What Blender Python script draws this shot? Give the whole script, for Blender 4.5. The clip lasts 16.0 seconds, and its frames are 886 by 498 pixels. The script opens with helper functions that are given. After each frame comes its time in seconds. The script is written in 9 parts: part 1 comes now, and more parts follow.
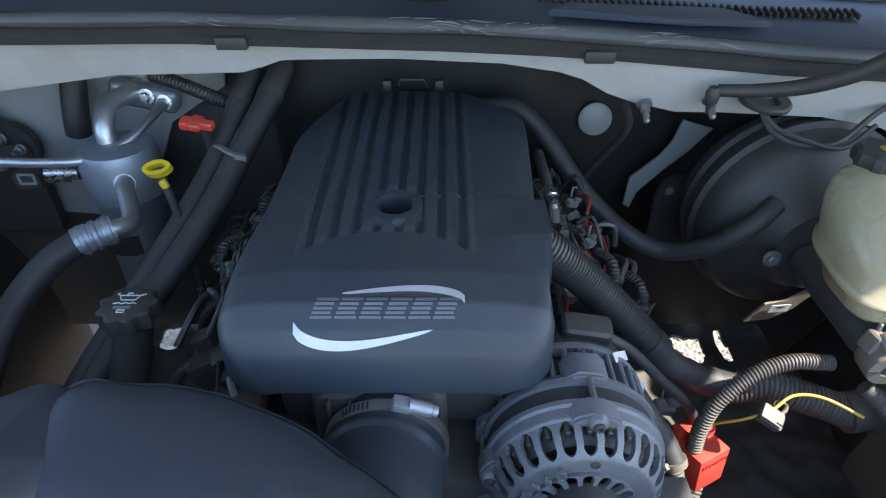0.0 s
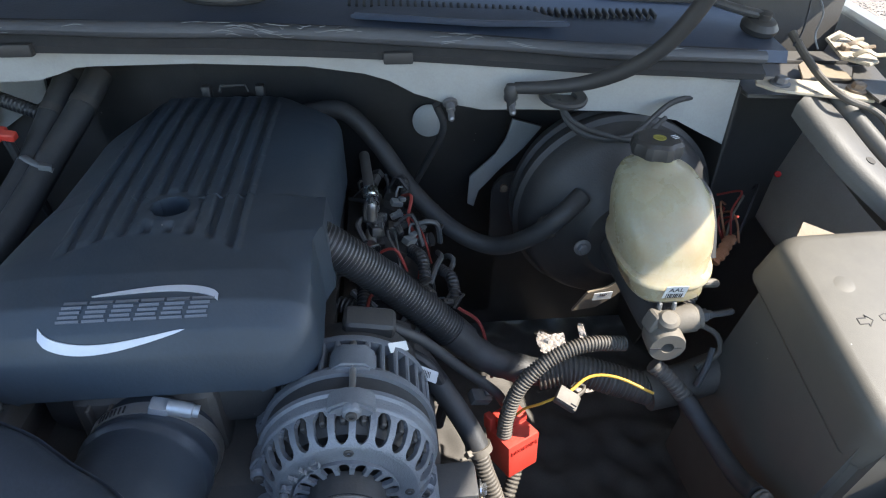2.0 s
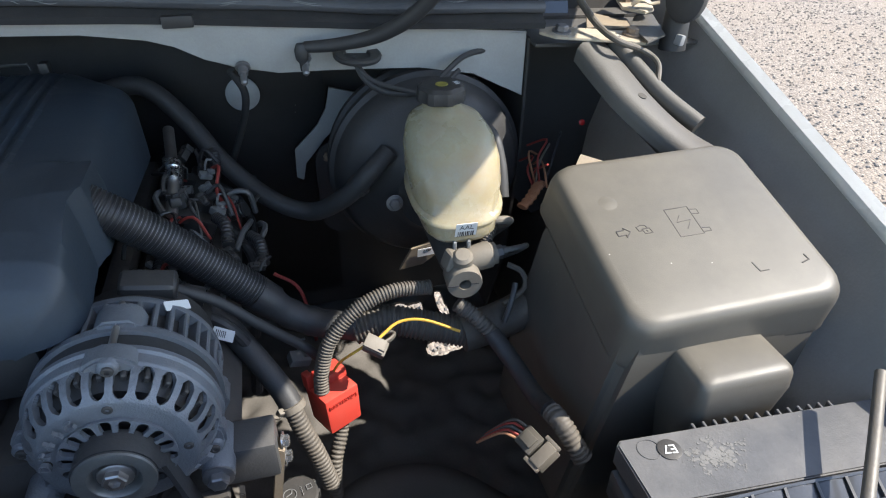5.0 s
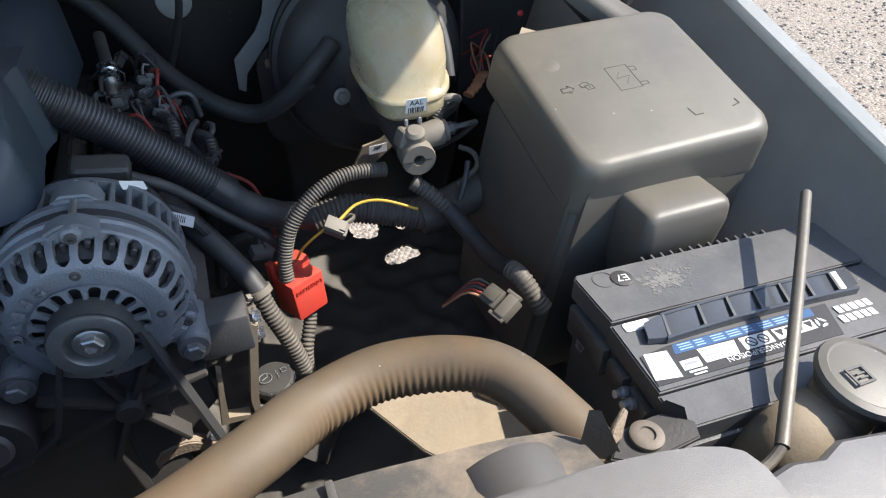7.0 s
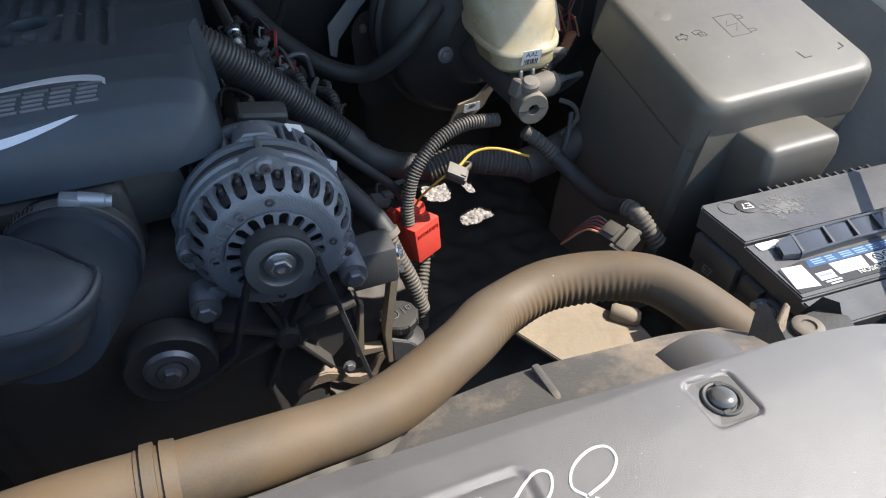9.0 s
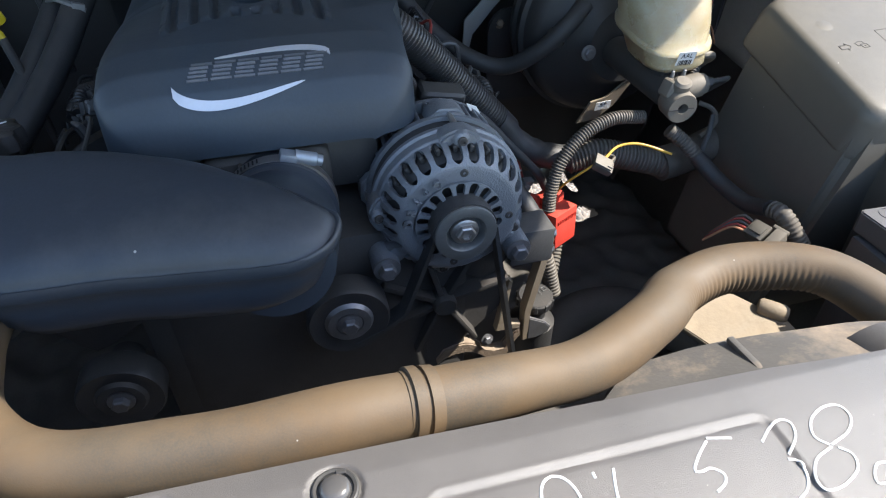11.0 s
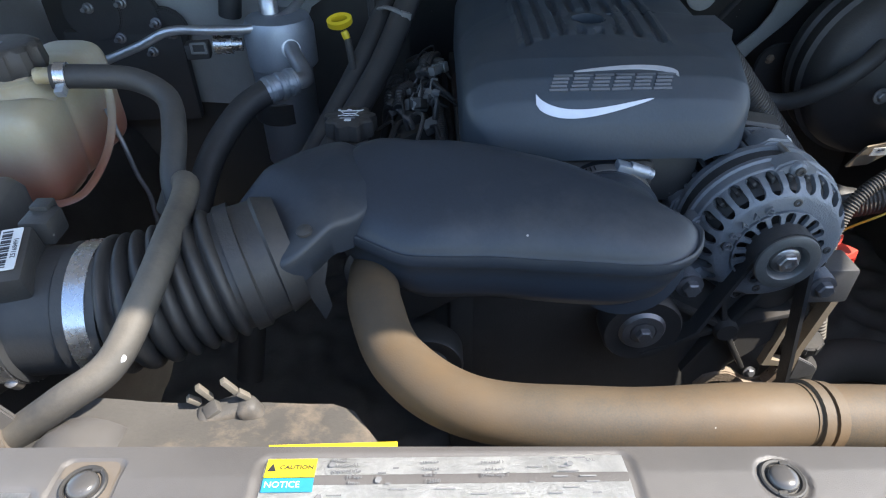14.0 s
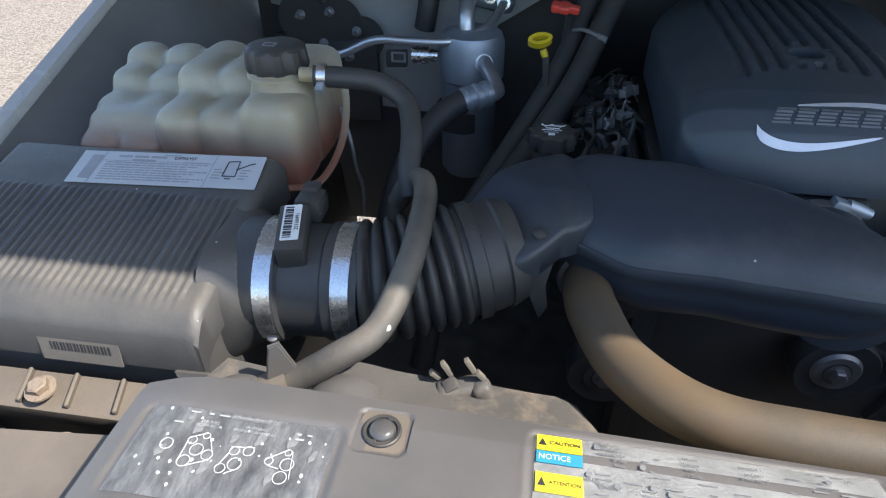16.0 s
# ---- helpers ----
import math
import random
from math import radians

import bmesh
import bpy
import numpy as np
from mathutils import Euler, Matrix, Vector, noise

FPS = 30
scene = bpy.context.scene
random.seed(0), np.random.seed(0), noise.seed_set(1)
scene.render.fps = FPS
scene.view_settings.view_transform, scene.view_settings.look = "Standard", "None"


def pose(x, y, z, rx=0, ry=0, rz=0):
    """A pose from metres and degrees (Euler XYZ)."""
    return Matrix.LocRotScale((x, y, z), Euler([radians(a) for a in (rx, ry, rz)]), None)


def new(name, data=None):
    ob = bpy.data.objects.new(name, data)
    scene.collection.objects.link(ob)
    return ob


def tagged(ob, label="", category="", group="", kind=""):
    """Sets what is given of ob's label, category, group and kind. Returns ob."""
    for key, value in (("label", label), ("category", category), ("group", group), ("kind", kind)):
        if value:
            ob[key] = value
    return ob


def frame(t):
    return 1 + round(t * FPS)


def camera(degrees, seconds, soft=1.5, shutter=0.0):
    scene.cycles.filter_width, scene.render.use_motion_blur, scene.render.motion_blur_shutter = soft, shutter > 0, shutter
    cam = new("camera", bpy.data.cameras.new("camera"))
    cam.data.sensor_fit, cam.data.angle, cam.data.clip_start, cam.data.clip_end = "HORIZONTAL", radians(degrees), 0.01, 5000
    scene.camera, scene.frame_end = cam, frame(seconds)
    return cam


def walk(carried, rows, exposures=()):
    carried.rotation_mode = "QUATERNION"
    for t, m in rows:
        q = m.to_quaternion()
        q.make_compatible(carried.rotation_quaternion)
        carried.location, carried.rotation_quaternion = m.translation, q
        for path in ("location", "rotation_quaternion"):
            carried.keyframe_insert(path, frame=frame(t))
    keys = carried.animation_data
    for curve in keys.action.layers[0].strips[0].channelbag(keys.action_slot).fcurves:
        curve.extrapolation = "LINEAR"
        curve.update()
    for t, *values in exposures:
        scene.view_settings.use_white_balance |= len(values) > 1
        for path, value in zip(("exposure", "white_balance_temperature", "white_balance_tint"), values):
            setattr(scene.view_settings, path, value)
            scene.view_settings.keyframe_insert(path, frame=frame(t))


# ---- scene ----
cam = camera(70.9, 16.0, soft=1.15)
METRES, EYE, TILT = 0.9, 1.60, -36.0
EXPOSURES = [(0.0, 1.97), (1.5, 1.88), (3.5, 1.47), (6.5, 1.35), (7.5, 1.26), (8.5, 1.23), (11.0, 1.59), (12.5, 1.69), (13.5, 1.76), (15.0, 1.46), (16.0, 1.31)]
ROWS = [
    (0.0, 0.0, 0.0, 0.0, 0.0, 0.0, -0.0),
    (0.5, 0.038, -0.0062, -0.0048, -1.04, 0.26, 0.52),
    (1.0, 0.0775, -0.0123, -0.0116, -2.2, 0.66, 1.17),
    (1.5, 0.1153, -0.0121, -0.0151, -3.45, 0.89, 1.89),
    (2.0, 0.1549, -0.0141, -0.0187, -4.71, 1.01, 2.61),
    (2.5, 0.1927, -0.0166, -0.0242, -5.83, 1.2, 3.3),
    (3.0, 0.2257, -0.0228, -0.0316, -7.04, 1.43, 4.02),
    (3.5, 0.2555, -0.0315, -0.043, -8.16, 1.62, 4.79),
    (4.0, 0.2727, -0.0364, -0.0538, -9.79, 1.7, 5.8),
    (6.5, 0.272, -0.0414, -0.1498, -15.92, -2.89, 11.73),
    (7.0, 0.245, -0.05, -0.1699, -17.26, -4.25, 12.63),
    (7.5, 0.2109, -0.056, -0.1852, -17.7, -5.13, 13.26),
    (8.0, 0.1758, -0.0582, -0.1895, -17.54, -5.53, 13.51),
    (8.5, 0.1392, -0.0604, -0.1893, -17.12, -5.39, 13.67),
    (11.0, -0.0289, -0.0697, -0.1904, -12.55, -3.85, 9.12),
    (11.5, -0.0629, -0.0724, -0.191, -10.82, -3.4, 7.31),
    (12.0, -0.098, -0.0745, -0.1899, -8.64, -2.78, 5.69),
    (12.5, -0.1259, -0.0753, -0.188, -6.96, -2.27, 4.63),
    (13.0, -0.1559, -0.0767, -0.188, -4.87, -1.8, 3.35),
    (13.5, -0.1879, -0.0807, -0.1889, -2.64, -1.34, 2.43),
    (14.0, -0.216, -0.0865, -0.1879, -1.03, -0.96, 1.36),
    (14.5, -0.2447, -0.0943, -0.1897, 0.85, -0.65, -0.03),
    (15.0, -0.2704, -0.104, -0.1932, 2.93, -0.39, -1.65),
    (15.5, -0.2957, -0.1135, -0.1957, 5.33, -0.08, -3.39),
    (16.0, -0.3193, -0.1279, -0.2, 7.69, 0.12, -5.0),
]
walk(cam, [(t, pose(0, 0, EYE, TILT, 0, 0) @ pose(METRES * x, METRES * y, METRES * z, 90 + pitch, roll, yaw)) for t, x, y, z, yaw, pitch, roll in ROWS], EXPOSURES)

# ---- light: high sun from the right, open sky, the raised hood throws the shade ----
SUN = Vector((0.62, -0.17, 0.73)).normalized()
world = bpy.data.worlds.new("sky")
scene.world = world
world.use_nodes = True
wn, wl = world.node_tree.nodes, world.node_tree.links
sky = wn.new("ShaderNodeTexSky")
sky.sky_type, sky.sun_disc = "NISHITA", False
sky.sun_elevation = math.asin(SUN.z)
sky.sun_rotation = math.atan2(SUN.x, SUN.y)
sky.dust_density = 0.6
wl.new(sky.outputs[0], wn["Background"].inputs[0])
wn["Background"].inputs[1].default_value = 0.15
sun = new("sun", bpy.data.lights.new("sun", "SUN"))
sun.data.energy, sun.data.angle, sun.data.color = 3.75, radians(0.6), (1.0, 0.94, 0.85)
sun.rotation_euler = SUN.to_track_quat("Z", "Y").to_euler()


# ---- materials ----
def surface(name, base, rough=0.5, metal=0.0, second=None, mix=0.4, scale=30.0, dust=None, amount=0.0, bump=0.15,
            grain=400.0, spec=0.5, coat=0.0, subsurface=0.0, speck=0.0, patch=(0.25, 0.75), dots=90.0, stretch=None):
    """A worn surface: two-scale colour change, settled dust on what faces up, pale specks, fine grain relief."""
    m = bpy.data.materials.new(name)
    m.use_nodes = True
    n, l = m.node_tree.nodes, m.node_tree.links
    b = n["Principled BSDF"]
    co = n.new("ShaderNodeTexCoord")
    geo = n.new("ShaderNodeNewGeometry")
    place = co.outputs["Object"]
    if stretch:
        mp = n.new("ShaderNodeMapping")
        mp.inputs["Scale"].default_value = stretch
        l.new(place, mp.inputs["Vector"])
        place = mp.outputs["Vector"]

    def tex(sc, detail=5.0, rgh=0.6):
        t = n.new("ShaderNodeTexNoise")
        t.inputs["Scale"].default_value, t.inputs["Detail"].default_value, t.inputs["Roughness"].default_value = sc, detail, rgh
        l.new(place, t.inputs["Vector"])
        return t.outputs["Fac"]

    def ramp(f, a, c):
        r = n.new("ShaderNodeMapRange")
        r.inputs[1].default_value, r.inputs[2].default_value = a, c
        l.new(f, r.inputs[0])
        return r.outputs[0]

    def blend(f, a, c, k=1.0):
        x = n.new("ShaderNodeMix")
        x.data_type = "RGBA"
        g = n.new("ShaderNodeMath")
        g.operation = "MULTIPLY"
        g.inputs[1].default_value = k
        l.new(f, g.inputs[0])
        l.new(g.outputs[0], x.inputs[0])
        for sock, val in ((x.inputs[6], a), (x.inputs[7], c)):
            if isinstance(val, tuple):
                sock.default_value = (*val, 1)
            else:
                l.new(val, sock)
        return x.outputs[2]

    second = second or tuple(c * 0.6 for c in base)
    col = blend(ramp(tex(scale), 0.35, 0.7), base, second, mix)
    fine = tex(grain, 2.0)
    col = blend(ramp(fine, 0.3, 0.8), col, second, mix * 0.5)
    rgh = tex(scale * 1.7)
    if dust:
        sep = n.new("ShaderNodeSeparateXYZ")
        l.new(geo.outputs["Normal"], sep.inputs[0])
        up = ramp(sep.outputs[2], -0.3, 0.9)
        pat = ramp(tex(scale * 0.6, 8.0, 0.7), *patch)
        both = n.new("ShaderNodeMath")
        both.operation = "MULTIPLY"
        l.new(up, both.inputs[0])
        l.new(pat, both.inputs[1])
        col = blend(both.outputs[0], col, dust, amount)
    if speck:
        vor = n.new("ShaderNodeTexVoronoi")
        vor.inputs["Scale"].default_value = dots
        l.new(co.outputs["Object"], vor.inputs["Vector"])
        dot = ramp(vor.outputs["Distance"], 0.10, 0.06)
        keep = ramp(vor.outputs["Color"], 0.88, 0.9)
        both = n.new("ShaderNodeMath")
        both.operation = "MULTIPLY"
        l.new(dot, both.inputs[0])
        l.new(keep, both.inputs[1])
        col = blend(both.outputs[0], col, (0.55, 0.52, 0.47), speck)
    l.new(col, b.inputs["Base Color"])
    r2 = n.new("ShaderNodeMapRange")
    r2.inputs[3].default_value, r2.inputs[4].default_value = max(rough - 0.12, 0.03), min(rough + 0.15, 1)
    l.new(rgh, r2.inputs[0])
    l.new(r2.outputs[0], b.inputs["Roughness"])
    b.inputs["Metallic"].default_value = metal
    b.inputs["Specular IOR Level"].default_value = spec
    b.inputs["Coat Weight"].default_value = coat
    if subsurface:
        b.inputs["Subsurface Weight"].default_value = subsurface
        b.inputs["Subsurface Radius"].default_value = (0.02, 0.018, 0.01)
        b.inputs["Subsurface Scale"].default_value = 1.0
    bp = n.new("ShaderNodeBump")
    bp.inputs["Strength"].default_value, bp.inputs["Distance"].default_value = bump, 0.0015
    l.new(fine, bp.inputs["Height"])
    l.new(bp.outputs[0], b.inputs["Normal"])
    return m


DUST = (0.36, 0.30, 0.23)
M = {}
M["cover"] = surface("cover_plastic", (0.031, 0.046, 0.065), 0.46, second=(0.022, 0.029, 0.038), scale=7, mix=0.7, dust=(0.100, 0.102, 0.104), amount=0.45, speck=0.5, patch=(0.45, 0.80), bump=0.08)
M["duct"] = surface("duct_plastic", (0.028, 0.037, 0.052), 0.44, second=(0.019, 0.024, 0.031), scale=8, mix=0.7, dust=(0.112, 0.113, 0.113), amount=0.5, speck=0.7, patch=(0.47, 0.72), bump=0.08)
M["black"] = surface("black_plastic", (0.034, 0.035, 0.037), 0.5, dust=DUST, amount=0.12, speck=0.3)
M["rubber"] = surface("black_rubber", (0.036, 0.038, 0.041), 0.55, scale=40, dust=DUST, amount=0.09)
M["loom"] = surface("loom_plastic", (0.027, 0.029, 0.033), 0.36, scale=60, dust=DUST, amount=0.10)
M["dusty_loom"] = surface("dusty_loom_plastic", (0.088, 0.080, 0.070), 0.6, scale=60, dust=(0.27, 0.23, 0.18), amount=0.5)
M["dark"] = surface("grimy_engine_metal", (0.062, 0.060, 0.058), 0.65, metal=0.2, scale=25, dust=(0.16, 0.13, 0.105), amount=0.35)
M["under"] = surface("underbody_black", (0.060, 0.057, 0.053), 0.8, scale=10, dust=(0.14, 0.12, 0.10), amount=0.4)
# Dust tone raised to stand in for lens haze over the dark bay.
M["hazed_underdust"] = surface("dusty_underbody_hazed", (0.150, 0.138, 0.124), 0.85, second=(0.085, 0.078, 0.070), scale=9, mix=0.8)
M["stator"] = surface("laminated_stator", (0.055, 0.056, 0.058), 0.6, metal=0.3, scale=60)
M["brace"] = surface("dusty_brace_paint", (0.085, 0.082, 0.076), 0.55, second=(0.06, 0.058, 0.055), scale=12, dust=(0.16, 0.145, 0.125), amount=0.5)
M["mud"] = surface("dusty_brown_plastic", (0.105, 0.09, 0.075), 0.6, second=(0.07, 0.06, 0.05), scale=10, dust=(0.30, 0.24, 0.18), amount=0.55, speck=0.4)
M["fuse"] = surface("dusty_grey_plastic", (0.098, 0.090, 0.076), 0.47, second=(0.070, 0.064, 0.056), scale=14, dust=(0.215, 0.193, 0.152), amount=0.5, grain=1100, bump=0.10, speck=0.8, dots=150.0)
# The fine pale dots here are painted sparkle of the grained plastic.
M["panel"] = surface("dusty_panel_plastic", (0.096, 0.092, 0.090), 0.36, second=(0.064, 0.061, 0.060), scale=8, mix=0.75, dust=(0.225, 0.203, 0.186), amount=0.42, speck=0.8, bump=0.26, grain=2400, spec=0.7, dots=330.0)
M["shroud"] = surface("muddy_shroud_plastic", (0.110, 0.102, 0.093), 0.6, second=(0.066, 0.062, 0.058), scale=16, mix=0.7, dust=(0.36, 0.28, 0.20), amount=0.72, speck=0.5, patch=(0.48, 0.66))
M["hose"] = surface("dusty_hose_rubber", (0.056, 0.048, 0.037), 0.66, second=(0.135, 0.082, 0.037), scale=16, mix=1.0, dust=(0.128, 0.098, 0.066), amount=0.62, speck=0.7, bump=0.05, grain=900, patch=(0.36, 0.66), dots=160.0)
M["alloy"] = surface("cast_aluminium", (0.225, 0.242, 0.268), 0.55, metal=0.5, second=(0.14, 0.15, 0.165), scale=45, bump=0.5, grain=700, speck=0.2)
M["steel"] = surface("bare_steel", (0.45, 0.44, 0.43), 0.38, metal=0.9, second=(0.3, 0.26, 0.22), scale=60)
M["bright"] = surface("plated_steel", (0.72, 0.73, 0.75), 0.25, metal=0.95, scale=80, mix=0.2)
M["pulley"] = surface("pulley_steel", (0.25, 0.25, 0.26), 0.45, metal=0.7, scale=50)
M["pulleyface"] = surface("worn_pulley_steel", (0.20, 0.205, 0.20), 0.42, metal=0.6, scale=60)
M["pipe"] = surface("aluminium_pipe", (0.58, 0.60, 0.63), 0.35, metal=0.8, scale=50, mix=0.25)
M["canister"] = surface("canister_aluminium", (0.37, 0.41, 0.46), 0.42, metal=0.6, scale=25, mix=0.3)
M["rust"] = surface("rusty_bracket", (0.30, 0.24, 0.18), 0.75, metal=0.3, second=(0.16, 0.09, 0.05), scale=40, dust=DUST, amount=0.5, bump=0.6)
M["tan"] = surface("dusty_frame_steel", (0.27, 0.225, 0.165), 0.75, second=(0.16, 0.12, 0.08), scale=34, mix=0.6, dust=(0.37, 0.295, 0.205), amount=0.6, patch=(0.35, 0.65))
# White body paint, darkened for the sheets that lie in shade.
M["white"] = surface("white_paint_shaded", (0.36, 0.375, 0.37), 0.38, second=(0.25, 0.25, 0.235), scale=12, mix=0.6, dust=(0.38, 0.35, 0.30), amount=0.3, coat=0.2)
# Paler copy of the same white for the sunlit fenders.
M["wing"] = surface("white_paint_sunlit", (0.66, 0.68, 0.68), 0.25, second=(0.55, 0.55, 0.53), scale=6, mix=0.4, dust=(0.5, 0.46, 0.4), amount=0.25, coat=0.4)
# White paint greyed to stand for shade inside the fenders, with dust.
M["shadepaint"] = surface("dusty_shade_grey_paint", (0.30, 0.31, 0.32), 0.5, second=(0.15, 0.155, 0.16), scale=9, dust=(0.22, 0.20, 0.18), amount=0.4)
M["gloomy"] = surface("grey_black_plastic", (0.075, 0.078, 0.082), 0.35, scale=40, dust=DUST, amount=0.15)
# The blue base colour stands for the sky's sheen on black plastic.
M["cowl"] = surface("cowl_plastic_sky_tint", (0.044, 0.061, 0.098), 0.34, second=(0.032, 0.042, 0.066), scale=8, dust=(0.14, 0.14, 0.14), amount=0.25)
M["seal"] = surface("worn_seal_rubber", (0.036, 0.042, 0.054), 0.55, second=(0.12, 0.125, 0.135), scale=14, mix=0.9, dust=(0.13, 0.13, 0.135), amount=0.3, stretch=(0.25, 3.0, 3.0), bump=0.3)
M["scuff"] = surface("pale_scuffs", (0.24, 0.25, 0.26), 0.8, scale=50)
M["red"] = surface("red_plastic", (0.62, 0.045, 0.03), 0.45, second=(0.5, 0.06, 0.04), scale=30, dust=(0.6, 0.3, 0.22), amount=0.3)
M["redraised"] = surface("red_raised", (0.40, 0.03, 0.02), 0.5)
M["yellow"] = surface("yellow_plastic", (0.62, 0.47, 0.02), 0.4, scale=40, mix=0.2)
M["wire_y"] = surface("yellow_wire", (0.72, 0.42, 0.06), 0.45, scale=60, mix=0.25)
M["wire_r"] = surface("red_wire", (0.32, 0.045, 0.035), 0.5)
M["tape"] = surface("orange_tape", (0.45, 0.22, 0.12), 0.7, scale=60)
M["beige"] = surface("dusty_cast_metal", (0.165, 0.150, 0.125), 0.6, second=(0.105, 0.095, 0.080), scale=40, dust=DUST, amount=0.3, bump=0.15)
M["clip"] = surface("pale_clip_plastic", (0.21, 0.215, 0.215), 0.5, scale=60)
M["tank"] = surface("aged_translucent_plastic", (0.385, 0.385, 0.285), 0.27, second=(0.30, 0.20, 0.095), scale=10, mix=0.75, subsurface=0.5, dust=(0.42, 0.39, 0.30), amount=0.15, bump=0.05)
M["battery"] = surface("battery_case", (0.060, 0.062, 0.066), 0.40, scale=18, dust=(0.27, 0.26, 0.25), amount=0.5, speck=0.3)
M["stainb"] = surface("dried_residue", (0.175, 0.172, 0.165), 0.8, scale=60)
M["paper"] = surface("paper_label", (0.72, 0.73, 0.72), 0.5, second=(0.6, 0.6, 0.58), scale=40, mix=0.3)
M["oldpaper"] = surface("peeling_label", (0.58, 0.58, 0.565), 0.42, second=(0.34, 0.34, 0.335), scale=45, mix=0.9, bump=0.2, grain=420, speck=0.5, dots=420.0)
M["drippaper"] = surface("weathered_silver_label", (0.46, 0.465, 0.47), 0.34, metal=0.05, second=(0.14, 0.145, 0.155), scale=60, mix=1.0, bump=0.25, grain=420, speck=0.7, dots=420.0, stretch=(1.6, 0.6, 1.0))
M["oldyellow"] = surface("faded_yellow_print", (0.33, 0.29, 0.06), 0.5, scale=80)
M["bellows"] = surface("bellows_rubber", (0.026, 0.027, 0.029), 0.5, scale=40, dust=DUST, amount=0.12)
# Hinge metal paled to cream, sunlight put into its colour.
M["sunlitcream"] = surface("sunlit_cream_paint", (0.46, 0.41, 0.32), 0.55, second=(0.34, 0.28, 0.20), scale=40, mix=0.6, dust=DUST, amount=0.3)
M["bluetext"] = surface("pale_blue_print", (0.30, 0.45, 0.62), 0.5, scale=150)
M["wornprint"] = surface("worn_grey_print", (0.30, 0.305, 0.31), 0.5, second=(0.40, 0.40, 0.39), scale=120, mix=0.9)
# Label paper again, greyed and blued for labels lying in shade.
M["dimpaper"] = surface("shade_toned_label_paper", (0.46, 0.48, 0.50), 0.5, second=(0.36, 0.37, 0.38), scale=30, mix=0.5)
M["ink"] = surface("black_ink", (0.03, 0.03, 0.035), 0.6)
M["faded"] = surface("faded_print", (0.16, 0.16, 0.163), 0.5, second=(0.24, 0.24, 0.24), scale=150, mix=0.9)
M["greyink"] = surface("grey_ink", (0.30, 0.31, 0.33), 0.6)
M["blue"] = surface("blue_print", (0.03, 0.27, 0.42), 0.5, scale=40)
M["navy"] = surface("navy_print", (0.05, 0.11, 0.24), 0.4, scale=40)
M["caution"] = surface("yellow_print", (0.85, 0.66, 0.03), 0.5, scale=40, mix=0.2)
M["silver"] = surface("silver_emblem", (0.58, 0.60, 0.66), 0.35, metal=0.35, scale=50, mix=0.2)
M["lettering"] = surface("dim_emblem_print", (0.17, 0.185, 0.21), 0.4, metal=0.3, scale=60, mix=0.5)
M["chalk"] = surface("white_marker", (0.72, 0.71, 0.70), 0.7, second=(0.5, 0.5, 0.5), scale=90)
glass = bpy.data.materials.new("tinted_glass")
glass.use_nodes = True
glass.node_tree.nodes["Principled BSDF"].inputs["Base Color"].default_value = (0.02, 0.025, 0.03, 1)
glass.node_tree.nodes["Principled BSDF"].inputs["Roughness"].default_value = 0.04
M["glass"] = glass
M["rod"] = surface("dull_grey_rod", (0.10, 0.097, 0.090), 0.5, metal=0.15, second=(0.15, 0.13, 0.10), scale=55, mix=0.8, dust=(0.24, 0.21, 0.17), amount=0.3)
M["gloss"] = surface("glossy_grey_pin", (0.065, 0.065, 0.068), 0.22, scale=60, mix=0.3, dust=DUST, amount=0.15, coat=0.4, bump=0.03)
M["dustlabel"] = surface("dusty_paper", (0.155, 0.138, 0.118), 0.7, scale=30)
M["lens"] = surface("red_lens", (0.6, 0.02, 0.02), 0.2)


def with_liquid(name, level, low, high):
    """Milky plastic with coolant showing through below a level."""
    m = surface(name, (0.36, 0.365, 0.31), 0.33, second=(0.31, 0.265, 0.185), scale=9, mix=0.9, subsurface=0.5, bump=0.05)
    n, l = m.node_tree.nodes, m.node_tree.links
    b = n["Principled BSDF"]
    col = b.inputs["Base Color"].links[0].from_socket
    g = n.new("ShaderNodeNewGeometry")
    sep = n.new("ShaderNodeSeparateXYZ")
    l.new(g.outputs["Position"], sep.inputs[0])
    r = n.new("ShaderNodeMapRange")
    r.inputs[1].default_value, r.inputs[2].default_value = level + high, level - low
    l.new(sep.outputs[2], r.inputs[0])
    x = n.new("ShaderNodeMix")
    x.data_type = "RGBA"
    l.new(r.outputs[0], x.inputs[0])
    l.new(col, x.inputs[6])
    x.inputs[7].default_value = (0.27, 0.115, 0.075, 1)
    l.new(x.outputs[2], b.inputs["Base Color"])
    return m


M["coolant"] = with_liquid("coolant_tank_plastic", 1.262, 0.016, 0.028)


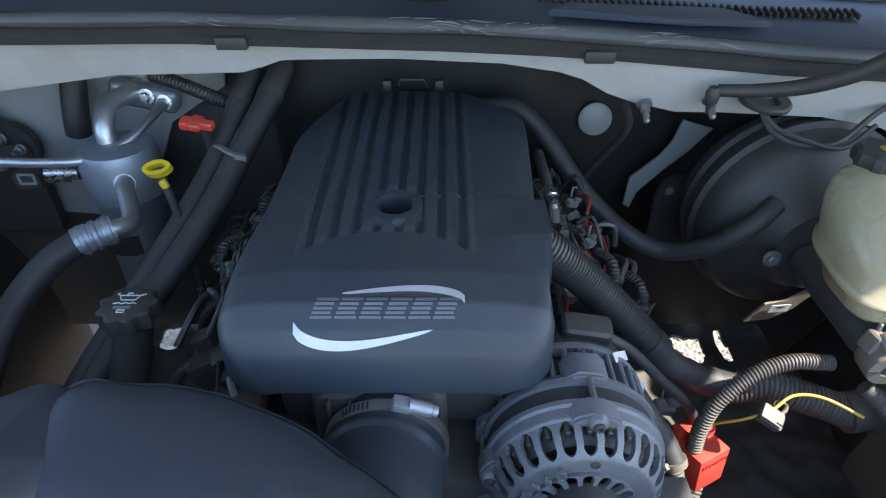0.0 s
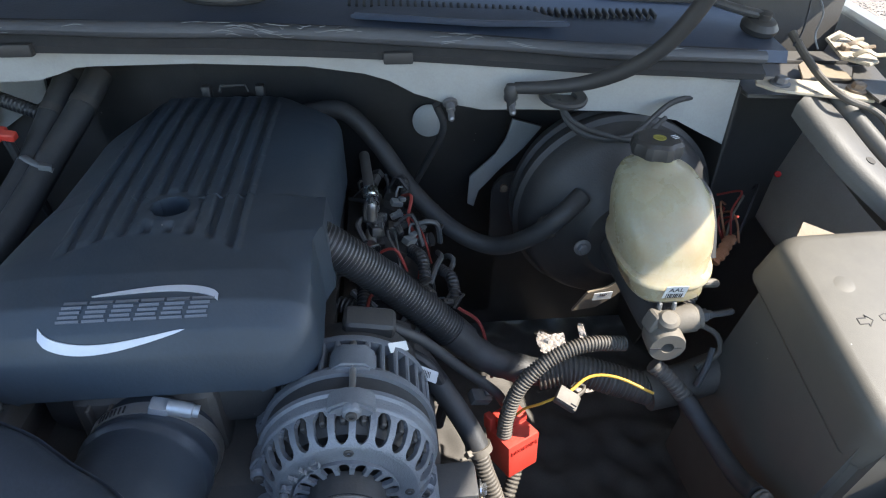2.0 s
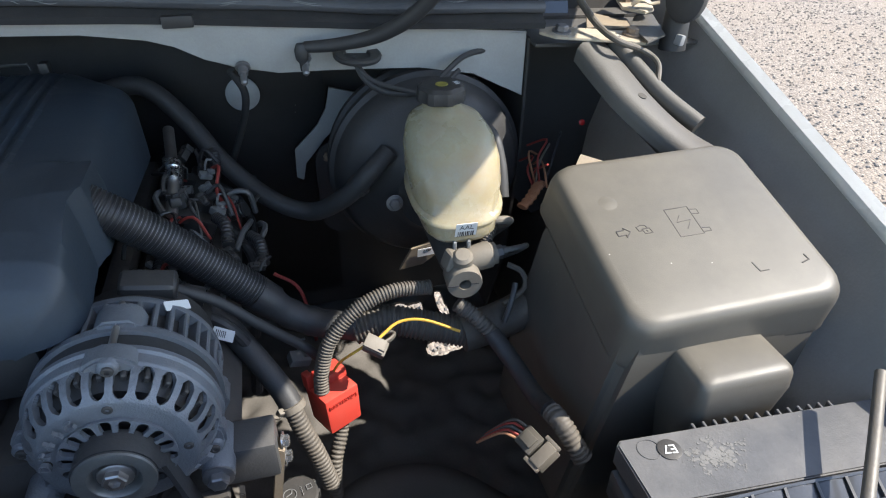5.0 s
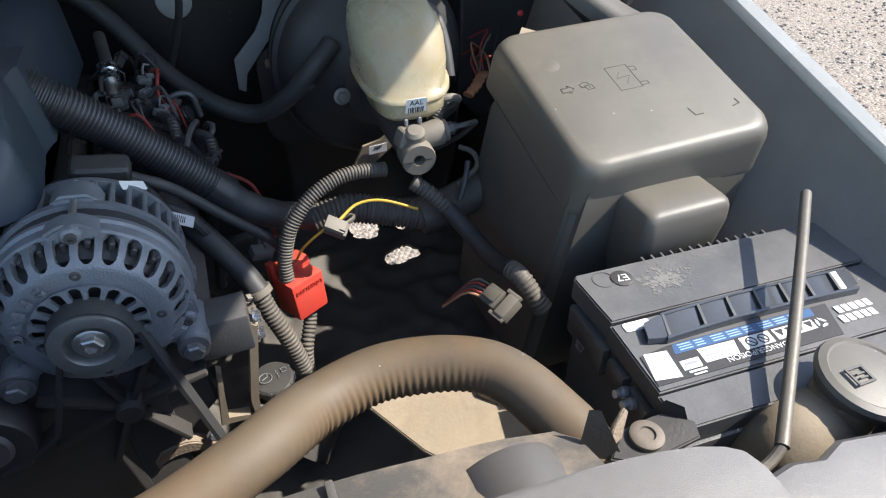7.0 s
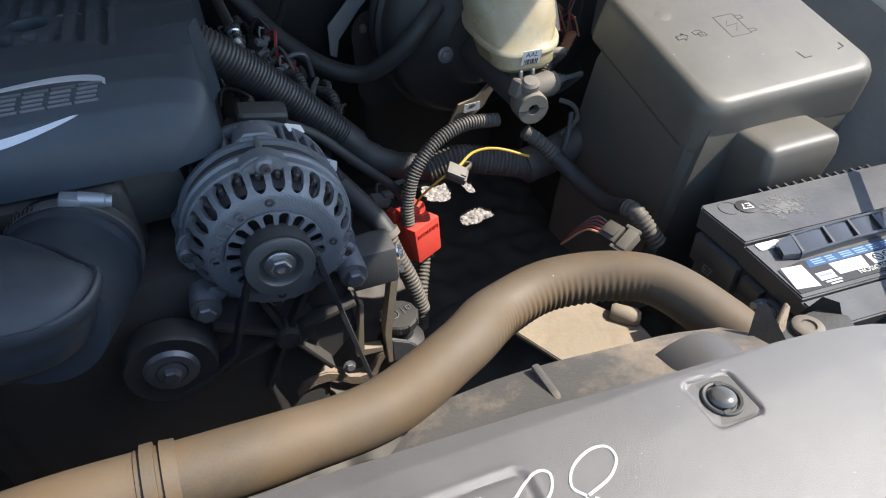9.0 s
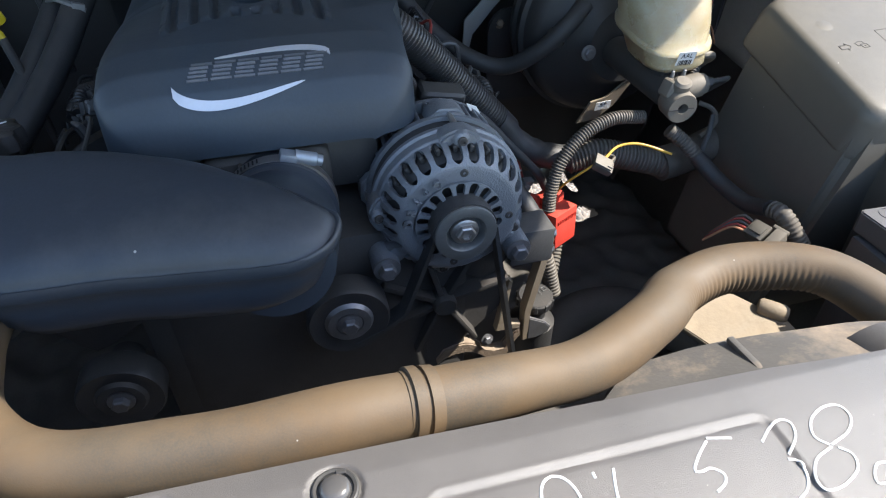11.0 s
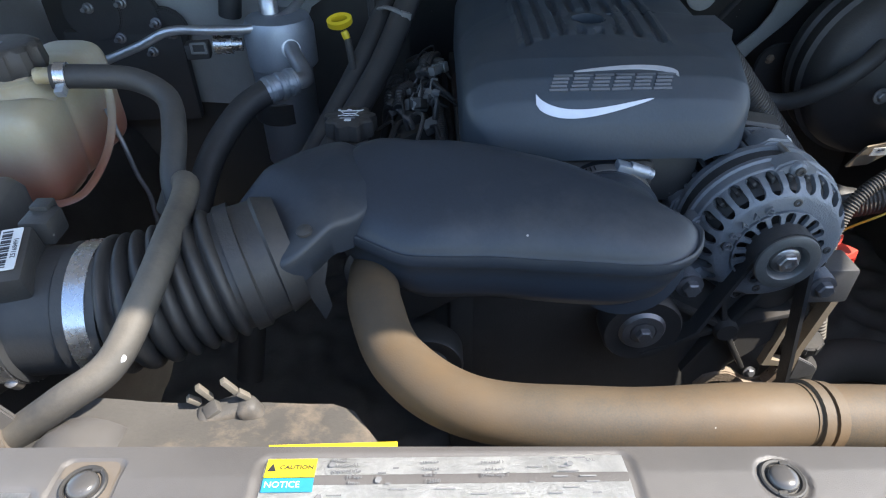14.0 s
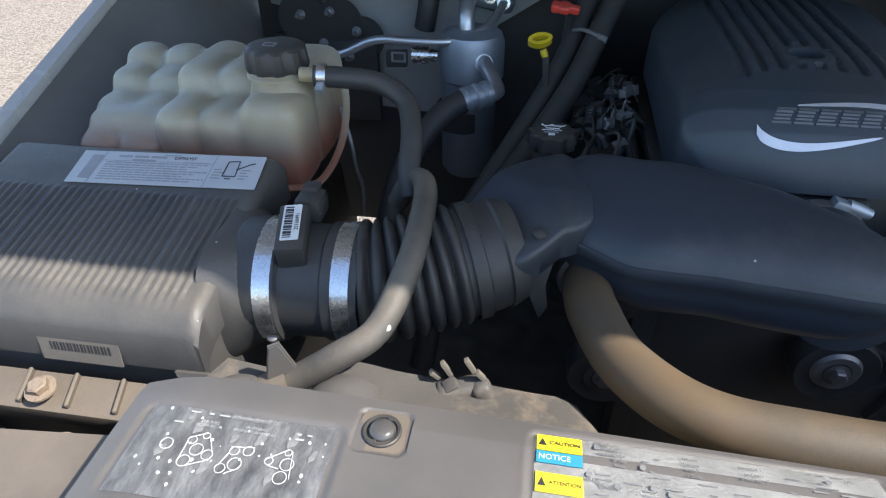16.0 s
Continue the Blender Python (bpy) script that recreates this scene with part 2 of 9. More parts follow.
def gravel_material():
    m = bpy.data.materials.new("gravel_ground")
    m.use_nodes = True
    n, l = m.node_tree.nodes, m.node_tree.links
    b = n["Principled BSDF"]
    co = n.new("ShaderNodeTexCoord")
    v = n.new("ShaderNodeTexVoronoi")
    v.inputs["Scale"].default_value = 60.0
    l.new(co.outputs["Object"], v.inputs["Vector"])
    big = n.new("ShaderNodeTexNoise")
    big.inputs["Scale"].default_value, big.inputs["Detail"].default_value = 0.7, 8.0
    l.new(co.outputs["Object"], big.inputs["Vector"])
    sep = n.new("ShaderNodeSeparateColor")
    l.new(v.outputs["Color"], sep.inputs[0])
    cr = n.new("ShaderNodeValToRGB")
    e = cr.color_ramp.elements
    e[0].color, e[1].color = (0.05, 0.043, 0.040, 1), (0.40, 0.350, 0.295, 1)
    e.new(0.35).color = (0.19, 0.162, 0.138, 1)
    l.new(sep.outputs[0], cr.inputs[0])
    x = n.new("ShaderNodeMix")
    x.data_type = "RGBA"
    l.new(big.outputs[0], x.inputs[0])
    l.new(cr.outputs[0], x.inputs[6])
    x.inputs[7].default_value = (0.31, 0.25, 0.19, 1)
    l.new(x.outputs[2], b.inputs["Base Color"])
    b.inputs["Roughness"].default_value = 0.9
    bp = n.new("ShaderNodeBump")
    bp.inputs["Strength"].default_value, bp.inputs["Distance"].default_value = 0.9, 0.012
    bp.invert = True
    l.new(v.outputs["Distance"], bp.inputs["Height"])
    l.new(bp.outputs[0], b.inputs["Normal"])
    return m


M["gravel"] = gravel_material()
M["stone"] = surface("gravel_stone", (0.29, 0.255, 0.22), 0.85, second=(0.11, 0.10, 0.09), scale=3, mix=0.9)


# ---- building helpers ----
WORLD = {}


def part(name, bm, material, parent=None, label="", smooth=35):
    """Links a bmesh, built in world metres, as one mesh under its parent, with its origin in its middle."""
    bmesh.ops.recalc_face_normals(bm, faces=bm.faces)
    lo = Vector([min(v.co[i] for v in bm.verts) for i in range(3)])
    hi = Vector([max(v.co[i] for v in bm.verts) for i in range(3)])
    mid = (lo + hi) / 2
    bmesh.ops.translate(bm, vec=-mid, verts=bm.verts)
    for e in bm.edges:
        e.smooth = len(e.link_faces) == 2 and e.calc_face_angle(0) < radians(smooth)
    for f in bm.faces:
        f.smooth = True
    me = bpy.data.meshes.new(name)
    bm.to_mesh(me)
    bm.free()
    me.materials.append(M[material] if isinstance(material, str) else material)
    ob = new(name, me)
    ob.parent = parent
    ob.location = mid - (WORLD[parent.name] if parent else Vector())
    WORLD[ob.name] = mid
    if label:
        ob["label"] = label
    return ob


def thing(name, at, label, category, group="", kind=""):
    """An Empty at a thing's base, which parents its parts."""
    ob = new(name)
    ob.location = at
    ob.empty_display_size = 0.02
    WORLD[ob.name] = Vector(at)
    return tagged(ob, label, category, group, kind)


def B():
    return bmesh.new()


def curve(pts, step=0.006):
    """A smooth line through the points, in even steps."""
    p = [Vector(q) for q in pts]
    p = [p[0] * 2 - p[1]] + p + [p[-1] * 2 - p[-2]]
    fine = []
    for i in range(1, len(p) - 2):
        a, b, c, d = p[i - 1:i + 3]
        for k in range(24):
            t = k / 24
            fine.append(0.5 * ((2 * b) + (c - a) * t + (2 * a - 5 * b + 4 * c - d) * t * t + (3 * b - a - 3 * c + d) * t ** 3))
    fine.append(p[-2])
    total = sum((fine[i + 1] - fine[i]).length for i in range(len(fine) - 1))
    n = max(2, round(total / step))
    out, want, run = [fine[0]], total / n, 0.0
    for i in range(len(fine) - 1):
        seg = (fine[i + 1] - fine[i]).length
        while seg and run + seg >= want - 1e-9 and len(out) < n:
            out.append(fine[i].lerp(fine[i + 1], (want - run) / seg))
            want += total / n
        run += seg
    out.append(fine[-1])
    return out


def skin(bm, rings, closed=True, caps=True):
    """Faces between rings of points."""
    vs = [[bm.verts.new(p) for p in r] for r in rings]
    k = len(vs[0])
    for a, b in zip(vs, vs[1:]):
        for i in range(k if closed else k - 1):
            j = (i + 1) % k
            bm.faces.new((a[i], a[j], b[j], b[i]))
    if caps and closed:
        bm.faces.new(vs[0])
        bm.faces.new(vs[-1])
    return bm


def sweep(bm, line, radius, seg=14, caps=True, flat=1.0, up=None):
    """A round (or flattened) tube along a line; radius is a number or a function of the place along it, 0 to 1."""
    rings, ref = [], None
    n = len(line)
    for i, p in enumerate(line):
        d = (line[min(i + 1, n - 1)] - line[max(i - 1, 0)]).normalized()
        if ref is None:
            ref = Vector(up) if up else (Vector((0, 0, 1)) if abs(d.z) < 0.9 else Vector((1, 0, 0)))
        ref = (ref - d * ref.dot(d)).normalized()
        side = d.cross(ref)
        r = radius(i / (n - 1)) if callable(radius) else radius
        rings.append([p + (ref * math.sin(a) * flat + side * math.cos(a)) * r for a in (2 * math.pi * k / seg for k in range(seg))])
    return skin(bm, rings, True, caps)


def tube(pts, r, seg=14, step=0.006, flat=1.0, up=None):
    return sweep(B(), curve(pts, step), r, seg, True, flat, up)


def ribbed(pts, r, pitch=0.0045, depth=0.0011, seg=16):
    """Split loom: a corrugated tube."""
    line = curve(pts, pitch / 4)
    m = len(line) - 1
    shape = (0.0, 1.0, 1.0, 0.0)
    return sweep(B(), line, lambda f: r - depth * (1 - shape[int(round(f * m)) % 4]), seg)


def box(bm, centre, size, bevel=0.002, turn=None, seg=2, taper=1.0):
    """A bevelled box; taper narrows its top."""
    m = Matrix.Translation(centre) @ (Euler([radians(a) for a in turn]).to_matrix().to_4x4() if turn else Matrix())
    made = bmesh.ops.create_cube(bm, size=1.0)["verts"]
    for v in made:
        k = taper if v.co.z > 0 else 1.0
        v.co = Vector((v.co.x * size[0] * k, v.co.y * size[1] * k, v.co.z * size[2]))
    bmesh.ops.transform(bm, matrix=m, verts=made)
    if bevel:
        edges = list({e for v in made for e in v.link_edges})
        bmesh.ops.bevel(bm, geom=edges, offset=bevel, segments=seg, affect="EDGES", profile=0.6)
    return bm


def lathe(bm, profile, at, axis=(0, 0, 1), seg=32, caps=True):
    """A turned body: (radius, height) pairs along an axis."""
    q = Vector(axis).to_track_quat("Z", "Y").to_matrix()
    at = Vector(at)
    rings = [[at + q @ Vector((max(r, 1e-5) * math.cos(a), max(r, 1e-5) * math.sin(a), h)) for a in (2 * math.pi * k / seg for k in range(seg))]
             for r, h in profile]
    return skin(bm, rings, True, caps)


def plate(bm, outline, frame_of, thick, bevel=0.0):
    """A flat sheet cut to an outline: frame_of maps (u, v, w) to the world, w across the thickness."""
    a = [bm.verts.new(frame_of(u, v, 0)) for u, v in outline]
    b = [bm.verts.new(frame_of(u, v, thick)) for u, v in outline]
    faces = [bm.faces.new(a), bm.faces.new(b)]
    k = len(a)
    for i in range(k):
        bm.faces.new((a[i], a[(i + 1) % k], b[(i + 1) % k], b[i]))
    if bevel:
        bmesh.ops.bevel(bm, geom=list({e for f in faces for e in f.edges}), offset=bevel, segments=2, affect="EDGES")
    return bm


def flat(origin, right, upward):
    """Maps (u, v, w) onto a plane."""
    o, r, u = Vector(origin), Vector(right).normalized(), Vector(upward)
    u = (u - r * u.dot(r)).normalized()
    nrm = r.cross(u)
    return lambda a, b, w: o + r * a + u * b + nrm * w


def rounded(w, h, r, k=5):
    """A rectangle's outline with round corners, its middle at 0."""
    out = []
    for cx, cy, a0 in ((w / 2 - r, h / 2 - r, 0), (-w / 2 + r, h / 2 - r, 90), (-w / 2 + r, -h / 2 + r, 180), (w / 2 - r, -h / 2 + r, 270)):
        for i in range(k):
            a = radians(a0 + 90 * i / (k - 1))
            out.append((cx + r * math.cos(a), cy + r * math.sin(a)))
    return out


def words(text, height, frame_of, depth=0.0004, lean=0.0):
    """Letters in the built-in font on a plane, their middle at 0."""
    cu = bpy.data.curves.new("letters", "FONT")
    cu.body, cu.size, cu.align_x, cu.align_y, cu.shear, cu.resolution_u = text, height * 1.38, "CENTER", "CENTER", lean, 3
    tmp = bpy.data.objects.new("letters", cu)
    scene.collection.objects.link(tmp)
    me = bpy.data.meshes.new_from_object(tmp.evaluated_get(bpy.context.evaluated_depsgraph_get()))
    bm = B()
    bm.from_mesh(me)
    bpy.data.objects.remove(tmp)
    bpy.data.meshes.remove(me)
    bpy.data.curves.remove(cu)
    got = bmesh.ops.extrude_face_region(bm, geom=bm.faces[:])["geom"]
    for v in [g for g in got if isinstance(g, bmesh.types.BMVert)]:
        v.co.z += depth
    for v in bm.verts:
        v.co = frame_of(v.co.x, v.co.y, v.co.z)
    return bm


def bars(bm, frame_of, lines, thick=0.0003):
    """Lines of unreadable print: (u0, u1, v, height) each."""
    for u0, u1, v, h in lines:
        plate(bm, [(u0, v - h / 2), (u1, v - h / 2), (u1, v + h / 2), (u0, v + h / 2)], frame_of, thick)
    return bm


def bolt(name, at, axis, r, parent, material="pulley", label=""):
    """A hexagon bolt head on a washer."""
    bm = B()
    lathe(bm, [(r * 1.5, 0), (r * 1.5, r * 0.25), (r * 1.1, r * 0.3)], at, axis, 20)
    lathe(bm, [(r, r * 0.25), (r, r * 1.0), (r * 0.8, r * 1.15)], at, axis, 6)
    return part(name, bm, material, parent, label)


# ---- the ground and the body round the engine bay ----
MID = -0.03   # the vehicle's centre line

bm = B()
bmesh.ops.create_grid(bm, x_segments=8, y_segments=8, size=150)
ground = part("ground", bm, "gravel")
tagged(ground, "dry pale gravel ground with sandy patches", "ground", kind="structure")
ground.location.z = 0.0


def scatter_stones():
    rng = random.Random(5)
    bm = B()
    verts, faces = [], []
    for _ in range(14000):
        x, y = rng.uniform(1.2, 6.5), rng.uniform(-0.5, 8.0)
        if rng.random() < 0.12:
            x, y = rng.uniform(-0.7, 1.2), rng.uniform(0.3, 1.8)
        r = rng.uniform(0.004, 0.014)
        o = len(verts)
        ax, ay = rng.uniform(0.7, 1.3), rng.uniform(0.7, 1.3)
        a0 = rng.uniform(0, 6)
        for k in range(5):
            a = a0 + k * 2 * math.pi / 5
            verts.append((x + ax * r * math.cos(a), y + ay * r * math.sin(a), 0.0))
        for k in range(4):
            a = a0 + 0.4 + k * math.pi / 2
            verts.append((x + 0.6 * ax * r * math.cos(a), y + 0.6 * ay * r * math.sin(a), r * rng.uniform(0.5, 0.9)))
        for k in range(5):
            faces.append((o + k, o + (k + 1) % 5, o + 5 + (k * 4 // 5)))
        for k in range(4):
            faces.append((o + 5 + k, o + 5 + (k + 1) % 4, o + ((k + 1) * 5 // 4) % 5))
        faces.append((o + 5, o + 6, o + 7, o + 8))
    me = bpy.data.meshes.new("loose_stones")
    me.from_pydata(verts, [], faces)
    me.materials.append(M["stone"])
    ob = new("loose_stones", me)
    return tagged(ob, "loose angular gravel stones on the ground", "gravel", kind="stuff")


scatter_stones()


def fender(side, name, label):
    """White wing: rolled inner lip, crown and outer skin; side +1 is the driver's."""
    rings = []
    for i in range(49):
        y = -0.45 + i * 0.04
        z = 1.258 + (y - 0.17) * 0.262 if y < 0.65 else 1.3838 + (y - 0.65) * 0.06
        x0 = 0.748 + (y - 0.2) * 0.075
        sec = [(x0 + 0.235, 0.62), (x0 + 0.24, 0.95), (x0 + 0.225, z - 0.28), (x0 + 0.16, z - 0.17), (x0 + 0.08, z - 0.075), (x0 + 0.03, z - 0.016),
               (x0 + 0.012, z), (x0, z - 0.003), (x0 - 0.002, z - 0.007), (x0 - 0.003, z - 0.012)]
        rings.append([Vector((MID + side * x, y, zz)) for x, zz in sec])
    t = thing(name, (MID + side * 0.85, 0.3, 0.62), label, "fender")
    bm = B()
    skin(bm, rings, False)
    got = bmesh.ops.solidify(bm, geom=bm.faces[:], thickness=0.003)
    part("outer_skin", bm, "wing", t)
    rings = []
    for i in range(49):
        y = -0.45 + i * 0.04
        z = 1.258 + (y - 0.17) * 0.262 if y < 0.65 else 1.3838 + (y - 0.65) * 0.06
        x0 = 0.748 + (y - 0.2) * 0.075
        wave = 0.006 * math.sin(y * 21) + (0.012 if 0.30 < y < 0.44 else 0)
        sec = [(x0 - 0.0015, z - 0.009), (x0 - 0.006, z - 0.026), (x0 - 0.012, z - 0.036), (x0 - 0.024 - wave, z - 0.062), (x0 - 0.030 - wave, z - 0.070), (x0 - 0.050 - wave * 0.5, z - 0.115), (x0 - 0.058, z - 0.125),
               (x0 - 0.080, z - 0.20), (x0 - 0.095, z - 0.36), (x0 - 0.095, 0.62)]
        rings.append([Vector((MID + side * x, y, zz)) for x, zz in sec])
    bm = B()
    skin(bm, rings, False)
    bmesh.ops.solidify(bm, geom=bm.faces[:], thickness=0.002)
    part("inner_flange", bm, "shadepaint", t, "dusty inner flange, its white paint greyed for shade")
    return t


fender_r = fender(1, "fender", "white painted front fender with dusty inner flange")
fender_l = fender(-1, "fender", "white painted front fender with sunlit edge and dusty inner flange")


def hood():
    """The open hood over the bay, hinged at the cowl; only its shade is seen."""
    t = thing("hood", (MID, 0.80, 1.42), "open white hood raised over the engine bay", "hood")
    back, front = Vector((0, 0.80, 1.46)), Vector((0, -0.03, 1.86))
    bm = B()
    for lift in (0.0,):
        rings = []
        for i in range(13):
            f = i / 12
            p = back.lerp(front, f)
            wr, wl = 0.80 - 0.085 * f, 0.74
            rings.append([Vector((-wl + MID, p.y, p.z)), Vector((-0.4, p.y, p.z + 0.02 * math.sin(f * 3))), Vector((0.35, p.y, p.z + 0.02 * math.sin(f * 3))),
                          Vector((wr, p.y, p.z)), Vector((wr, p.y + 0.01, p.z + 0.03)), Vector((-wl + MID, p.y + 0.01, p.z + 0.03))])
        skin(bm, rings)
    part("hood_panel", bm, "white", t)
    for x in (-0.6, 0.0, 0.55):
        p, q = back.lerp(front, 0.1), back.lerp(front, 0.92)
        bm = B()
        box(bm, (x, (p.y + q.y) / 2 - 0.01, (p.z + q.z) / 2 - 0.02), (0.09, (q - p).length, 0.025), 0.006, (math.degrees(math.atan2(q.z - p.z, q.y - p.y)) + 180, 0, 0))
        part("inner_rib", bm, "shadepaint", t)
    bm = plate(B(), [(0.668, 0.652), (0.688, 0.716), (0.722, 0.742), (0.728, 0.690), (0.704, 0.636), (0.688, 0.628)], lambda u, v, w: Vector((u, v, 1.366 + 0.05 * (v - 0.64) + w)), 0.004, 0.001)
    leaf = part("hinge_leaf", bm, "sunlitcream", t, "hinge leaf in a cream tone paled for sunlight")
    for k in range(3):
        c = Vector((0.706 - 0.006 * k, 0.700 - 0.030 * k, 1.372))
        part("hinge_tab", tube([c + Vector((-0.016, 0.006, 0.001)), c + Vector((-0.006, 0.002, 0.008)), c + Vector((0.005, -0.003, 0.004)), c + Vector((0.014, -0.008, 0.006))], 0.0060, 10, 0.004, 0.3, (0, 0, 1)), ("sunlitcream", "rust", "sunlitcream")[k], leaf)
    bolt("hinge_bolt", (0.684, 0.672, 1.371), (0, -0.2, 1), 0.006, leaf, "rust")


hood()


def cowl():
    """Black cowl cover under the windscreen, with its worn front seal."""
    t = thing("cowl_cover", (0, 0.8, 1.40), "black plastic cowl cover below the windscreen, blued for sky sheen", "cowl cover")
    rings = []
    for i in range(41):
        x = -0.86 + i * 0.0360
        sag = 0.022 * min(1, max(0, (0.35 - x) / 0.6)) - 0.035 * max(0, x - 0.05) ** 1.2 - 0.02 * max(0, -0.3 - x)
        bow = -0.06 * max(0, x - 0.2) - 0.0
        sec = [(0.640, 1.392), (0.645, 1.404), (0.70, 1.412), (0.80, 1.418 + 0.004 * math.sin(x * 9)), (0.88, 1.424), (0.93, 1.428), (0.95, 1.42), (0.95, 1.38)]
        rings.append([Vector((x, y + bow, z + sag)) for y, z in sec])
    bm = B()
    skin(bm, rings)
    part("panel", bm, "cowl", t)
    bm = B()
    plate(bm, [(0.108, 0.660), (0.133, 0.688), (0.304, 0.700), (0.345, 0.664), (0.25, 0.655)], lambda u, v, w: Vector((u, v, 1.4085 + 0.06 * (v - 0.645) + 0.022 * min(1, max(0, (0.35 - u) / 0.6)) - 0.02 * max(0, u - 0.05) + w)), 0.007, 0.0015)
    part("raised_pad", bm, "cowl", t)
    for k in range(44):
        x = 0.105 + k * 0.0082
        bm = B()
        box(bm, (x, 0.712, 1.4135 + 0.022 * min(1, max(0, (0.35 - x) / 0.6)) - 0.02 * max(0, x - 0.05)), (0.0032, 0.020, 0.006), 0.0008, (8, 0, 0), 1)
        part("grille_slat", bm, "black", t)
    # Glass out of view, added for the sky it reflects onto the cowl.
    g = thing("windscreen", (0, 1.2, 1.42), "unseen sloping tinted windscreen glass behind the cowl", "windscreen")
    rings = [[Vector((x, 0.935 - 0.1 * x * x, 1.43)), Vector((x * 0.92, 1.55 - 0.12 * x * x, 1.86)), Vector((x * 0.92, 1.556 - 0.12 * x * x, 1.852)), Vector((x, 0.941 - 0.1 * x * x, 1.424))] for x in [-0.82 + 0.082 * i for i in range(21)]]
    part("pane", skin(B(), rings), "glass", g)
    s = thing("weatherstrip", (0, 0.61, 1.38), "worn black rubber cowl seal with pale scuffs", "weatherstrip")

    def along(x):
        y = 0.618 - 0.055 * max(0, x - 0.15) + 0.006 * math.sin(x * 5)
        z = 1.400 + 0.022 * min(1, max(0, (0.35 - x) / 0.6)) - 0.02 * max(0, x) - 0.015 * max(0, x - 0.1) - 0.012 * max(0, -0.3 - x)
        return y, z
    line = [Vector((x, along(x)[0], along(x)[1] + 0.006)) for x in [-0.86 + 0.02 * i for i in range(71)]]
    part("bulb", sweep(B(), line, lambda f: 0.0095 + 0.0012 * math.sin(f * 37), 12, True, 0.75), "seal", s)
    rings = []
    for p in line:
        rings.append([p + Vector((0, dy, dz)) for dy, dz in ((0.016, 0.004), (-0.004, -0.010), (-0.012, -0.014), (-0.010, -0.021), (0.0, -0.022), (0.014, -0.006))])
    bm = skin(B(), rings)
    part("lip", bm, "rubber", s)
    rng = random.Random(3)
    bm = B()
    for _ in range(60):
        x = rng.choice((rng.gauss(0.06, 0.07), rng.gauss(0.13, 0.10), rng.uniform(-0.5, 0.45)))
        y, z = along(x)
        a = rng.uniform(-15, 100)
        w = rng.uniform(0.004, 0.03)
        pts = []
        for k in range(5):
            xx = x + w * (k / 4 - 0.5)
            yy, zz = along(xx)
            aa = radians(a + 10 * math.sin(k + x * 50))
            pts.append(Vector((xx, yy - 0.0093 * math.cos(aa), zz + 0.006 + 0.0074 * math.sin(aa))))
        sweep(bm, pts, lambda f: 0.00045 * math.sin(math.pi * min(max(f, 0.08), 0.92)) + 0.0001, 5)
    tagged(part("scuff", bm, "scuff", s, "pale worn scuffs"), kind="stuff")
    for x in (-0.215, 0.143):
        y, z = along(x)
        bm = B()
        box(bm, (x + 0.012, y - 0.012, z - 0.012), (0.03, 0.01, 0.012), 0.002)
        part("clip", bm, "black", s)


cowl()


def cowl_front():
    """The white painted sheet under the seal, cut out over the engine."""
    t = thing("scuttle", (0, 0.62, 1.33), "white painted scuttle sheet below the seal, cut away over the engine", "scuttle")
    top = [(-0.86, 1.412), (-0.4, 1.416), (0.0, 1.404), (0.2, 1.388), (0.35, 1.374), (0.465, 1.366), (0.526, 1.361)]
    low = [(0.526, 1.285), (0.50, 1.298), (0.465, 1.318), (0.40, 1.327), (0.30, 1.330), (0.245, 1.330), (0.204, 1.337), (0.172, 1.349), (0.145, 1.364), (0.12, 1.374), (0.06, 1.381), (-0.05, 1.386), (-0.148, 1.387),
           (-0.165, 1.384), (-0.185, 1.377), (-0.205, 1.371), (-0.27, 1.370), (-0.333, 1.369), (-0.40, 1.360), (-0.46, 1.352), (-0.60, 1.338), (-0.86, 1.31)]
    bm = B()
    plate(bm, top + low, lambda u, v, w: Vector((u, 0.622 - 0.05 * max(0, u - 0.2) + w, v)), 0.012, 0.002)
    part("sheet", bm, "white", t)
    rings = []
    for u, v in low[::-1]:
        y = 0.624 - 0.05 * max(0, u - 0.2)
        rings.append([Vector((u, y, v)), Vector((u, y + 0.05, v + 0.004)), Vector((u, y + 0.14, v + 0.012)), Vector((u, y + 0.14, v + 0.016)), Vector((u, y + 0.004, v + 0.004))])
    part("underside", skin(B(), rings), "under", t)
    bm = B()
    lathe(bm, [(0.026, 0), (0.0265, 0.003), (0.0245, 0.005), (0.015, 0.0035), (0.013, -0.006)], (0.330, 0.606, 1.346), (0.05, -0.12, 1), 32)
    part("grommet", bm, "black", t, "black rubber grommet")
    for x, z, y in ((0.209, 1.343, 0.612), (0.273, 1.350, 0.606)):
        bm = B()
        lathe(bm, [(0.008, 0), (0.008, 0.003), (0.005, 0.004), (0.005, 0.011), (0.0035, 0.012), (0.0035, 0.022), (0.002, 0.024)], (x, y, z), (0, -0.75, -0.5), 14)
        part("stud", bm, "pulley", t)


cowl_front()


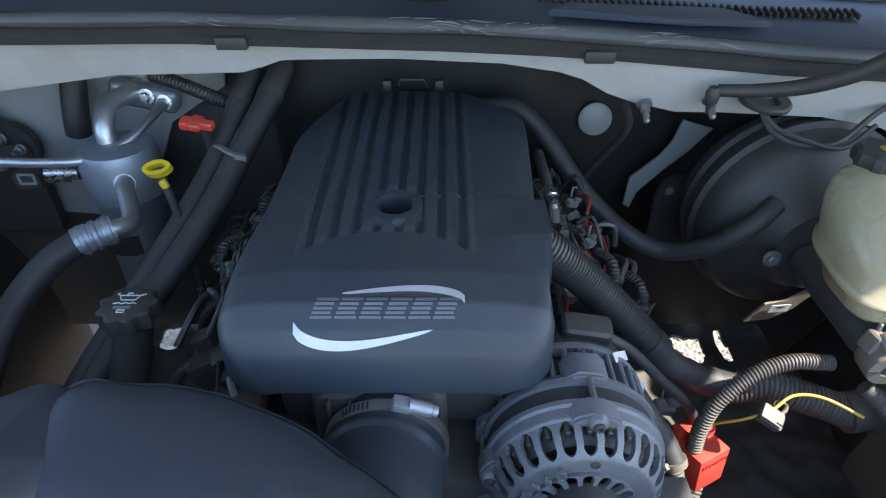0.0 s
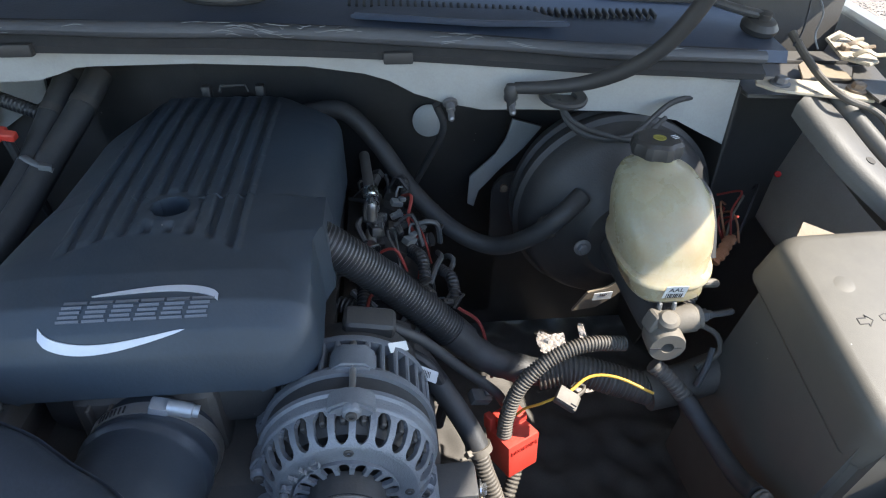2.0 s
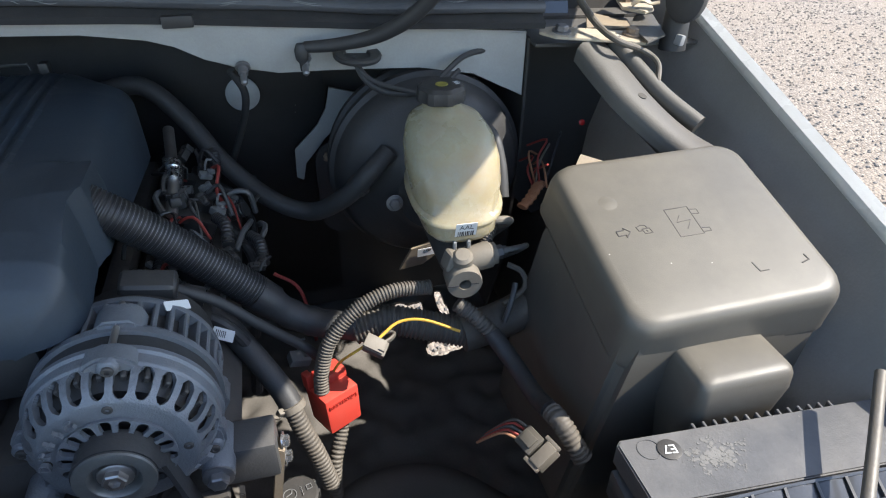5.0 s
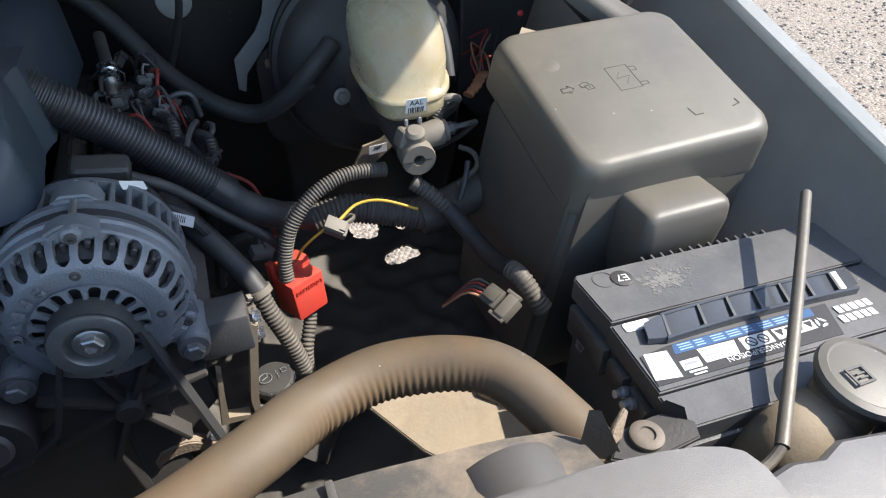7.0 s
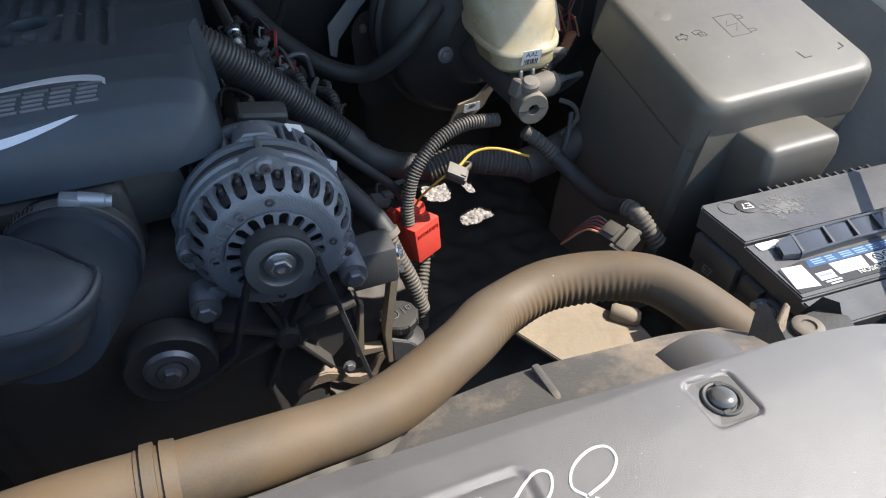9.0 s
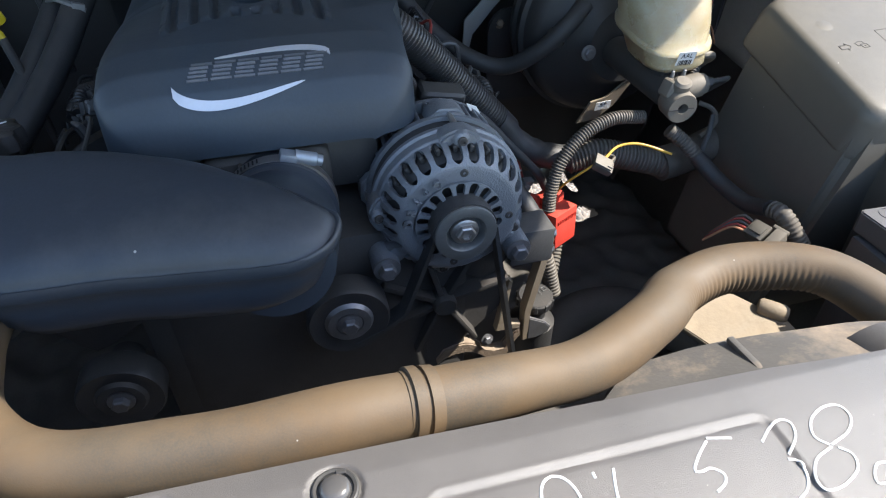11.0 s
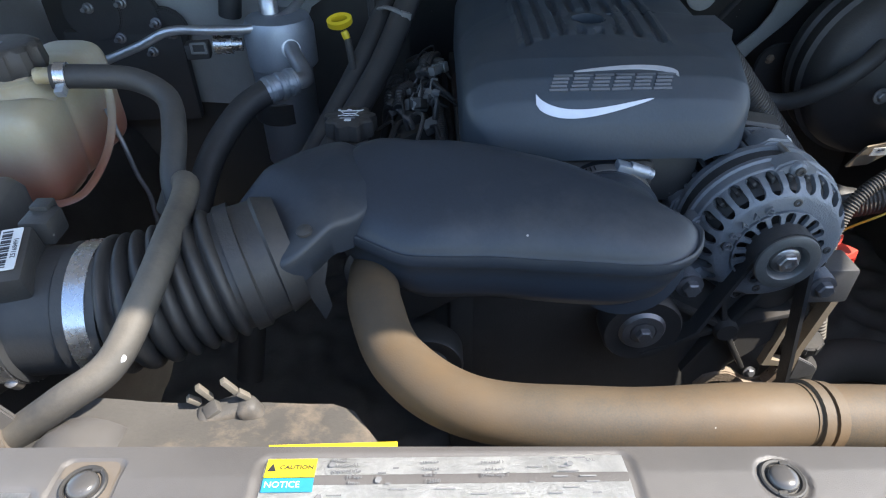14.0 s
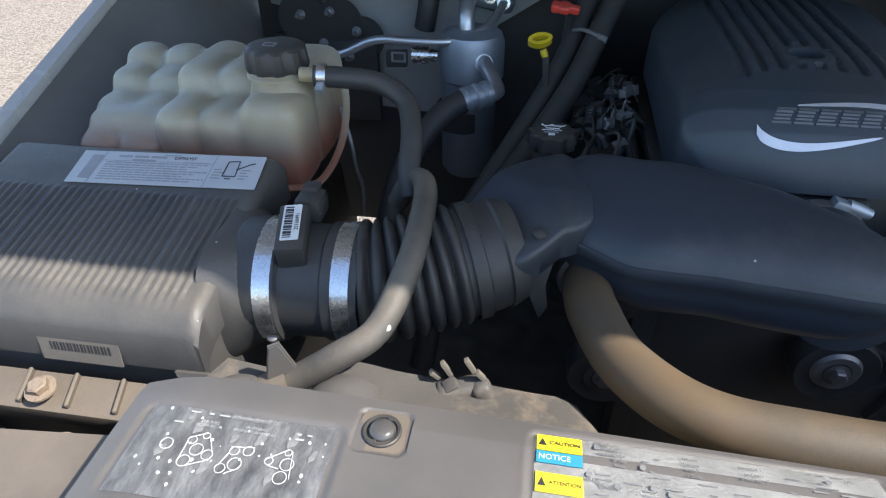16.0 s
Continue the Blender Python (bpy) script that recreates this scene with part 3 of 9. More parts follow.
def cowl_side():
    # Closes the gap through which sun would stripe the firewall.
    t = thing("cowl_side", (0.54, 0.70, 0.9), "dark pressed panel closing the cowl end", "body panel", kind="structure")
    bm = B()
    plate(bm, [(0.612, 1.352), (0.785, 1.372), (0.785, 0.88), (0.70, 0.88), (0.64, 1.02), (0.612, 1.20)], lambda u, v, w: Vector((0.530 + w, u, v)), 0.004, 0.001)
    part("sheet", bm, "under", t)
    bm = B()
    plate(bm, [(0.535, 1.352), (0.75, 1.345), (0.75, 1.10), (0.60, 1.05), (0.535, 1.12)], lambda u, v, w: Vector((u, 0.705 + w, v)), 0.004, 0.001)
    part("back_sheet", bm, "under", t)
    # Added sheet under the hinge plate, there to block the sun.
    bm = B()
    plate(bm, [(0.535, 0.600), (0.760, 0.585), (0.760, 0.760), (0.535, 0.760)], lambda u, v, w: Vector((u, v, 1.344 - 0.03 * (u - 0.53) + w)), 0.004, 0.001)
    part("sun_stop_sheet", bm, "brace", t)


cowl_side()


def firewall():
    t = thing("firewall", (0, 0.79, 0.6), "dark insulated firewall behind the engine", "firewall", kind="structure")
    bm = B()
    box(bm, (0, 0.80, 1.14), (1.5, 0.03, 0.54), 0.003)
    part("sheet", bm, "under", t)
    bm = B()
    rings = []
    for i in range(25):
        x = -0.22 + i * 0.0217
        rings.append([Vector((x, 0.785, 1.37)), Vector((x, 0.765 + 0.006 * math.sin(x * 40), 1.33)), Vector((x, 0.755, 1.26)), Vector((x, 0.76 + 0.008 * math.sin(x * 25), 1.15)), Vector((x, 0.785, 0.9))])
    skin(bm, rings, False)
    bmesh.ops.solidify(bm, geom=bm.faces[:], thickness=0.012)
    part("insulation", bm, "black", t)
    bm = B()
    lathe(bm, [(0.0001, 0.004), (0.018, 0.004), (0.0215, 0.002), (0.0215, 0)], (0.196, 0.748, 1.264), (0, -1, 0.12), 32)
    part("plug", bm, "white", t, "round white plug")
    # painted metal left bare beside the insulation
    bm = B()
    plate(bm, [(0.306, 1.268), (0.346, 1.256), (0.324, 1.226), (0.295, 1.197), (0.279, 1.178), (0.265, 1.162), (0.259, 1.137), (0.250, 1.142), (0.252, 1.184), (0.286, 1.217), (0.299, 1.239)],
          flat((0.0, 0.740, 0.0), (1, 0, 0), (0, 0, 1)), 0.004)
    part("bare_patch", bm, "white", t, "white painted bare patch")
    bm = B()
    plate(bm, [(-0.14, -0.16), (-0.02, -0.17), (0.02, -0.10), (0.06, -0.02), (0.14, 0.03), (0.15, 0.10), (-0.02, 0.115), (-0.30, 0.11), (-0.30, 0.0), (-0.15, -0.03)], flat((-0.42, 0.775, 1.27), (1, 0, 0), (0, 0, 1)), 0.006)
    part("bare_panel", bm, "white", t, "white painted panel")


firewall()


def liners():
    for side in (1, -1):
        t = thing("wheel_liner", (MID + side * 0.6, 0.3, 0.5), "black plastic wheel liner low beside the engine", "wheel liner", kind="structure")
        rings = []
        for i in range(15):
            y = -0.3 + i * 0.08
            rings.append([Vector((MID + side * x, y, z)) for x, z in ((0.70, 1.12), (0.64, 1.05), (0.61, 0.98), (0.60 + 0.01 * math.sin(y * 8), 0.86), (0.60, 0.62))])
        bm = skin(B(), rings, False)
        bmesh.ops.solidify(bm, geom=bm.faces[:], thickness=0.004)
        part("liner", bm, "hazed_underdust", t)
    # splash floor low in the bay, open in places to the gravel
    t = thing("splash_shield", (0, 0.4, 0.85), "grimy black splash shield with openings to the ground", "splash shield", kind="structure")
    holes = ((0.404, 0.738, 0.024, 0.032), (0.466, 0.748, 0.006, 0.034), (0.443, 0.643, 0.028, 0.016), (-0.505, 0.702, 0.022, 0.045), (-0.458, 0.762, 0.016, 0.022))
    bm = B()
    grid = {}
    n = 0.005
    for i in range(-112, 120):
        for j in range(-56, 172):
            x, y = i * n, j * n
            rag = 0.30 * noise.noise((x * 70, y * 70, 3.0)) + 0.18 * noise.noise((x * 190, y * 190, 5.0))
            if any((abs(x + n / 2 - hx) / w) ** 3 + (abs(y + n / 2 - hy) / d) ** 3 < 1 + 2.2 * rag for hx, hy, w, d in holes):
                continue
            q = []
            for a, b in ((i, j), (i + 1, j), (i + 1, j + 1), (i, j + 1)):
                if (a, b) not in grid:
                    grid[a, b] = bm.verts.new((a * n, b * n, 0.86 + 0.012 * noise.noise((a * 0.15, b * 0.15, 0))))
                q.append(grid[a, b])
            bm.faces.new(q)
    rim = [v for v in bm.verts if v.is_boundary]
    for _ in range(3):
        bmesh.ops.smooth_vert(bm, verts=rim, factor=0.5, use_axis_x=True, use_axis_y=True, use_axis_z=True)
    bmesh.ops.solidify(bm, geom=bm.faces[:], thickness=0.004)
    part("sheet", bm, "hazed_underdust", t)


liners()


# ---- front: support cover, shroud, radiator hose ----
def cover_z(x, y):
    return 1.2475 - 0.031 * (x + 0.03) - 0.02 * max(0, -y - 0.02) ** 1.0 - 0.5 * max(0, y - 0.005) ** 1.2 - 0.3 * max(0, x - 0.38) ** 1.5 - 0.8 * max(0, -0.46 - x) ** 1.5


RECESS = ((-0.2795, -0.0995, 0.0190, -0.075), (0.004, 0.178, -0.011, -0.075), (-0.484, -0.3705, 0.0015, -0.057))
RIVETS = ((-0.354, 0.002), (-0.033, 0.001), (0.287, -0.014))


REAR_EDGE = ((-0.494, 0.0160), (-0.476, 0.0215), (-0.450, 0.0252), (-0.350, 0.0252), (-0.200, 0.0230), (0.0, 0.0200), (0.100, 0.0172), (0.200, 0.0142), (0.250, 0.0098), (0.340, 0.0056), (0.362, 0.0038), (0.382, 0.0010), (0.402, -0.0025), (0.416, -0.0070), (0.424, -0.0120), (0.428, -0.0225))


def rear_edge(x):
    for (a, ya), (b, yb) in zip(REAR_EDGE, REAR_EDGE[1:]):
        if x <= b:
            return ya + (yb - ya) * max(0, x - a) / (b - a)
    return REAR_EDGE[-1][1]


def support_cover():
    t = thing("radiator_support_cover", (0, -0.05, 1.20), "dusty grey plastic radiator support cover with recessed labels", "support cover")
    bm = B()
    nx, ny = 760, 200
    x0, x1, y0, y1 = -0.494, 0.428, -0.23, 0.0245
    g = []
    for j in range(ny + 1):
        row = []
        for i in range(nx + 1):
            x = x0 + (x1 - x0) * i / nx
            back = rear_edge(x)
            y = y0 + (y1 - y0) * j / ny
            yy = y if y < -0.04 else -0.04 + (y + 0.04) * (back + 0.04) / (y1 + 0.04)
            z = cover_z(x, yy)
            for a, b, top, low in RECESS:
                ex, ey = abs(x - (a + b) / 2) - (b - a) / 2 + 0.008, abs(yy - (top + low) / 2) - (top - low) / 2 + 0.008
                d = 0.008 - math.hypot(max(ex, 0), max(ey, 0)) - min(max(ex, ey), 0)
                if d > -0.003:
                    z += 0.00018 * max(0, 1 - abs(d + 0.0012) / 0.0014)
                if d > 0:
                    z -= 0.0010 * min(1, d / 0.0032) + 0.0005 * max(0, 1 - abs(d - 0.0030) / 0.0024)
            for rx, ry in RIVETS:
                ex, ey = abs(x - rx) - 0.0152 + 0.0055, abs(yy - ry) - 0.0150 + 0.0055
                d = 0.0055 - math.hypot(max(ex, 0), max(ey, 0)) - min(max(ex, ey), 0)
                if abs(rx) < 0.1:
                    d = 0.0128 - math.hypot(x - rx, yy - ry)
                if d > 0:
                    z -= 0.0016 * min(1, d / 0.0012)
            row.append(bm.verts.new((x, yy, z)))
        g.append(row)
    for j in range(ny):
        for i in range(nx):
            bm.faces.new((g[j][i], g[j][i + 1], g[j + 1][i + 1], g[j + 1][i]))
    edge = [v for v in g[-1]]
    low = [bm.verts.new(v.co + Vector((0, 0.002, -0.014))) for v in edge]
    for a in range(nx):
        bm.faces.new((edge[a], edge[a + 1], low[a + 1], low[a]))
    low = [bm.verts.new(r[-1].co + Vector((0.003, 0, -0.02))) for r in g]
    for a in range(ny):
        bm.faces.new((g[a][-1], g[a + 1][-1], low[a + 1], low[a]))
    low = [bm.verts.new(r[0].co + Vector((-0.003, 0, -0.02))) for r in g]
    for a in range(ny):
        bm.faces.new((g[a][0], g[a + 1][0], low[a + 1], low[a]))
    part("moulding", bm, "panel", t)
    for x, y in RIVETS:
        z = cover_z(x, y) - 0.0018
        bm = B()
        lathe(bm, [(0.0104, 0), (0.0103, 0.0016), (0.0096, 0.0021), (0.0083, 0.0018), (0.0078, 0.0002)], (x, y, z), (0, 0, 1), 36)
        for k in range(2):
            box(bm, (x + 0.0036 * (2 * k - 1), y + 0.0076 * (2 * k - 1), z + 0.0015), (0.0046, 0.0023, 0.0016), 0.0003, None, 1)
        part("pin_collar", bm, "black", t)
        bm = B()
        lathe(bm, [(0.0070, 0.0002), (0.0070, 0.0018), (0.0065, 0.0031), (0.0051, 0.0042), (0.0026, 0.0048), (0.0, 0.0049)], (x, y, z), (0, 0, 1), 32)
        part("push_pin", bm, "gloss", t, "shiny black plastic push pin")
        bm = B()
        plate(bm, rounded(0.0262, 0.0258, 0.005) if abs(x) > 0.1 else rounded(0.0220, 0.0220, 0.0109, 9), lambda u, v, w, x=x, y=y, z=z: Vector((x + u, y + v, z - 0.0008 + w)), 0.0012, 0.0003)
        part("pin_seat", bm, "mud" if x < -0.1 else "brace", t)
    return t


support_cover()


def shroud():
    t = thing("fan_shroud", (0, 0.07, 1.0), "muddy tan-coated radiator fan shroud", "fan shroud")
    bm = B()
    rings = []
    for i in range(61):
        x = -0.47 + i * 0.014
        if x < -0.25:
            depth = 0.098 - 0.02 * max(0, (-0.30 - x)) * 3
        elif x < -0.205:
            depth = 0.098 - (x + 0.25) * 1.5
        elif x < 0.10:
            depth = 0.028
        elif x < 0.16:
            depth = 0.028 + (x - 0.10) * 0.75
        else:
            depth = 0.073 - 0.10 * max(0, x - 0.2)
        hump = 0.016 * math.exp(-((x + 0.41) / 0.035) ** 2) + 0.006 * math.exp(-((x - 0.325) / 0.035) ** 2)
        z = 1.207 + 0.004 * math.sin(x * 31) - 0.004 * (x > 0) + hump
        rings.append([Vector((x, y, zz)) for y, zz in ((-0.03, z + 0.002), (0.012, z + 0.004), (depth * 0.6, z - 0.004), (depth, z - 0.012), (depth + 0.003, z - 0.018),
                                                       (depth + 0.002, z - 0.10), (depth - 0.02, 0.86), (-0.03, 0.86))])
    skin(bm, rings)
    part("moulding", bm, "shroud", t)
    for x in (-0.36, -0.305, 0.228):
        bm = B()
        box(bm, (x, 0.046, 1.2000), (0.005, 0.045, 0.004), 0.0015, (-6, 0, 0), 2)
        part("rib", bm, "shroud", t)
    for x, y, wide in ((-0.397, 0.042, 0.028), (0.322, 0.018, 0.032)):
        bm = B()
        rings = []
        for k in range(13):
            a = math.pi * k / 12
            rings.append([Vector((x - wide * math.cos(a), yy, (1.194 if x < 0 else 1.183) + zz * math.sin(a))) for yy, zz in ((y - 0.03, 0.030), (y + 0.012, 0.034), (y + 0.028, 0.026), (y + 0.030, 0.018), (y - 0.03, 0.018))])
        skin(bm, rings)
        part("bulge", bm, "panel", t)


shroud()


def radiator_hose():
    t = thing("radiator_hose", (0.0, 0.05, 1.0), "dust-coated tan upper radiator hose lying across the bay", "hose")
    pts = [(-0.2385, 0.262, 1.196), (-0.2385, 0.228, 1.205), (-0.2385, 0.195, 1.211), (-0.234, 0.160, 1.214), (-0.216, 0.108, 1.218), (-0.174, 0.068, 1.222), (-0.099, 0.054, 1.224), (-0.006, 0.055, 1.222), (0.076, 0.063, 1.208), (0.134, 0.075, 1.196),
           (0.191, 0.099, 1.197), (0.232, 0.130, 1.185), (0.285, 0.141, 1.185), (0.345, 0.117, 1.188), (0.373, 0.066, 1.180), (0.382, 0.03, 1.172)]
    line = curve(pts, 0.0010)
    n = len(line)
    rings, ref = [], Vector((0, 0, 1))
    for i, p in enumerate(line):
        d = (line[min(i + 1, n - 1)] - line[max(i - 1, 0)]).normalized()
        ref = (ref - d * ref.dot(d)).normalized()
        side = d.cross(ref)
        f = i / (n - 1)
        pleat = min(1.0, max(0.0, 1 - abs(f - 0.80) / 0.11) * 2.2) * math.sin(i * 2 * math.pi / 5.6)
        base = 0.0186 + 0.0004 * math.sin(f * 19) + 0.0003 * math.sin(f * 61 + 1)
        inner = [max(0.0, math.cos(a + 0.55)) ** 2 for a in (2 * math.pi * k / 32 for k in range(32))]
        rings.append([p + (ref * math.sin(a) + side * math.cos(a)) * (base + 0.0006 * pleat * inner[k]) for k, a in enumerate(2 * math.pi * q / 32 for q in range(32))])
    part("rubber", skin(B(), rings), "hose", t)
    bm = B()
    lathe(bm, [(0.0195, 0), (0.0232, 0.001), (0.0240, 0.006), (0.0232, 0.012), (0.0205, 0.013)], (-0.2385, 0.207, 1.2095), (0, 1, -0.2), 36)
    part("neck_clamp", bm, "dark", t, "dark clamp at the water outlet")
    bm = B()
    mid = [Vector((x, 0.0565 + (x - 0.018) * 0.07, 1.2195 - (x - 0.018) * 0.16)) for x in (0.008, 0.0105, 0.0108, 0.0165, 0.0168, 0.0190, 0.0193, 0.026)]
    rr = (0.0186, 0.0186, 0.0206, 0.0206, 0.0186, 0.0186, 0.0202, 0.0196)
    sweep(bm, mid, lambda f: rr[int(round(f * 7))], 28)
    part("joint_ring", bm, "hose", t, "moulded joint ring")


radiator_hose()


# ---- the engine: dark mass below, cover, duct, alternator ----
def engine():
    t = thing("engine_block", (-0.04, 0.5, 0.86), "grimy dark engine block with rocker covers", "engine")
    bm = B()
    box(bm, (-0.04, 0.50, 1.02), (0.24, 0.44, 0.30), 0.02)
    part("block", bm, "dark", t)
    for s in (-1, 1):
        bm = B()
        box(bm, (-0.04 + s * 0.155, 0.50, 1.135), (0.11, 0.44, 0.07), 0.02, (0, s * 32, 0))
        part("rocker_cover", bm, "dark", t)
        bm = B()
        box(bm, (-0.04 + s * 0.115, 0.50, 1.20), (0.02, 0.38, 0.02), 0.004)
        part("fuel_rail", bm, "dark", t)
    bm = B()
    box(bm, (-0.04, 0.50, 1.22), (0.18, 0.36, 0.06), 0.02)
    part("intake_manifold", bm, "black", t)
    bm = B()
    box(bm, (-0.048, 0.328, 1.206), (0.104, 0.040, 0.074), 0.012, None, 3)
    for k in range(5):
        box(bm, (-0.085 + k * 0.016, 0.306, 1.230), (0.003, 0.008, 0.018), 0.001, None, 1)
    part("throttle_body", bm, "dark", t, "grimy cast throttle body")
    bm = B()
    box(bm, (-0.03, 0.305, 1.0), (0.30, 0.04, 0.26), 0.01)
    part("front_cover", bm, "under", t)


engine()

PROFILE = ((0.305, 1.2525), (0.3057, 1.259), (0.3075, 1.2675), (0.311, 1.279), (0.320, 1.296), (0.335, 1.3105), (0.36, 1.3185), (0.44, 1.3265), (0.60, 1.332), (0.675, 1.330), (0.690, 1.324), (0.698, 1.312), (0.700, 1.300))


def top_line(y):
    for (a, za), (b, zb) in zip(PROFILE, PROFILE[1:]):
        if y <= b:
            f = (y - a) / (b - a)
            return za + (zb - za) * f
    return PROFILE[-1][1]


def cover_sides(y):
    """The left and right rims of the cover at a place along it."""
    left = -0.166 + 0.004 * min(1, max(0, (y - 0.36) / 0.2)) + 0.036 * max(0, (y - 0.60) / 0.1) ** 1.6
    right = 0.083 + 0.004 * min(1, max(0, (y - 0.46) / 0.06)) + 0.005 * min(1, max(0, (y - 0.52) / 0.10)) - 0.98 * max(0, y - 0.630)
    if 0.390 < y < 0.4545:
        right += 0.0075 * min(1, (y - 0.390) / 0.016)
    corner = max(0, (0.337 - y) / 0.032)
    bend = 1 - math.sqrt(max(0, 1 - min(1, corner) ** 2))
    return left + 0.038 * bend, right - 0.042 * bend


def cover_height(x, y):
    left, right = cover_sides(y)
    u = (x - left) / (right - left)
    top = top_line(y)
    rim = min(1.2535 + 0.0045 * min(1, max(0, (y - 0.36) / 0.04)), top - 0.003)
    p = 6.0
    k = (max(0, 1 - abs(2 * u - 1) ** p)) ** (1 / p)
    lean = 0.72 + 0.28 * min(1, max(0, u / 0.22)) if u < 0.5 else 1.0
    z = rim + (top - rim) * k * (1 - (1 - lean) * min(1, max(0, (y - 0.38) / 0.10)))
    if x > 0.03 and 0.33 < y < 0.4545:                 # housing over the hose at the right
        b = min(1, (x - 0.03) / 0.03) * min(1, (0.4545 - y) / 0.004)
        lip = 1.3245 - 0.28 * max(0, 0.40 - y)
        if x > right - 0.004:
            lip -= (x - right + 0.004) * 12
        z = z + (max(z, lip) - z) * b * min(1, (y - 0.33) / 0.04)
    if y < 0.69 and -0.112 < x < 0.024:               # moulded ribs
        front = 0.405 - 0.9 * max(0, abs(x + 0.044) - 0.01) ** 2 * 9
        f = min(1, max(0, (y - front + 0.02 * 0) / 0.006))
        s = (x + 0.112) / 0.136 * 8
        w = abs((s % 1) - 0.5) * 2
        z += 0.0042 * f * (min(1, max(0, (w - 0.30) / 0.22)) - 0.6) * min(1, (0.69 - y) / 0.05)
    return z


def engine_cover():
    t = thing("engine_cover", (-0.04, 0.5, 1.25), "dark grey ribbed plastic engine cover with silver swoosh emblem", "engine cover")
    bm = B()
    nx, ny = 170, 210
    ys = [0.305 + 0.395 * (j / ny) ** 1.15 for j in range(ny + 1)]
    hx, hy, hr = -0.040, 0.440, 0.0150
    g = []
    for y in ys:
        left, right = cover_sides(y)
        row = []
        for i in range(nx + 1):
            u = i / nx
            x = left + (right - left) * u
            z = cover_height(x, y)
            dx, dy = x - hx, y - hy
            d = max(math.hypot(dx, dy), 1e-6)
            m = max(abs(dx), abs(dy))
            w = min(1, max(0, (0.034 - m) / 0.012))
            f = m / d * w + 1 - w
            if hr - 0.0017 < m < hr:
                f *= hr * 0.985 / m
            px, py = hx + dx * f, hy + dy * f
            if w > 0:
                rim = cover_height(px, py)
                flat_z = 1.3268 if m < 0.0225 else 1.3268 + (rim - 1.3268) * min(1, (m - 0.0225) / 0.004)
                z = flat_z - (0.034 if m < hr else 0)
            row.append(bm.verts.new((px, py, z)))
        g.append(row)
    for j in range(ny):
        for i in range(nx):
            bm.faces.new((g[j][i], g[j][i + 1], g[j + 1][i + 1], g[j + 1][i]))
    loop = g[0] + [r[-1] for r in g[1:]] + g[-1][-2::-1] + [r[0] for r in g[-2:0:-1]]
    low = [bm.verts.new(v.co + Vector((0, 0, -0.004 - 0.012 * min(1, max(0, (v.co.y - 0.33) / 0.05))))) for v in loop]
    k = len(loop)
    for i in range(k):
        bm.faces.new((loop[i], loop[(i + 1) % k], low[(i + 1) % k], low[i]))
    part("shell", bm, "cover", t, smooth=50)
    bm = B()
    lathe(bm, [(0.007, 0), (0.007, 0.006), (0.005, 0.008)], (-0.040, 0.437, 1.288), (0, 0, 1), 6)
    part("cover_nut", bm, "steel", t)
    for x in (-0.065, -0.004):
        bm = B()
        box(bm, (x, 0.697, 1.328), (0.010, 0.012, 0.016), 0.002)
        part("rear_lug", bm, "black", t)
    bm = B()
    sweep(bm, [Vector((-0.052, 0.702, 1.326)), Vector((-0.050, 0.703, 1.333)), Vector((-0.022, 0.703, 1.333)), Vector((-0.020, 0.702, 1.326))], 0.0018, 8)
    part("rear_loop", bm, "black", t)

    # emblem: laid on the curved front; s runs down the surface from the letters' tops
    run = [(0.42, 0.0)]
    y = 0.42
    while y > 0.3055:
        y2 = y - 0.0005
        run.append((y2, run[-1][1] + math.hypot(0.0005, top_line(y) - top_line(y2))))
        y = y2
    zero = next(s for yy, s in run if yy <= 0.337)

    def on(x, s, lift=0.0012):
        want = s + zero
        yy = run[-1][0]
        for (a, b), (a2, b2) in zip(run, run[1:]):
            if b2 >= want:
                yy = a + (a2 - a) * (want - b) / (b2 - b)
                break
        slope = (top_line(yy + 0.001) - top_line(yy - 0.001)) / 0.002
        nrm = Vector((0, -slope, 1)).normalized()
        return Vector((x, yy, cover_height(x, yy))) + nrm * lift

    def sheet(name, edge_a, edge_b, mat, label=""):
        bm = B()
        a = [bm.verts.new(on(*p)) for p in edge_a]
        b = [bm.verts.new(on(*p)) for p in edge_b]
        c = [bm.verts.new(on(*p, 0.0)) for p in edge_a]
        d = [bm.verts.new(on(*p, 0.0)) for p in edge_b]
        for i in range(len(a) - 1):
            bm.faces.new((a[i], a[i + 1], b[i + 1], b[i]))
            bm.faces.new((a[i], a[i + 1], c[i + 1], c[i]))
            bm.faces.new((b[i], b[i + 1], d[i + 1], d[i]))
        return part(name, bm, mat, t, label)

    def swoosh(x0, x1, s0, s1, bulge, thick, fat):
        a, b = [], []
        for i in range(31):
            f = i / 30
            x = x0 + (x1 - x0) * f
            s = s0 + (s1 - s0) * f + bulge * math.sin(math.pi * f ** fat)
            w = thick * (1 - f) ** 0.55 * (1 if f > 0.02 else 0.9)
            a.append((x, s - w / 2))
            b.append((x, s + w / 2))
        return a, b
    a, b = swoosh(-0.1055, -0.007, 0.0205, 0.0220, 0.0125, 0.0092, 0.62)
    sheet("lower_swoosh", a, b, "silver", "silver crescent")
    a, b = swoosh(0.0155, -0.072, 0.0005, -0.0045, -0.0075, 0.0060, 0.62)
    sheet("upper_swoosh", a, b, "silver", "silver crescent")
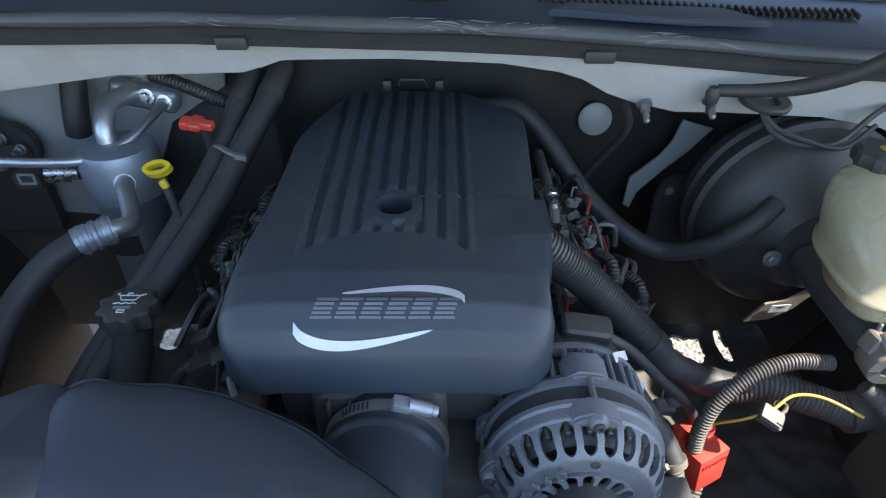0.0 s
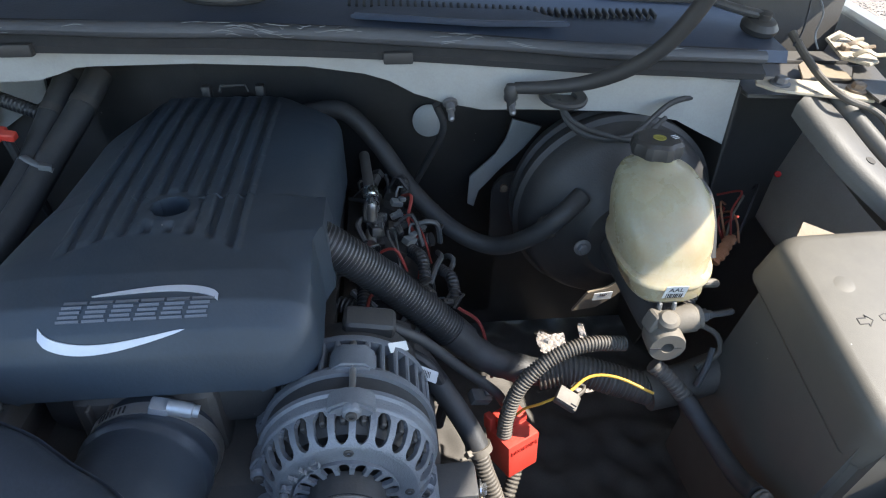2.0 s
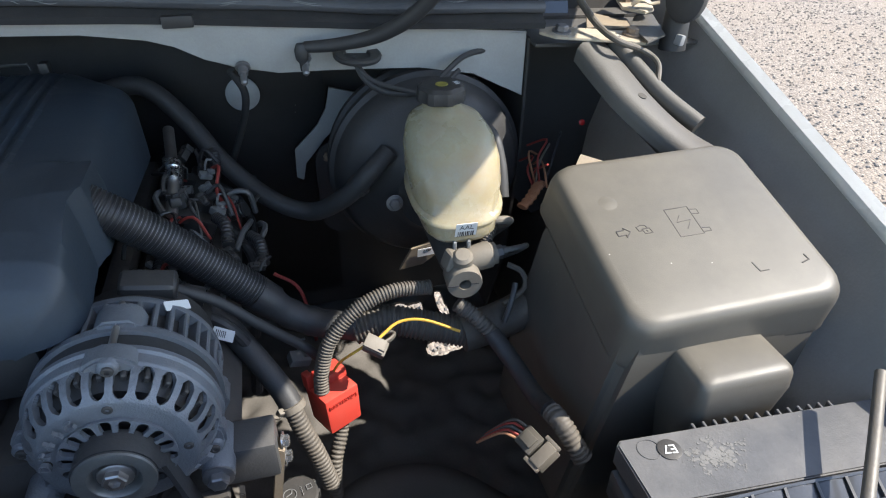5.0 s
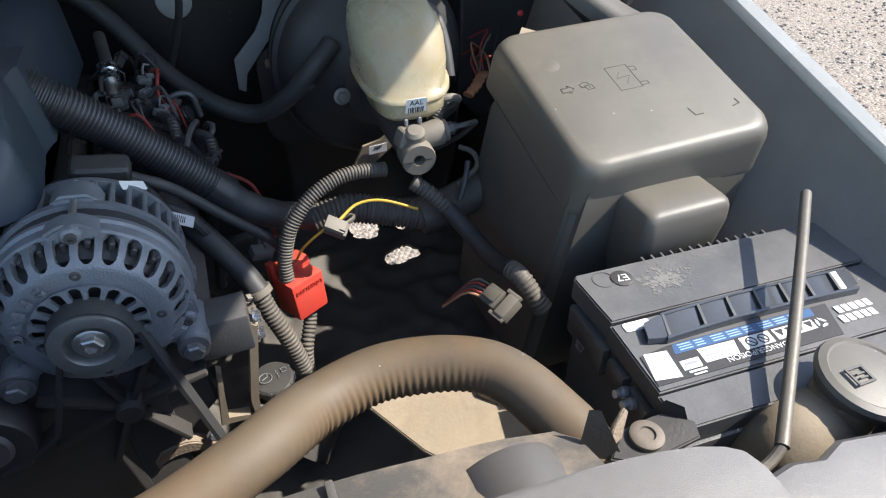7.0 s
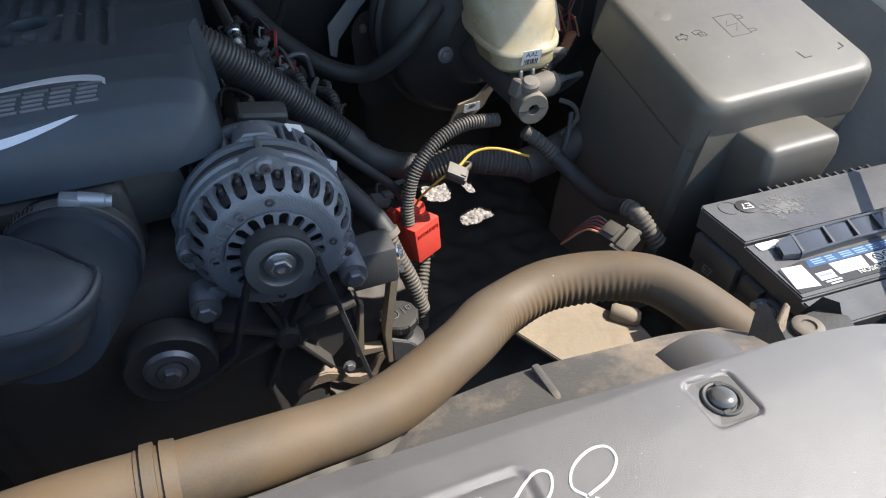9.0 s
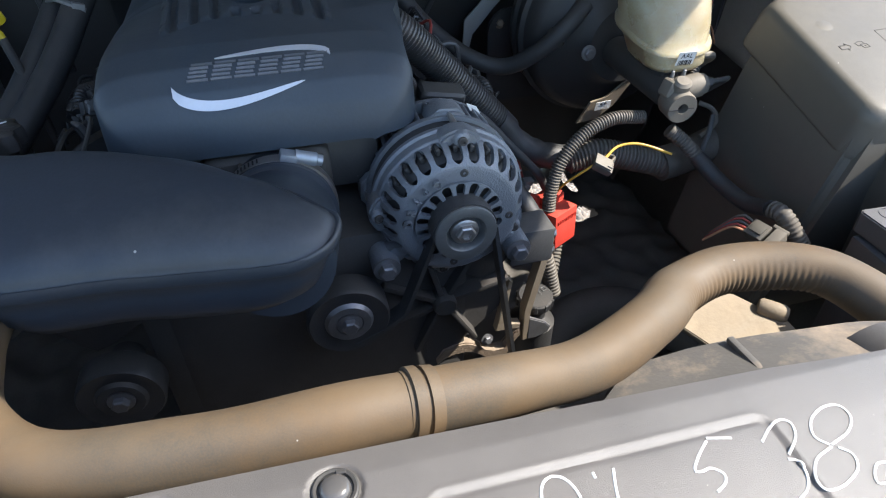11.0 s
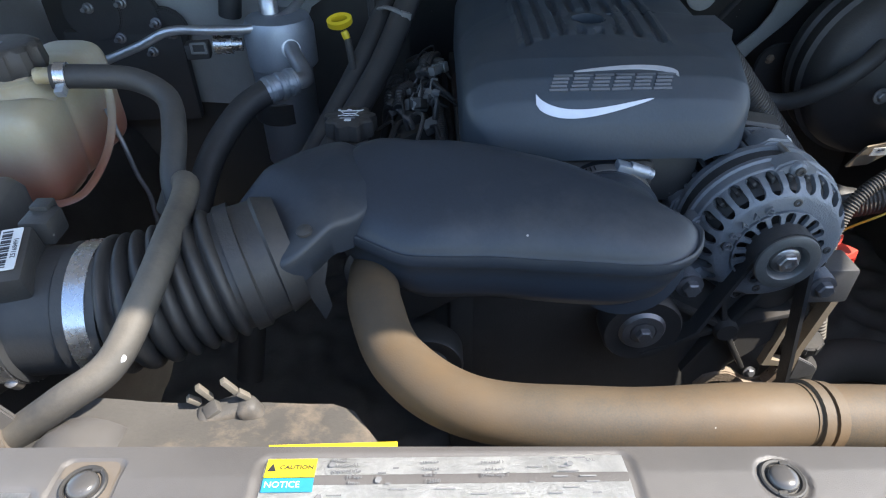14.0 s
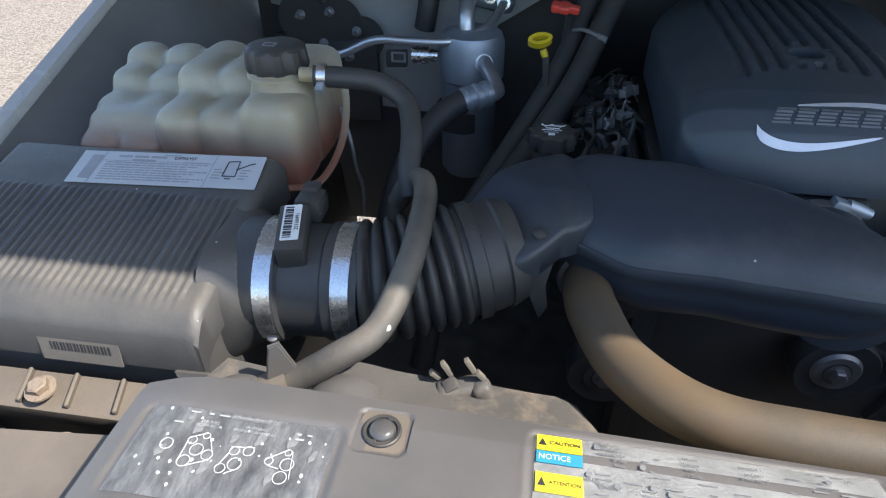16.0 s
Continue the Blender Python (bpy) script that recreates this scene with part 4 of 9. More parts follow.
    # six slanted striped marks stand for the lettering
    for k in range(6):
        c = -0.0940 + k * 0.0174
        for q in range(5):
            s = -0.0005 + q * 0.0032
            w = 0.0155 if q in (0, 4) else 0.0135
            lean = 0.0012 * (4 - q)
            e0 = [(c + lean + w * f / 3, s) for f in range(4)]
            e1 = [(c + lean + w * f / 3, s + 0.0019) for f in range(4)]
            sheet("emblem_bar", e0, e1, "lettering")


engine_cover()


def air_duct():
    t = thing("air_intake_duct", (-0.15, 0.21, 1.18), "smooth black plastic air intake resonator duct", "air duct")
    outline = [(-0.272, 0.215), (-0.277, 0.245), (-0.268, 0.276), (-0.245, 0.292), (-0.215, 0.289), (-0.185, 0.288), (-0.150, 0.281), (-0.118, 0.270), (-0.088, 0.256), (-0.058, 0.236), (-0.031, 0.220), (-0.010, 0.200),
               (-0.002, 0.191), (-0.009, 0.174), (-0.026, 0.164), (-0.050, 0.161), (-0.080, 0.164), (-0.110, 0.169), (-0.150, 0.174), (-0.190, 0.176), (-0.216, 0.179), (-0.238, 0.190), (-0.256, 0.201)]
    out = curve([(x, y, 0) for x, y in outline + outline[:1]], 0.005)[:-1]
    mid = Vector((-0.15, 0.222, 0))

    def crown(p):
        tip = 0.0164
        for (xa, a), (xb, b) in zip(((-0.27, -0.0206), (-0.2, -0.0121), (-0.12, -0.0025), (-0.05, 0.0107)), ((-0.2, -0.0121), (-0.12, -0.0025), (-0.05, 0.0107), (0.0, 0.0164))):
            if p.x < xb:
                tip = a + (b - a) * max(0, p.x - xa) / (xb - xa)
                break
        return 1.258 + tip + 0.013 * min(1, max(-0.77, (-p.x - 0.13) / 0.12)) - 0.006 * max(0, p.x + 0.08) / 0.08 + 0.28 * (p.y - 0.215)

    def ring(shrink, lift):
        r = []
        for p in out:
            q = p + (mid - p) * shrink * 0.55 + (mid - p).normalized() * min(1, shrink) * 0.012
            r.append(Vector((q.x, q.y, crown(q) + lift)))
        return r
    rings = [ring(0.55, -0.050), ring(0.30, -0.044), ring(0.17, -0.034), ring(0.10, -0.018), ring(0.07, -0.008), ring(0.035, -0.0065), ring(0.01, -0.0045), ring(0.0, -0.0010), ring(0.003, 0.0022), ring(0.014, 0.0042), ring(0.026, 0.0042), ring(0.042, 0.0026), ring(0.058, 0.0030), ring(0.085, 0.0064), ring(0.15, 0.0105), ring(0.25, 0.0140), ring(0.40, 0.0170), ring(0.6, 0.0190), ring(0.9, 0.0205), ring(1.3, 0.021)]
    part("resonator", skin(B(), rings), "duct", t, smooth=60)
    edge = curve([(x, y, 0) for x, y in [(-0.336, 0.228), (-0.318, 0.252), (-0.292, 0.276), (-0.262, 0.288), (-0.236, 0.270), (-0.234, 0.232), (-0.240, 0.208), (-0.252, 0.192), (-0.265, 0.181), (-0.279, 0.169), (-0.292, 0.163), (-0.300, 0.167), (-0.314, 0.192), (-0.336, 0.228)]], 0.004)[:-1]
    c = Vector((-0.285, 0.222, 0))

    def flap(shrink, lift):
        r = []
        for p in edge:
            q = p + (c - p) * shrink
            z = 1.263 + 0.317 * (q.x + 0.334) + 0.40 * (q.y - 0.229)
            r.append(Vector((q.x, q.y, min(z, 1.280 + 0.05 * (q.x + 0.26), 1.270 + 0.27 * (q.y - 0.190)) + 0.004 * min(1, max(0, (0.20 - q.y) / 0.03)) - 0.40 * max(0, q.x + 0.263) + lift)))
        return r
    part("inlet_flap", skin(B(), [flap(0.25, -0.030), flap(0.06, -0.026), flap(0.02, -0.010), flap(0.0, -0.002), flap(0.015, 0.0005), flap(0.06, 0.002), flap(0.3, 0.0032), flap(0.7, 0.0038), flap(0.93, 0.004)]), "duct", t, smooth=60)
    bm = B()
    lathe(bm, [(0.0055, 0), (0.0052, 0.0018), (0.002, 0.003), (0, 0.003)], (-0.2795, 0.1795, 1.2690), (-0.1, -0.25, 1), 20)
    part("push_rivet", bm, "black", t)
    bm = B()
    plate(bm, [(-0.026, -0.004), (0.006, 0.006), (0.004, -0.012), (0.000, -0.030), (0.003, -0.050), (-0.003, -0.062), (-0.010, -0.044)], flat((-0.272, 0.186, 1.252), (1, 0.1, 0), (0, 0.1, 1)), 0.003)
    part("bracket", bm, "black", t)
    part("outlet_elbow", tube([(-0.052, 0.195, 1.224), (-0.048, 0.225, 1.216), (-0.045, 0.262, 1.204), (-0.043, 0.306, 1.198)], lambda f: 0.0435 + 0.0025 * f + (0.0022 if 0.70 < f < 0.77 else 0), 40, 0.004), "duct", t)
    c = thing("hose_clamp", (-0.043, 0.297, 1.15), "bright steel worm-drive hose clamp on the duct elbow", "hose clamp")
    bm = B()
    lathe(bm, [(0.0462, -0.005), (0.0478, -0.005), (0.0478, 0.005), (0.0462, 0.005)], (-0.043, 0.297, 1.1985), (0, 1, 0), 48)
    part("band", bm, "steel", c)
    bm = B()
    box(bm, (-0.030, 0.297, 1.2455), (0.014, 0.012, 0.008), 0.002, (0, 18, 0))
    lathe(bm, [(0.0056, 0), (0.0056, 0.017), (0.0046, 0.018), (0.0046, 0.022)], (-0.025, 0.297, 1.2450), (1, 0, -0.35), 16)
    part("screw_housing", bm, "canister", c)
    for k in range(7):
        a = radians(104 + 4.2 * k)
        bm = B()
        box(bm, (-0.043 + 0.0479 * math.cos(a), 0.297, 1.1985 + 0.0479 * math.sin(a)), (0.0012, 0.006, 0.0008), 0.0, (0, 90 - math.degrees(a), 0))
        part("band_slot", bm, "ink", c)


air_duct()


def alternator():
    cx, cz = 0.100, 1.187
    t = thing("alternator", (cx, 0.30, 1.10), "grey cast aluminium alternator with slotted housing", "alternator")
    A = (0, 1, 0)

    def pt(r, a, y):
        return Vector((cx + r * math.cos(a), y, cz + r * math.sin(a)))

    def turned(name, zones, count, wide, narrow, thick, material="alloy"):
        """A turned casting with a ring of round-ended slots between the profile stations wide and narrow."""
        bm = B()
        per, fine = 16, 4
        seg = count * per
        line = []
        for a, b in zip(zones, zones[1:]):
            line += [(a[0] + (b[0] - a[0]) * q / fine, a[1] + (b[1] - a[1]) * q / fine) for q in range(fine)]
        line.append(zones[-1])
        first, last = min(narrow) * fine, (max(narrow) + 1) * fine
        run = [0.0]
        for a, b in zip(line[first:last + 1], line[first + 1:last + 1]):
            run.append(run[-1] + math.hypot(b[0] - a[0], b[1] - a[1]))
        rings = [[bm.verts.new(pt(r, 2 * math.pi * k / seg, y)) for k in range(seg)] for r, y in line]
        for z in range(len(line) - 1):
            open_half = 0.0
            if first <= z < last:
                g = abs((run[z - first] + run[z - first + 1]) / run[-1] - 1)
                open_half = 0.335 * (1 - g ** 3.2) ** 0.5 * (0.85 + 0.15 * line[z][0] / line[last][0])
            for k in range(seg):
                if abs((k % per + 0.5) / per - 0.5) < open_half:
                    continue
                bm.faces.new((rings[z][k], rings[z][(k + 1) % seg], rings[z + 1][(k + 1) % seg], rings[z + 1][k]))
        bmesh.ops.delete(bm, geom=[v for v in bm.verts if not v.link_faces], context="VERTS")
        rim = [v for v in bm.verts if v.is_boundary]
        for _ in range(2):
            bmesh.ops.smooth_vert(bm, verts=rim, factor=0.5, use_axis_x=True, use_axis_y=True, use_axis_z=True)
        bmesh.ops.recalc_face_normals(bm, faces=bm.faces)
        bmesh.ops.solidify(bm, geom=bm.faces[:], thickness=thick)
        return part(name, bm, material, t, smooth=50)
    turned("front_housing", [(0.0372, 0.2562), (0.0390, 0.2556), (0.0515, 0.2562), (0.0535, 0.2574), (0.0550, 0.2588), (0.0600, 0.2640), (0.0632, 0.2715), (0.0643, 0.2760), (0.0648, 0.2785),
                              (0.0662, 0.2800), (0.0668, 0.2885), (0.0690, 0.2900), (0.0690, 0.2940), (0.0645, 0.2942)], 26, (4, 5, 6), (3, 7), 0.0045)
    turned("fan_guard", [(0.0180, 0.2535), (0.0245, 0.2545), (0.0255, 0.2550), (0.0268, 0.2555), (0.0360, 0.2560), (0.0374, 0.2562), (0.0380, 0.2563)], 18, (3,), (2, 4), 0.004)
    bm = B()
    lathe(bm, [(0.0655, 0.0), (0.0655, 0.018)], (cx, 0.2925, cz), A, 60)
    part("stator", bm, "stator", t, "dark laminated stator ring")
    bm = B()
    lathe(bm, [(0.050, 0.0), (0.056, 0.006), (0.058, 0.012), (0.058, 0.075), (0.045, 0.085)], (cx, 0.2685, cz), A, 40)
    part("rotor", bm, "black", t)
    for k in range(26):
        a = 2 * math.pi * (k + 0.45) / 26
        bm = B()
        box(bm, pt(0.0592, a, 0.2795), (0.006, 0.018, 0.0042), 0.001, (0, -math.degrees(a), 0), 1)
        part("winding", bm, "black", t)
    # rear half: a rim, cooling fins and a back ring
    bm = B()
    lathe(bm, [(0.0645, 0.0), (0.0690, 0.0004), (0.0690, 0.006), (0.0665, 0.009), (0.0655, 0.012), (0.0600, 0.0125)], (cx, 0.3085, cz), A, 72)
    part("rear_rim", bm, "alloy", t)
    for k in range(34):
        a = 2 * math.pi * k / 34
        bm = B()
        box(bm, pt(0.0610, a, 0.3330), (0.0105, 0.030, 0.0042), 0.0012, (0, -math.degrees(a), 0), 1)
        part("cooling_fin", bm, "alloy", t)
    bm = B()
    lathe(bm, [(0.0555, 0.0), (0.0660, 0.0), (0.0665, 0.002), (0.0655, 0.007), (0.058, 0.012), (0.03, 0.014)], (cx, 0.3470, cz), A, 60)
    part("rear_plate", bm, "alloy", t)
    # clamping ears with their long bolts
    for a in (84, 178, 332, 262):
        ar = radians(a)
        out, side = Vector((math.cos(ar), 0, math.sin(ar))), Vector((math.sin(ar), 0, -math.cos(ar)))
        at = Vector((cx, 0, cz))

        def on(u, v, w, y):
            return at + side * u + out * v + Vector((0, y + w, 0))
        bm = B()
        plate(bm, [(-0.019, 0.0585), (0.019, 0.0585), (0.0165, 0.0665), (0.0105, 0.0705), (0.005, 0.0728), (-0.005, 0.0728), (-0.0105, 0.0705), (-0.0165, 0.0665)], lambda u, v, w: on(u, v, w, 0.2755), 0.018, 0.0022)
        lathe(bm, [(0.0055, 0), (0.0068, 0.0012), (0.0074, 0.006)], on(0, 0.0655, 0, 0.2718), A, 20)
        part("ear", bm, "alloy", t, smooth=50)
        bm = B()
        plate(bm, [(-0.018, 0.0600), (0.018, 0.0600), (0.0155, 0.0675), (0.0115, 0.0705), (0.0085, 0.0735), (-0.0085, 0.0735), (-0.0115, 0.0705), (-0.0155, 0.0675)], lambda u, v, w: on(u, v, w, 0.3125), 0.024, 0.0022)
        part("ear", bm, "alloy", t, smooth=50)
        bm = B()
        lathe(bm, [(0.0026, 0), (0.0026, 0.060), (0.002, 0.062)], on(0, 0.0688, 0, 0.280), A, 12)
        part("through_bolt", bm, "steel", t)
        bm = B()
        lathe(bm, [(0.0040, 0.0), (0.0040, -0.0018), (0.0034, -0.0024), (0.0018, -0.0024), (0.0018, -0.0008)], on(0, 0.0655, 0, 0.2718), A, 16)
        part("bolt_head", bm, "dark", t)
    for k in range(4):
        bm = B()
        lathe(bm, [(0.0036, 0.002), (0.0036, 0.0), (0.0028, -0.0006), (0.0015, -0.0006), (0.0015, 0.001)], pt(0.0455, radians(85 + 90 * k), 0.2553), A, 14)
        part("screw", bm, "dark", t)
    for (x, z) in ((0.036, 1.145), (0.158, 1.140)):
        bm = B()
        lathe(bm, [(0.0115, 0), (0.0125, 0.002), (0.0125, 0.045), (0.011, 0.047)], (x, 0.258, z), A, 24)
        box(bm, ((x + cx) / 2 + (x - cx) * 0.18, 0.283, (z + cz) / 2 - 0.008), (0.045, 0.036, 0.018), 0.006, (0, math.degrees(math.atan2(cz - z, x - cx)), 0))
        part("mounting_lug", bm, "alloy", t)
        bolt("mounting_bolt", (x, 0.258, z), (0, -1, 0), 0.0080, t)
    # pulley: a dark grooved drum with a worn dished face
    p = part("pulley", lathe(B(), [(0.0120, 0.0078), (0.0165, 0.0076), (0.0225, 0.0020), (0.0262, 0.0), (0.0270, 0.002), (0.0245, 0.004), (0.0245, 0.017), (0.0270, 0.019), (0.0270, 0.021), (0.014, 0.021)], (cx, 0.2345, cz), A, 48), "black", t)
    bm = B()
    lathe(bm, [(0.0268, 0.0012), (0.0264, -0.0004), (0.0256, -0.0008), (0.0176, -0.0004), (0.0168, 0.0004), (0.0160, 0.0040), (0.0146, 0.0064), (0.0120, 0.0066)], (cx, 0.2345, cz), A, 48, False)
    part("pulley_face", bm, "pulleyface", p, "worn steel pulley face")
    bm = B()
    lathe(bm, [(0.0122, 0.0), (0.0118, 0.003), (0.0100, 0.0042)], (cx, 0.2405, cz), (0, -1, 0), 32)
    lathe(bm, [(0.0085, 0.003), (0.0085, 0.0082), (0.0072, 0.0092), (0.0042, 0.0092), (0.0042, 0.006)], (cx, 0.2405, cz), (0, -1, 0), 6)
    part("shaft_nut", bm, "steel", p)
    # cast code round the face
    for i, ch in enumerate("DR44G"):
        a = radians(172 - i * 14.0)
        c = pt(0.0448, a, 0.2530)
        rt = Vector((math.sin(a), 0, -math.cos(a)))
        part("cast_letter", words(ch, 0.0078, flat(c, rt, (math.cos(a), 0, math.sin(a))), 0.0034), "alloy", t)
    bm = B()
    lathe(bm, [(0.050, 0.0), (0.056, 0.003), (0.056, 0.024), (0.050, 0.031), (0.02, 0.033)], (cx + 0.002, 0.357, cz), A, 40)
    box(bm, (cx + 0.018, 0.380, cz + 0.054), (0.045, 0.024, 0.020), 0.007, (10, 10, 0), 3)
    part("rear_cap", bm, "black", t, "black plastic rear cap")
    bm = plate(B(), rounded(0.024, 0.008, 0.001), flat((cx + 0.0415, 0.352, cz + 0.051), (0.55, 0.55, -0.45), (-0.3, 0.6, 0.6)), 0.0006)
    part("sticker", bm, "paper", t, "white sticker")
    f = flat((0.167, 0.368, 1.187), (0.8, 0, -0.5), (0.25, 0.8, 0.5))
    tag = part("tag", plate(B(), rounded(0.019, 0.0105, 0.0008), f, 0.0006), "dimpaper", t, "white barcode tag on the rear")
    part("tag_bars", bars(B(), lambda a, b, w: f(a, b, w + 0.0007), [(-0.007 + 0.0016 * k, -0.0062 + 0.0016 * k, 0.0, 0.006) for k in range(6)], 0.0001), "ink", tag)


alternator()


# ---- the right of the bay: fuse box, battery, brake booster, cables ----
def fuse_box():
    t = thing("fuse_box", (0.57, 0.32, 0.98), "dust-coated grey underhood fuse box with moulded lid symbols", "fuse box")
    o, rv, bv = Vector((0.574, 0.318, 1.268)), Vector((0.183, -0.003, 0.006)).normalized(), Vector((0.010, 0.185, 0.050))
    top = flat(o, rv, bv)

    def ring(w, d, h, r, sx=0.0, sy=0.0):
        return [top(a + sx, b + sy, h) for a, b in rounded(w, d, r, 7)]
    bm = skin(B(), [ring(0.197, 0.193, -0.050, 0.018), ring(0.2012, 0.1972, -0.0485, 0.018), ring(0.2018, 0.1978, -0.0455, 0.018), ring(0.2008, 0.1968, -0.0430, 0.018), ring(0.1975, 0.1935, -0.012, 0.020), ring(0.1945, 0.1910, -0.0045, 0.021), ring(0.1890, 0.1860, 0.0010, 0.022),
                    ring(0.1810, 0.1780, 0.0034, 0.022), ring(0.1720, 0.1690, 0.0040, 0.022), ring(0.120, 0.12, 0.0043, 0.03), ring(0.04, 0.04, 0.0045, 0.012)])
    lid = part("lid", bm, "fuse", t, "dusty grey lid", smooth=50)
    bm = skin(B(), [[Vector((x, y, z)) for x, y in ((a, c), (b, c), (b, d), (a, d))] for a, b, c, d, z in
                    ((0.455, 0.66, 0.255, 0.44, 0.98), (0.462, 0.668, 0.240, 0.43, 1.10), (0.478, 0.668, 0.232, 0.415, 1.222), (0.484, 0.665, 0.236, 0.41, 1.24))])
    bmesh.ops.bevel(bm, geom=[e for e in bm.edges if abs(e.verts[0].co.z - e.verts[1].co.z) > 0.01], offset=0.010, segments=3, affect="EDGES")
    part("body", bm, "fuse", t)
    bm = skin(B(), [[Vector(((a + b) / 2 + u, (c + 0.27) / 2 + v, z)) for u, v in rounded(b - a, 0.27 - c, r, 6)] for a, b, c, z, r in
                    ((0.545, 0.60, 0.226, 1.03, 0.012), (0.532, 0.608, 0.210, 1.09, 0.013), (0.520, 0.605, 0.194, 1.15, 0.014), (0.519, 0.606, 0.189, 1.190, 0.009), (0.520, 0.605, 0.190, 1.203, 0.008), (0.5215, 0.6035, 0.1915, 1.2075, 0.008), (0.524, 0.601, 0.194, 1.2100, 0.008), (0.530, 0.595, 0.200, 1.2112, 0.007), (0.545, 0.582, 0.215, 1.2120, 0.006))])
    part("front_bulge", bm, "fuse", t, smooth=55)
    # raised symbols on the lid: battery with a flash, arrow, padlock, corner marks
    def line(pts, name="lid_mark"):
        bm = B()
        sweep(bm, [top(a * 0.86 - 0.010 if b > -0.03 else a, b * 0.9 if b > -0.03 else b, 0.0041) for a, b in pts], 0.0007, 6, True)
        part(name, bm, "dark", lid)
    for pts in (((-0.008, 0.020), (0.018, 0.020), (0.018, -0.016), (-0.008, -0.016), (-0.008, 0.020)), ((0.019, 0.016), (0.026, 0.015), (0.026, 0.009), (0.019, 0.010)),
                ((0.019, -0.009), (0.027, -0.010), (0.027, -0.014), (0.019, -0.014)), ((0.004, 0.010), (-0.003, 0.002), (0.013, 0.003), (0.004, -0.008)),
                ((-0.069, 0.003), (-0.061, 0.003), (-0.061, 0.006), (-0.055, 0.000), (-0.061, -0.006), (-0.061, -0.003), (-0.069, -0.003), (-0.069, 0.003)),
                ((-0.043, -0.001), (-0.046, -0.001), (-0.047, 0.004), (-0.042, 0.006), (-0.037, 0.005), (-0.036, 0.001)), ((-0.042, 0.001), (-0.034, 0.001), (-0.033, -0.005), (-0.041, -0.005), (-0.042, 0.001)), ((-0.038, -0.001), (-0.037, -0.003)),
                ((0.028, -0.052), (0.030, -0.062), (0.038, -0.062)), ((0.070, -0.061), (0.078, -0.059), (0.077, -0.053))):
        line(pts)
    bm = B()
    lathe(bm, [(0.011, 0.0), (0.0105, 0.001), (0.006, 0.0016), (0.0, 0.0016)], top(-0.062, 0.036, 0.0030), rv.cross(bv), 24)
    part("injection_mark", bm, "fuse", lid)


fuse_box()


M["window"] = surface("glossy_dark_plastic", (0.075, 0.080, 0.090), 0.10, scale=30, bump=0.03)


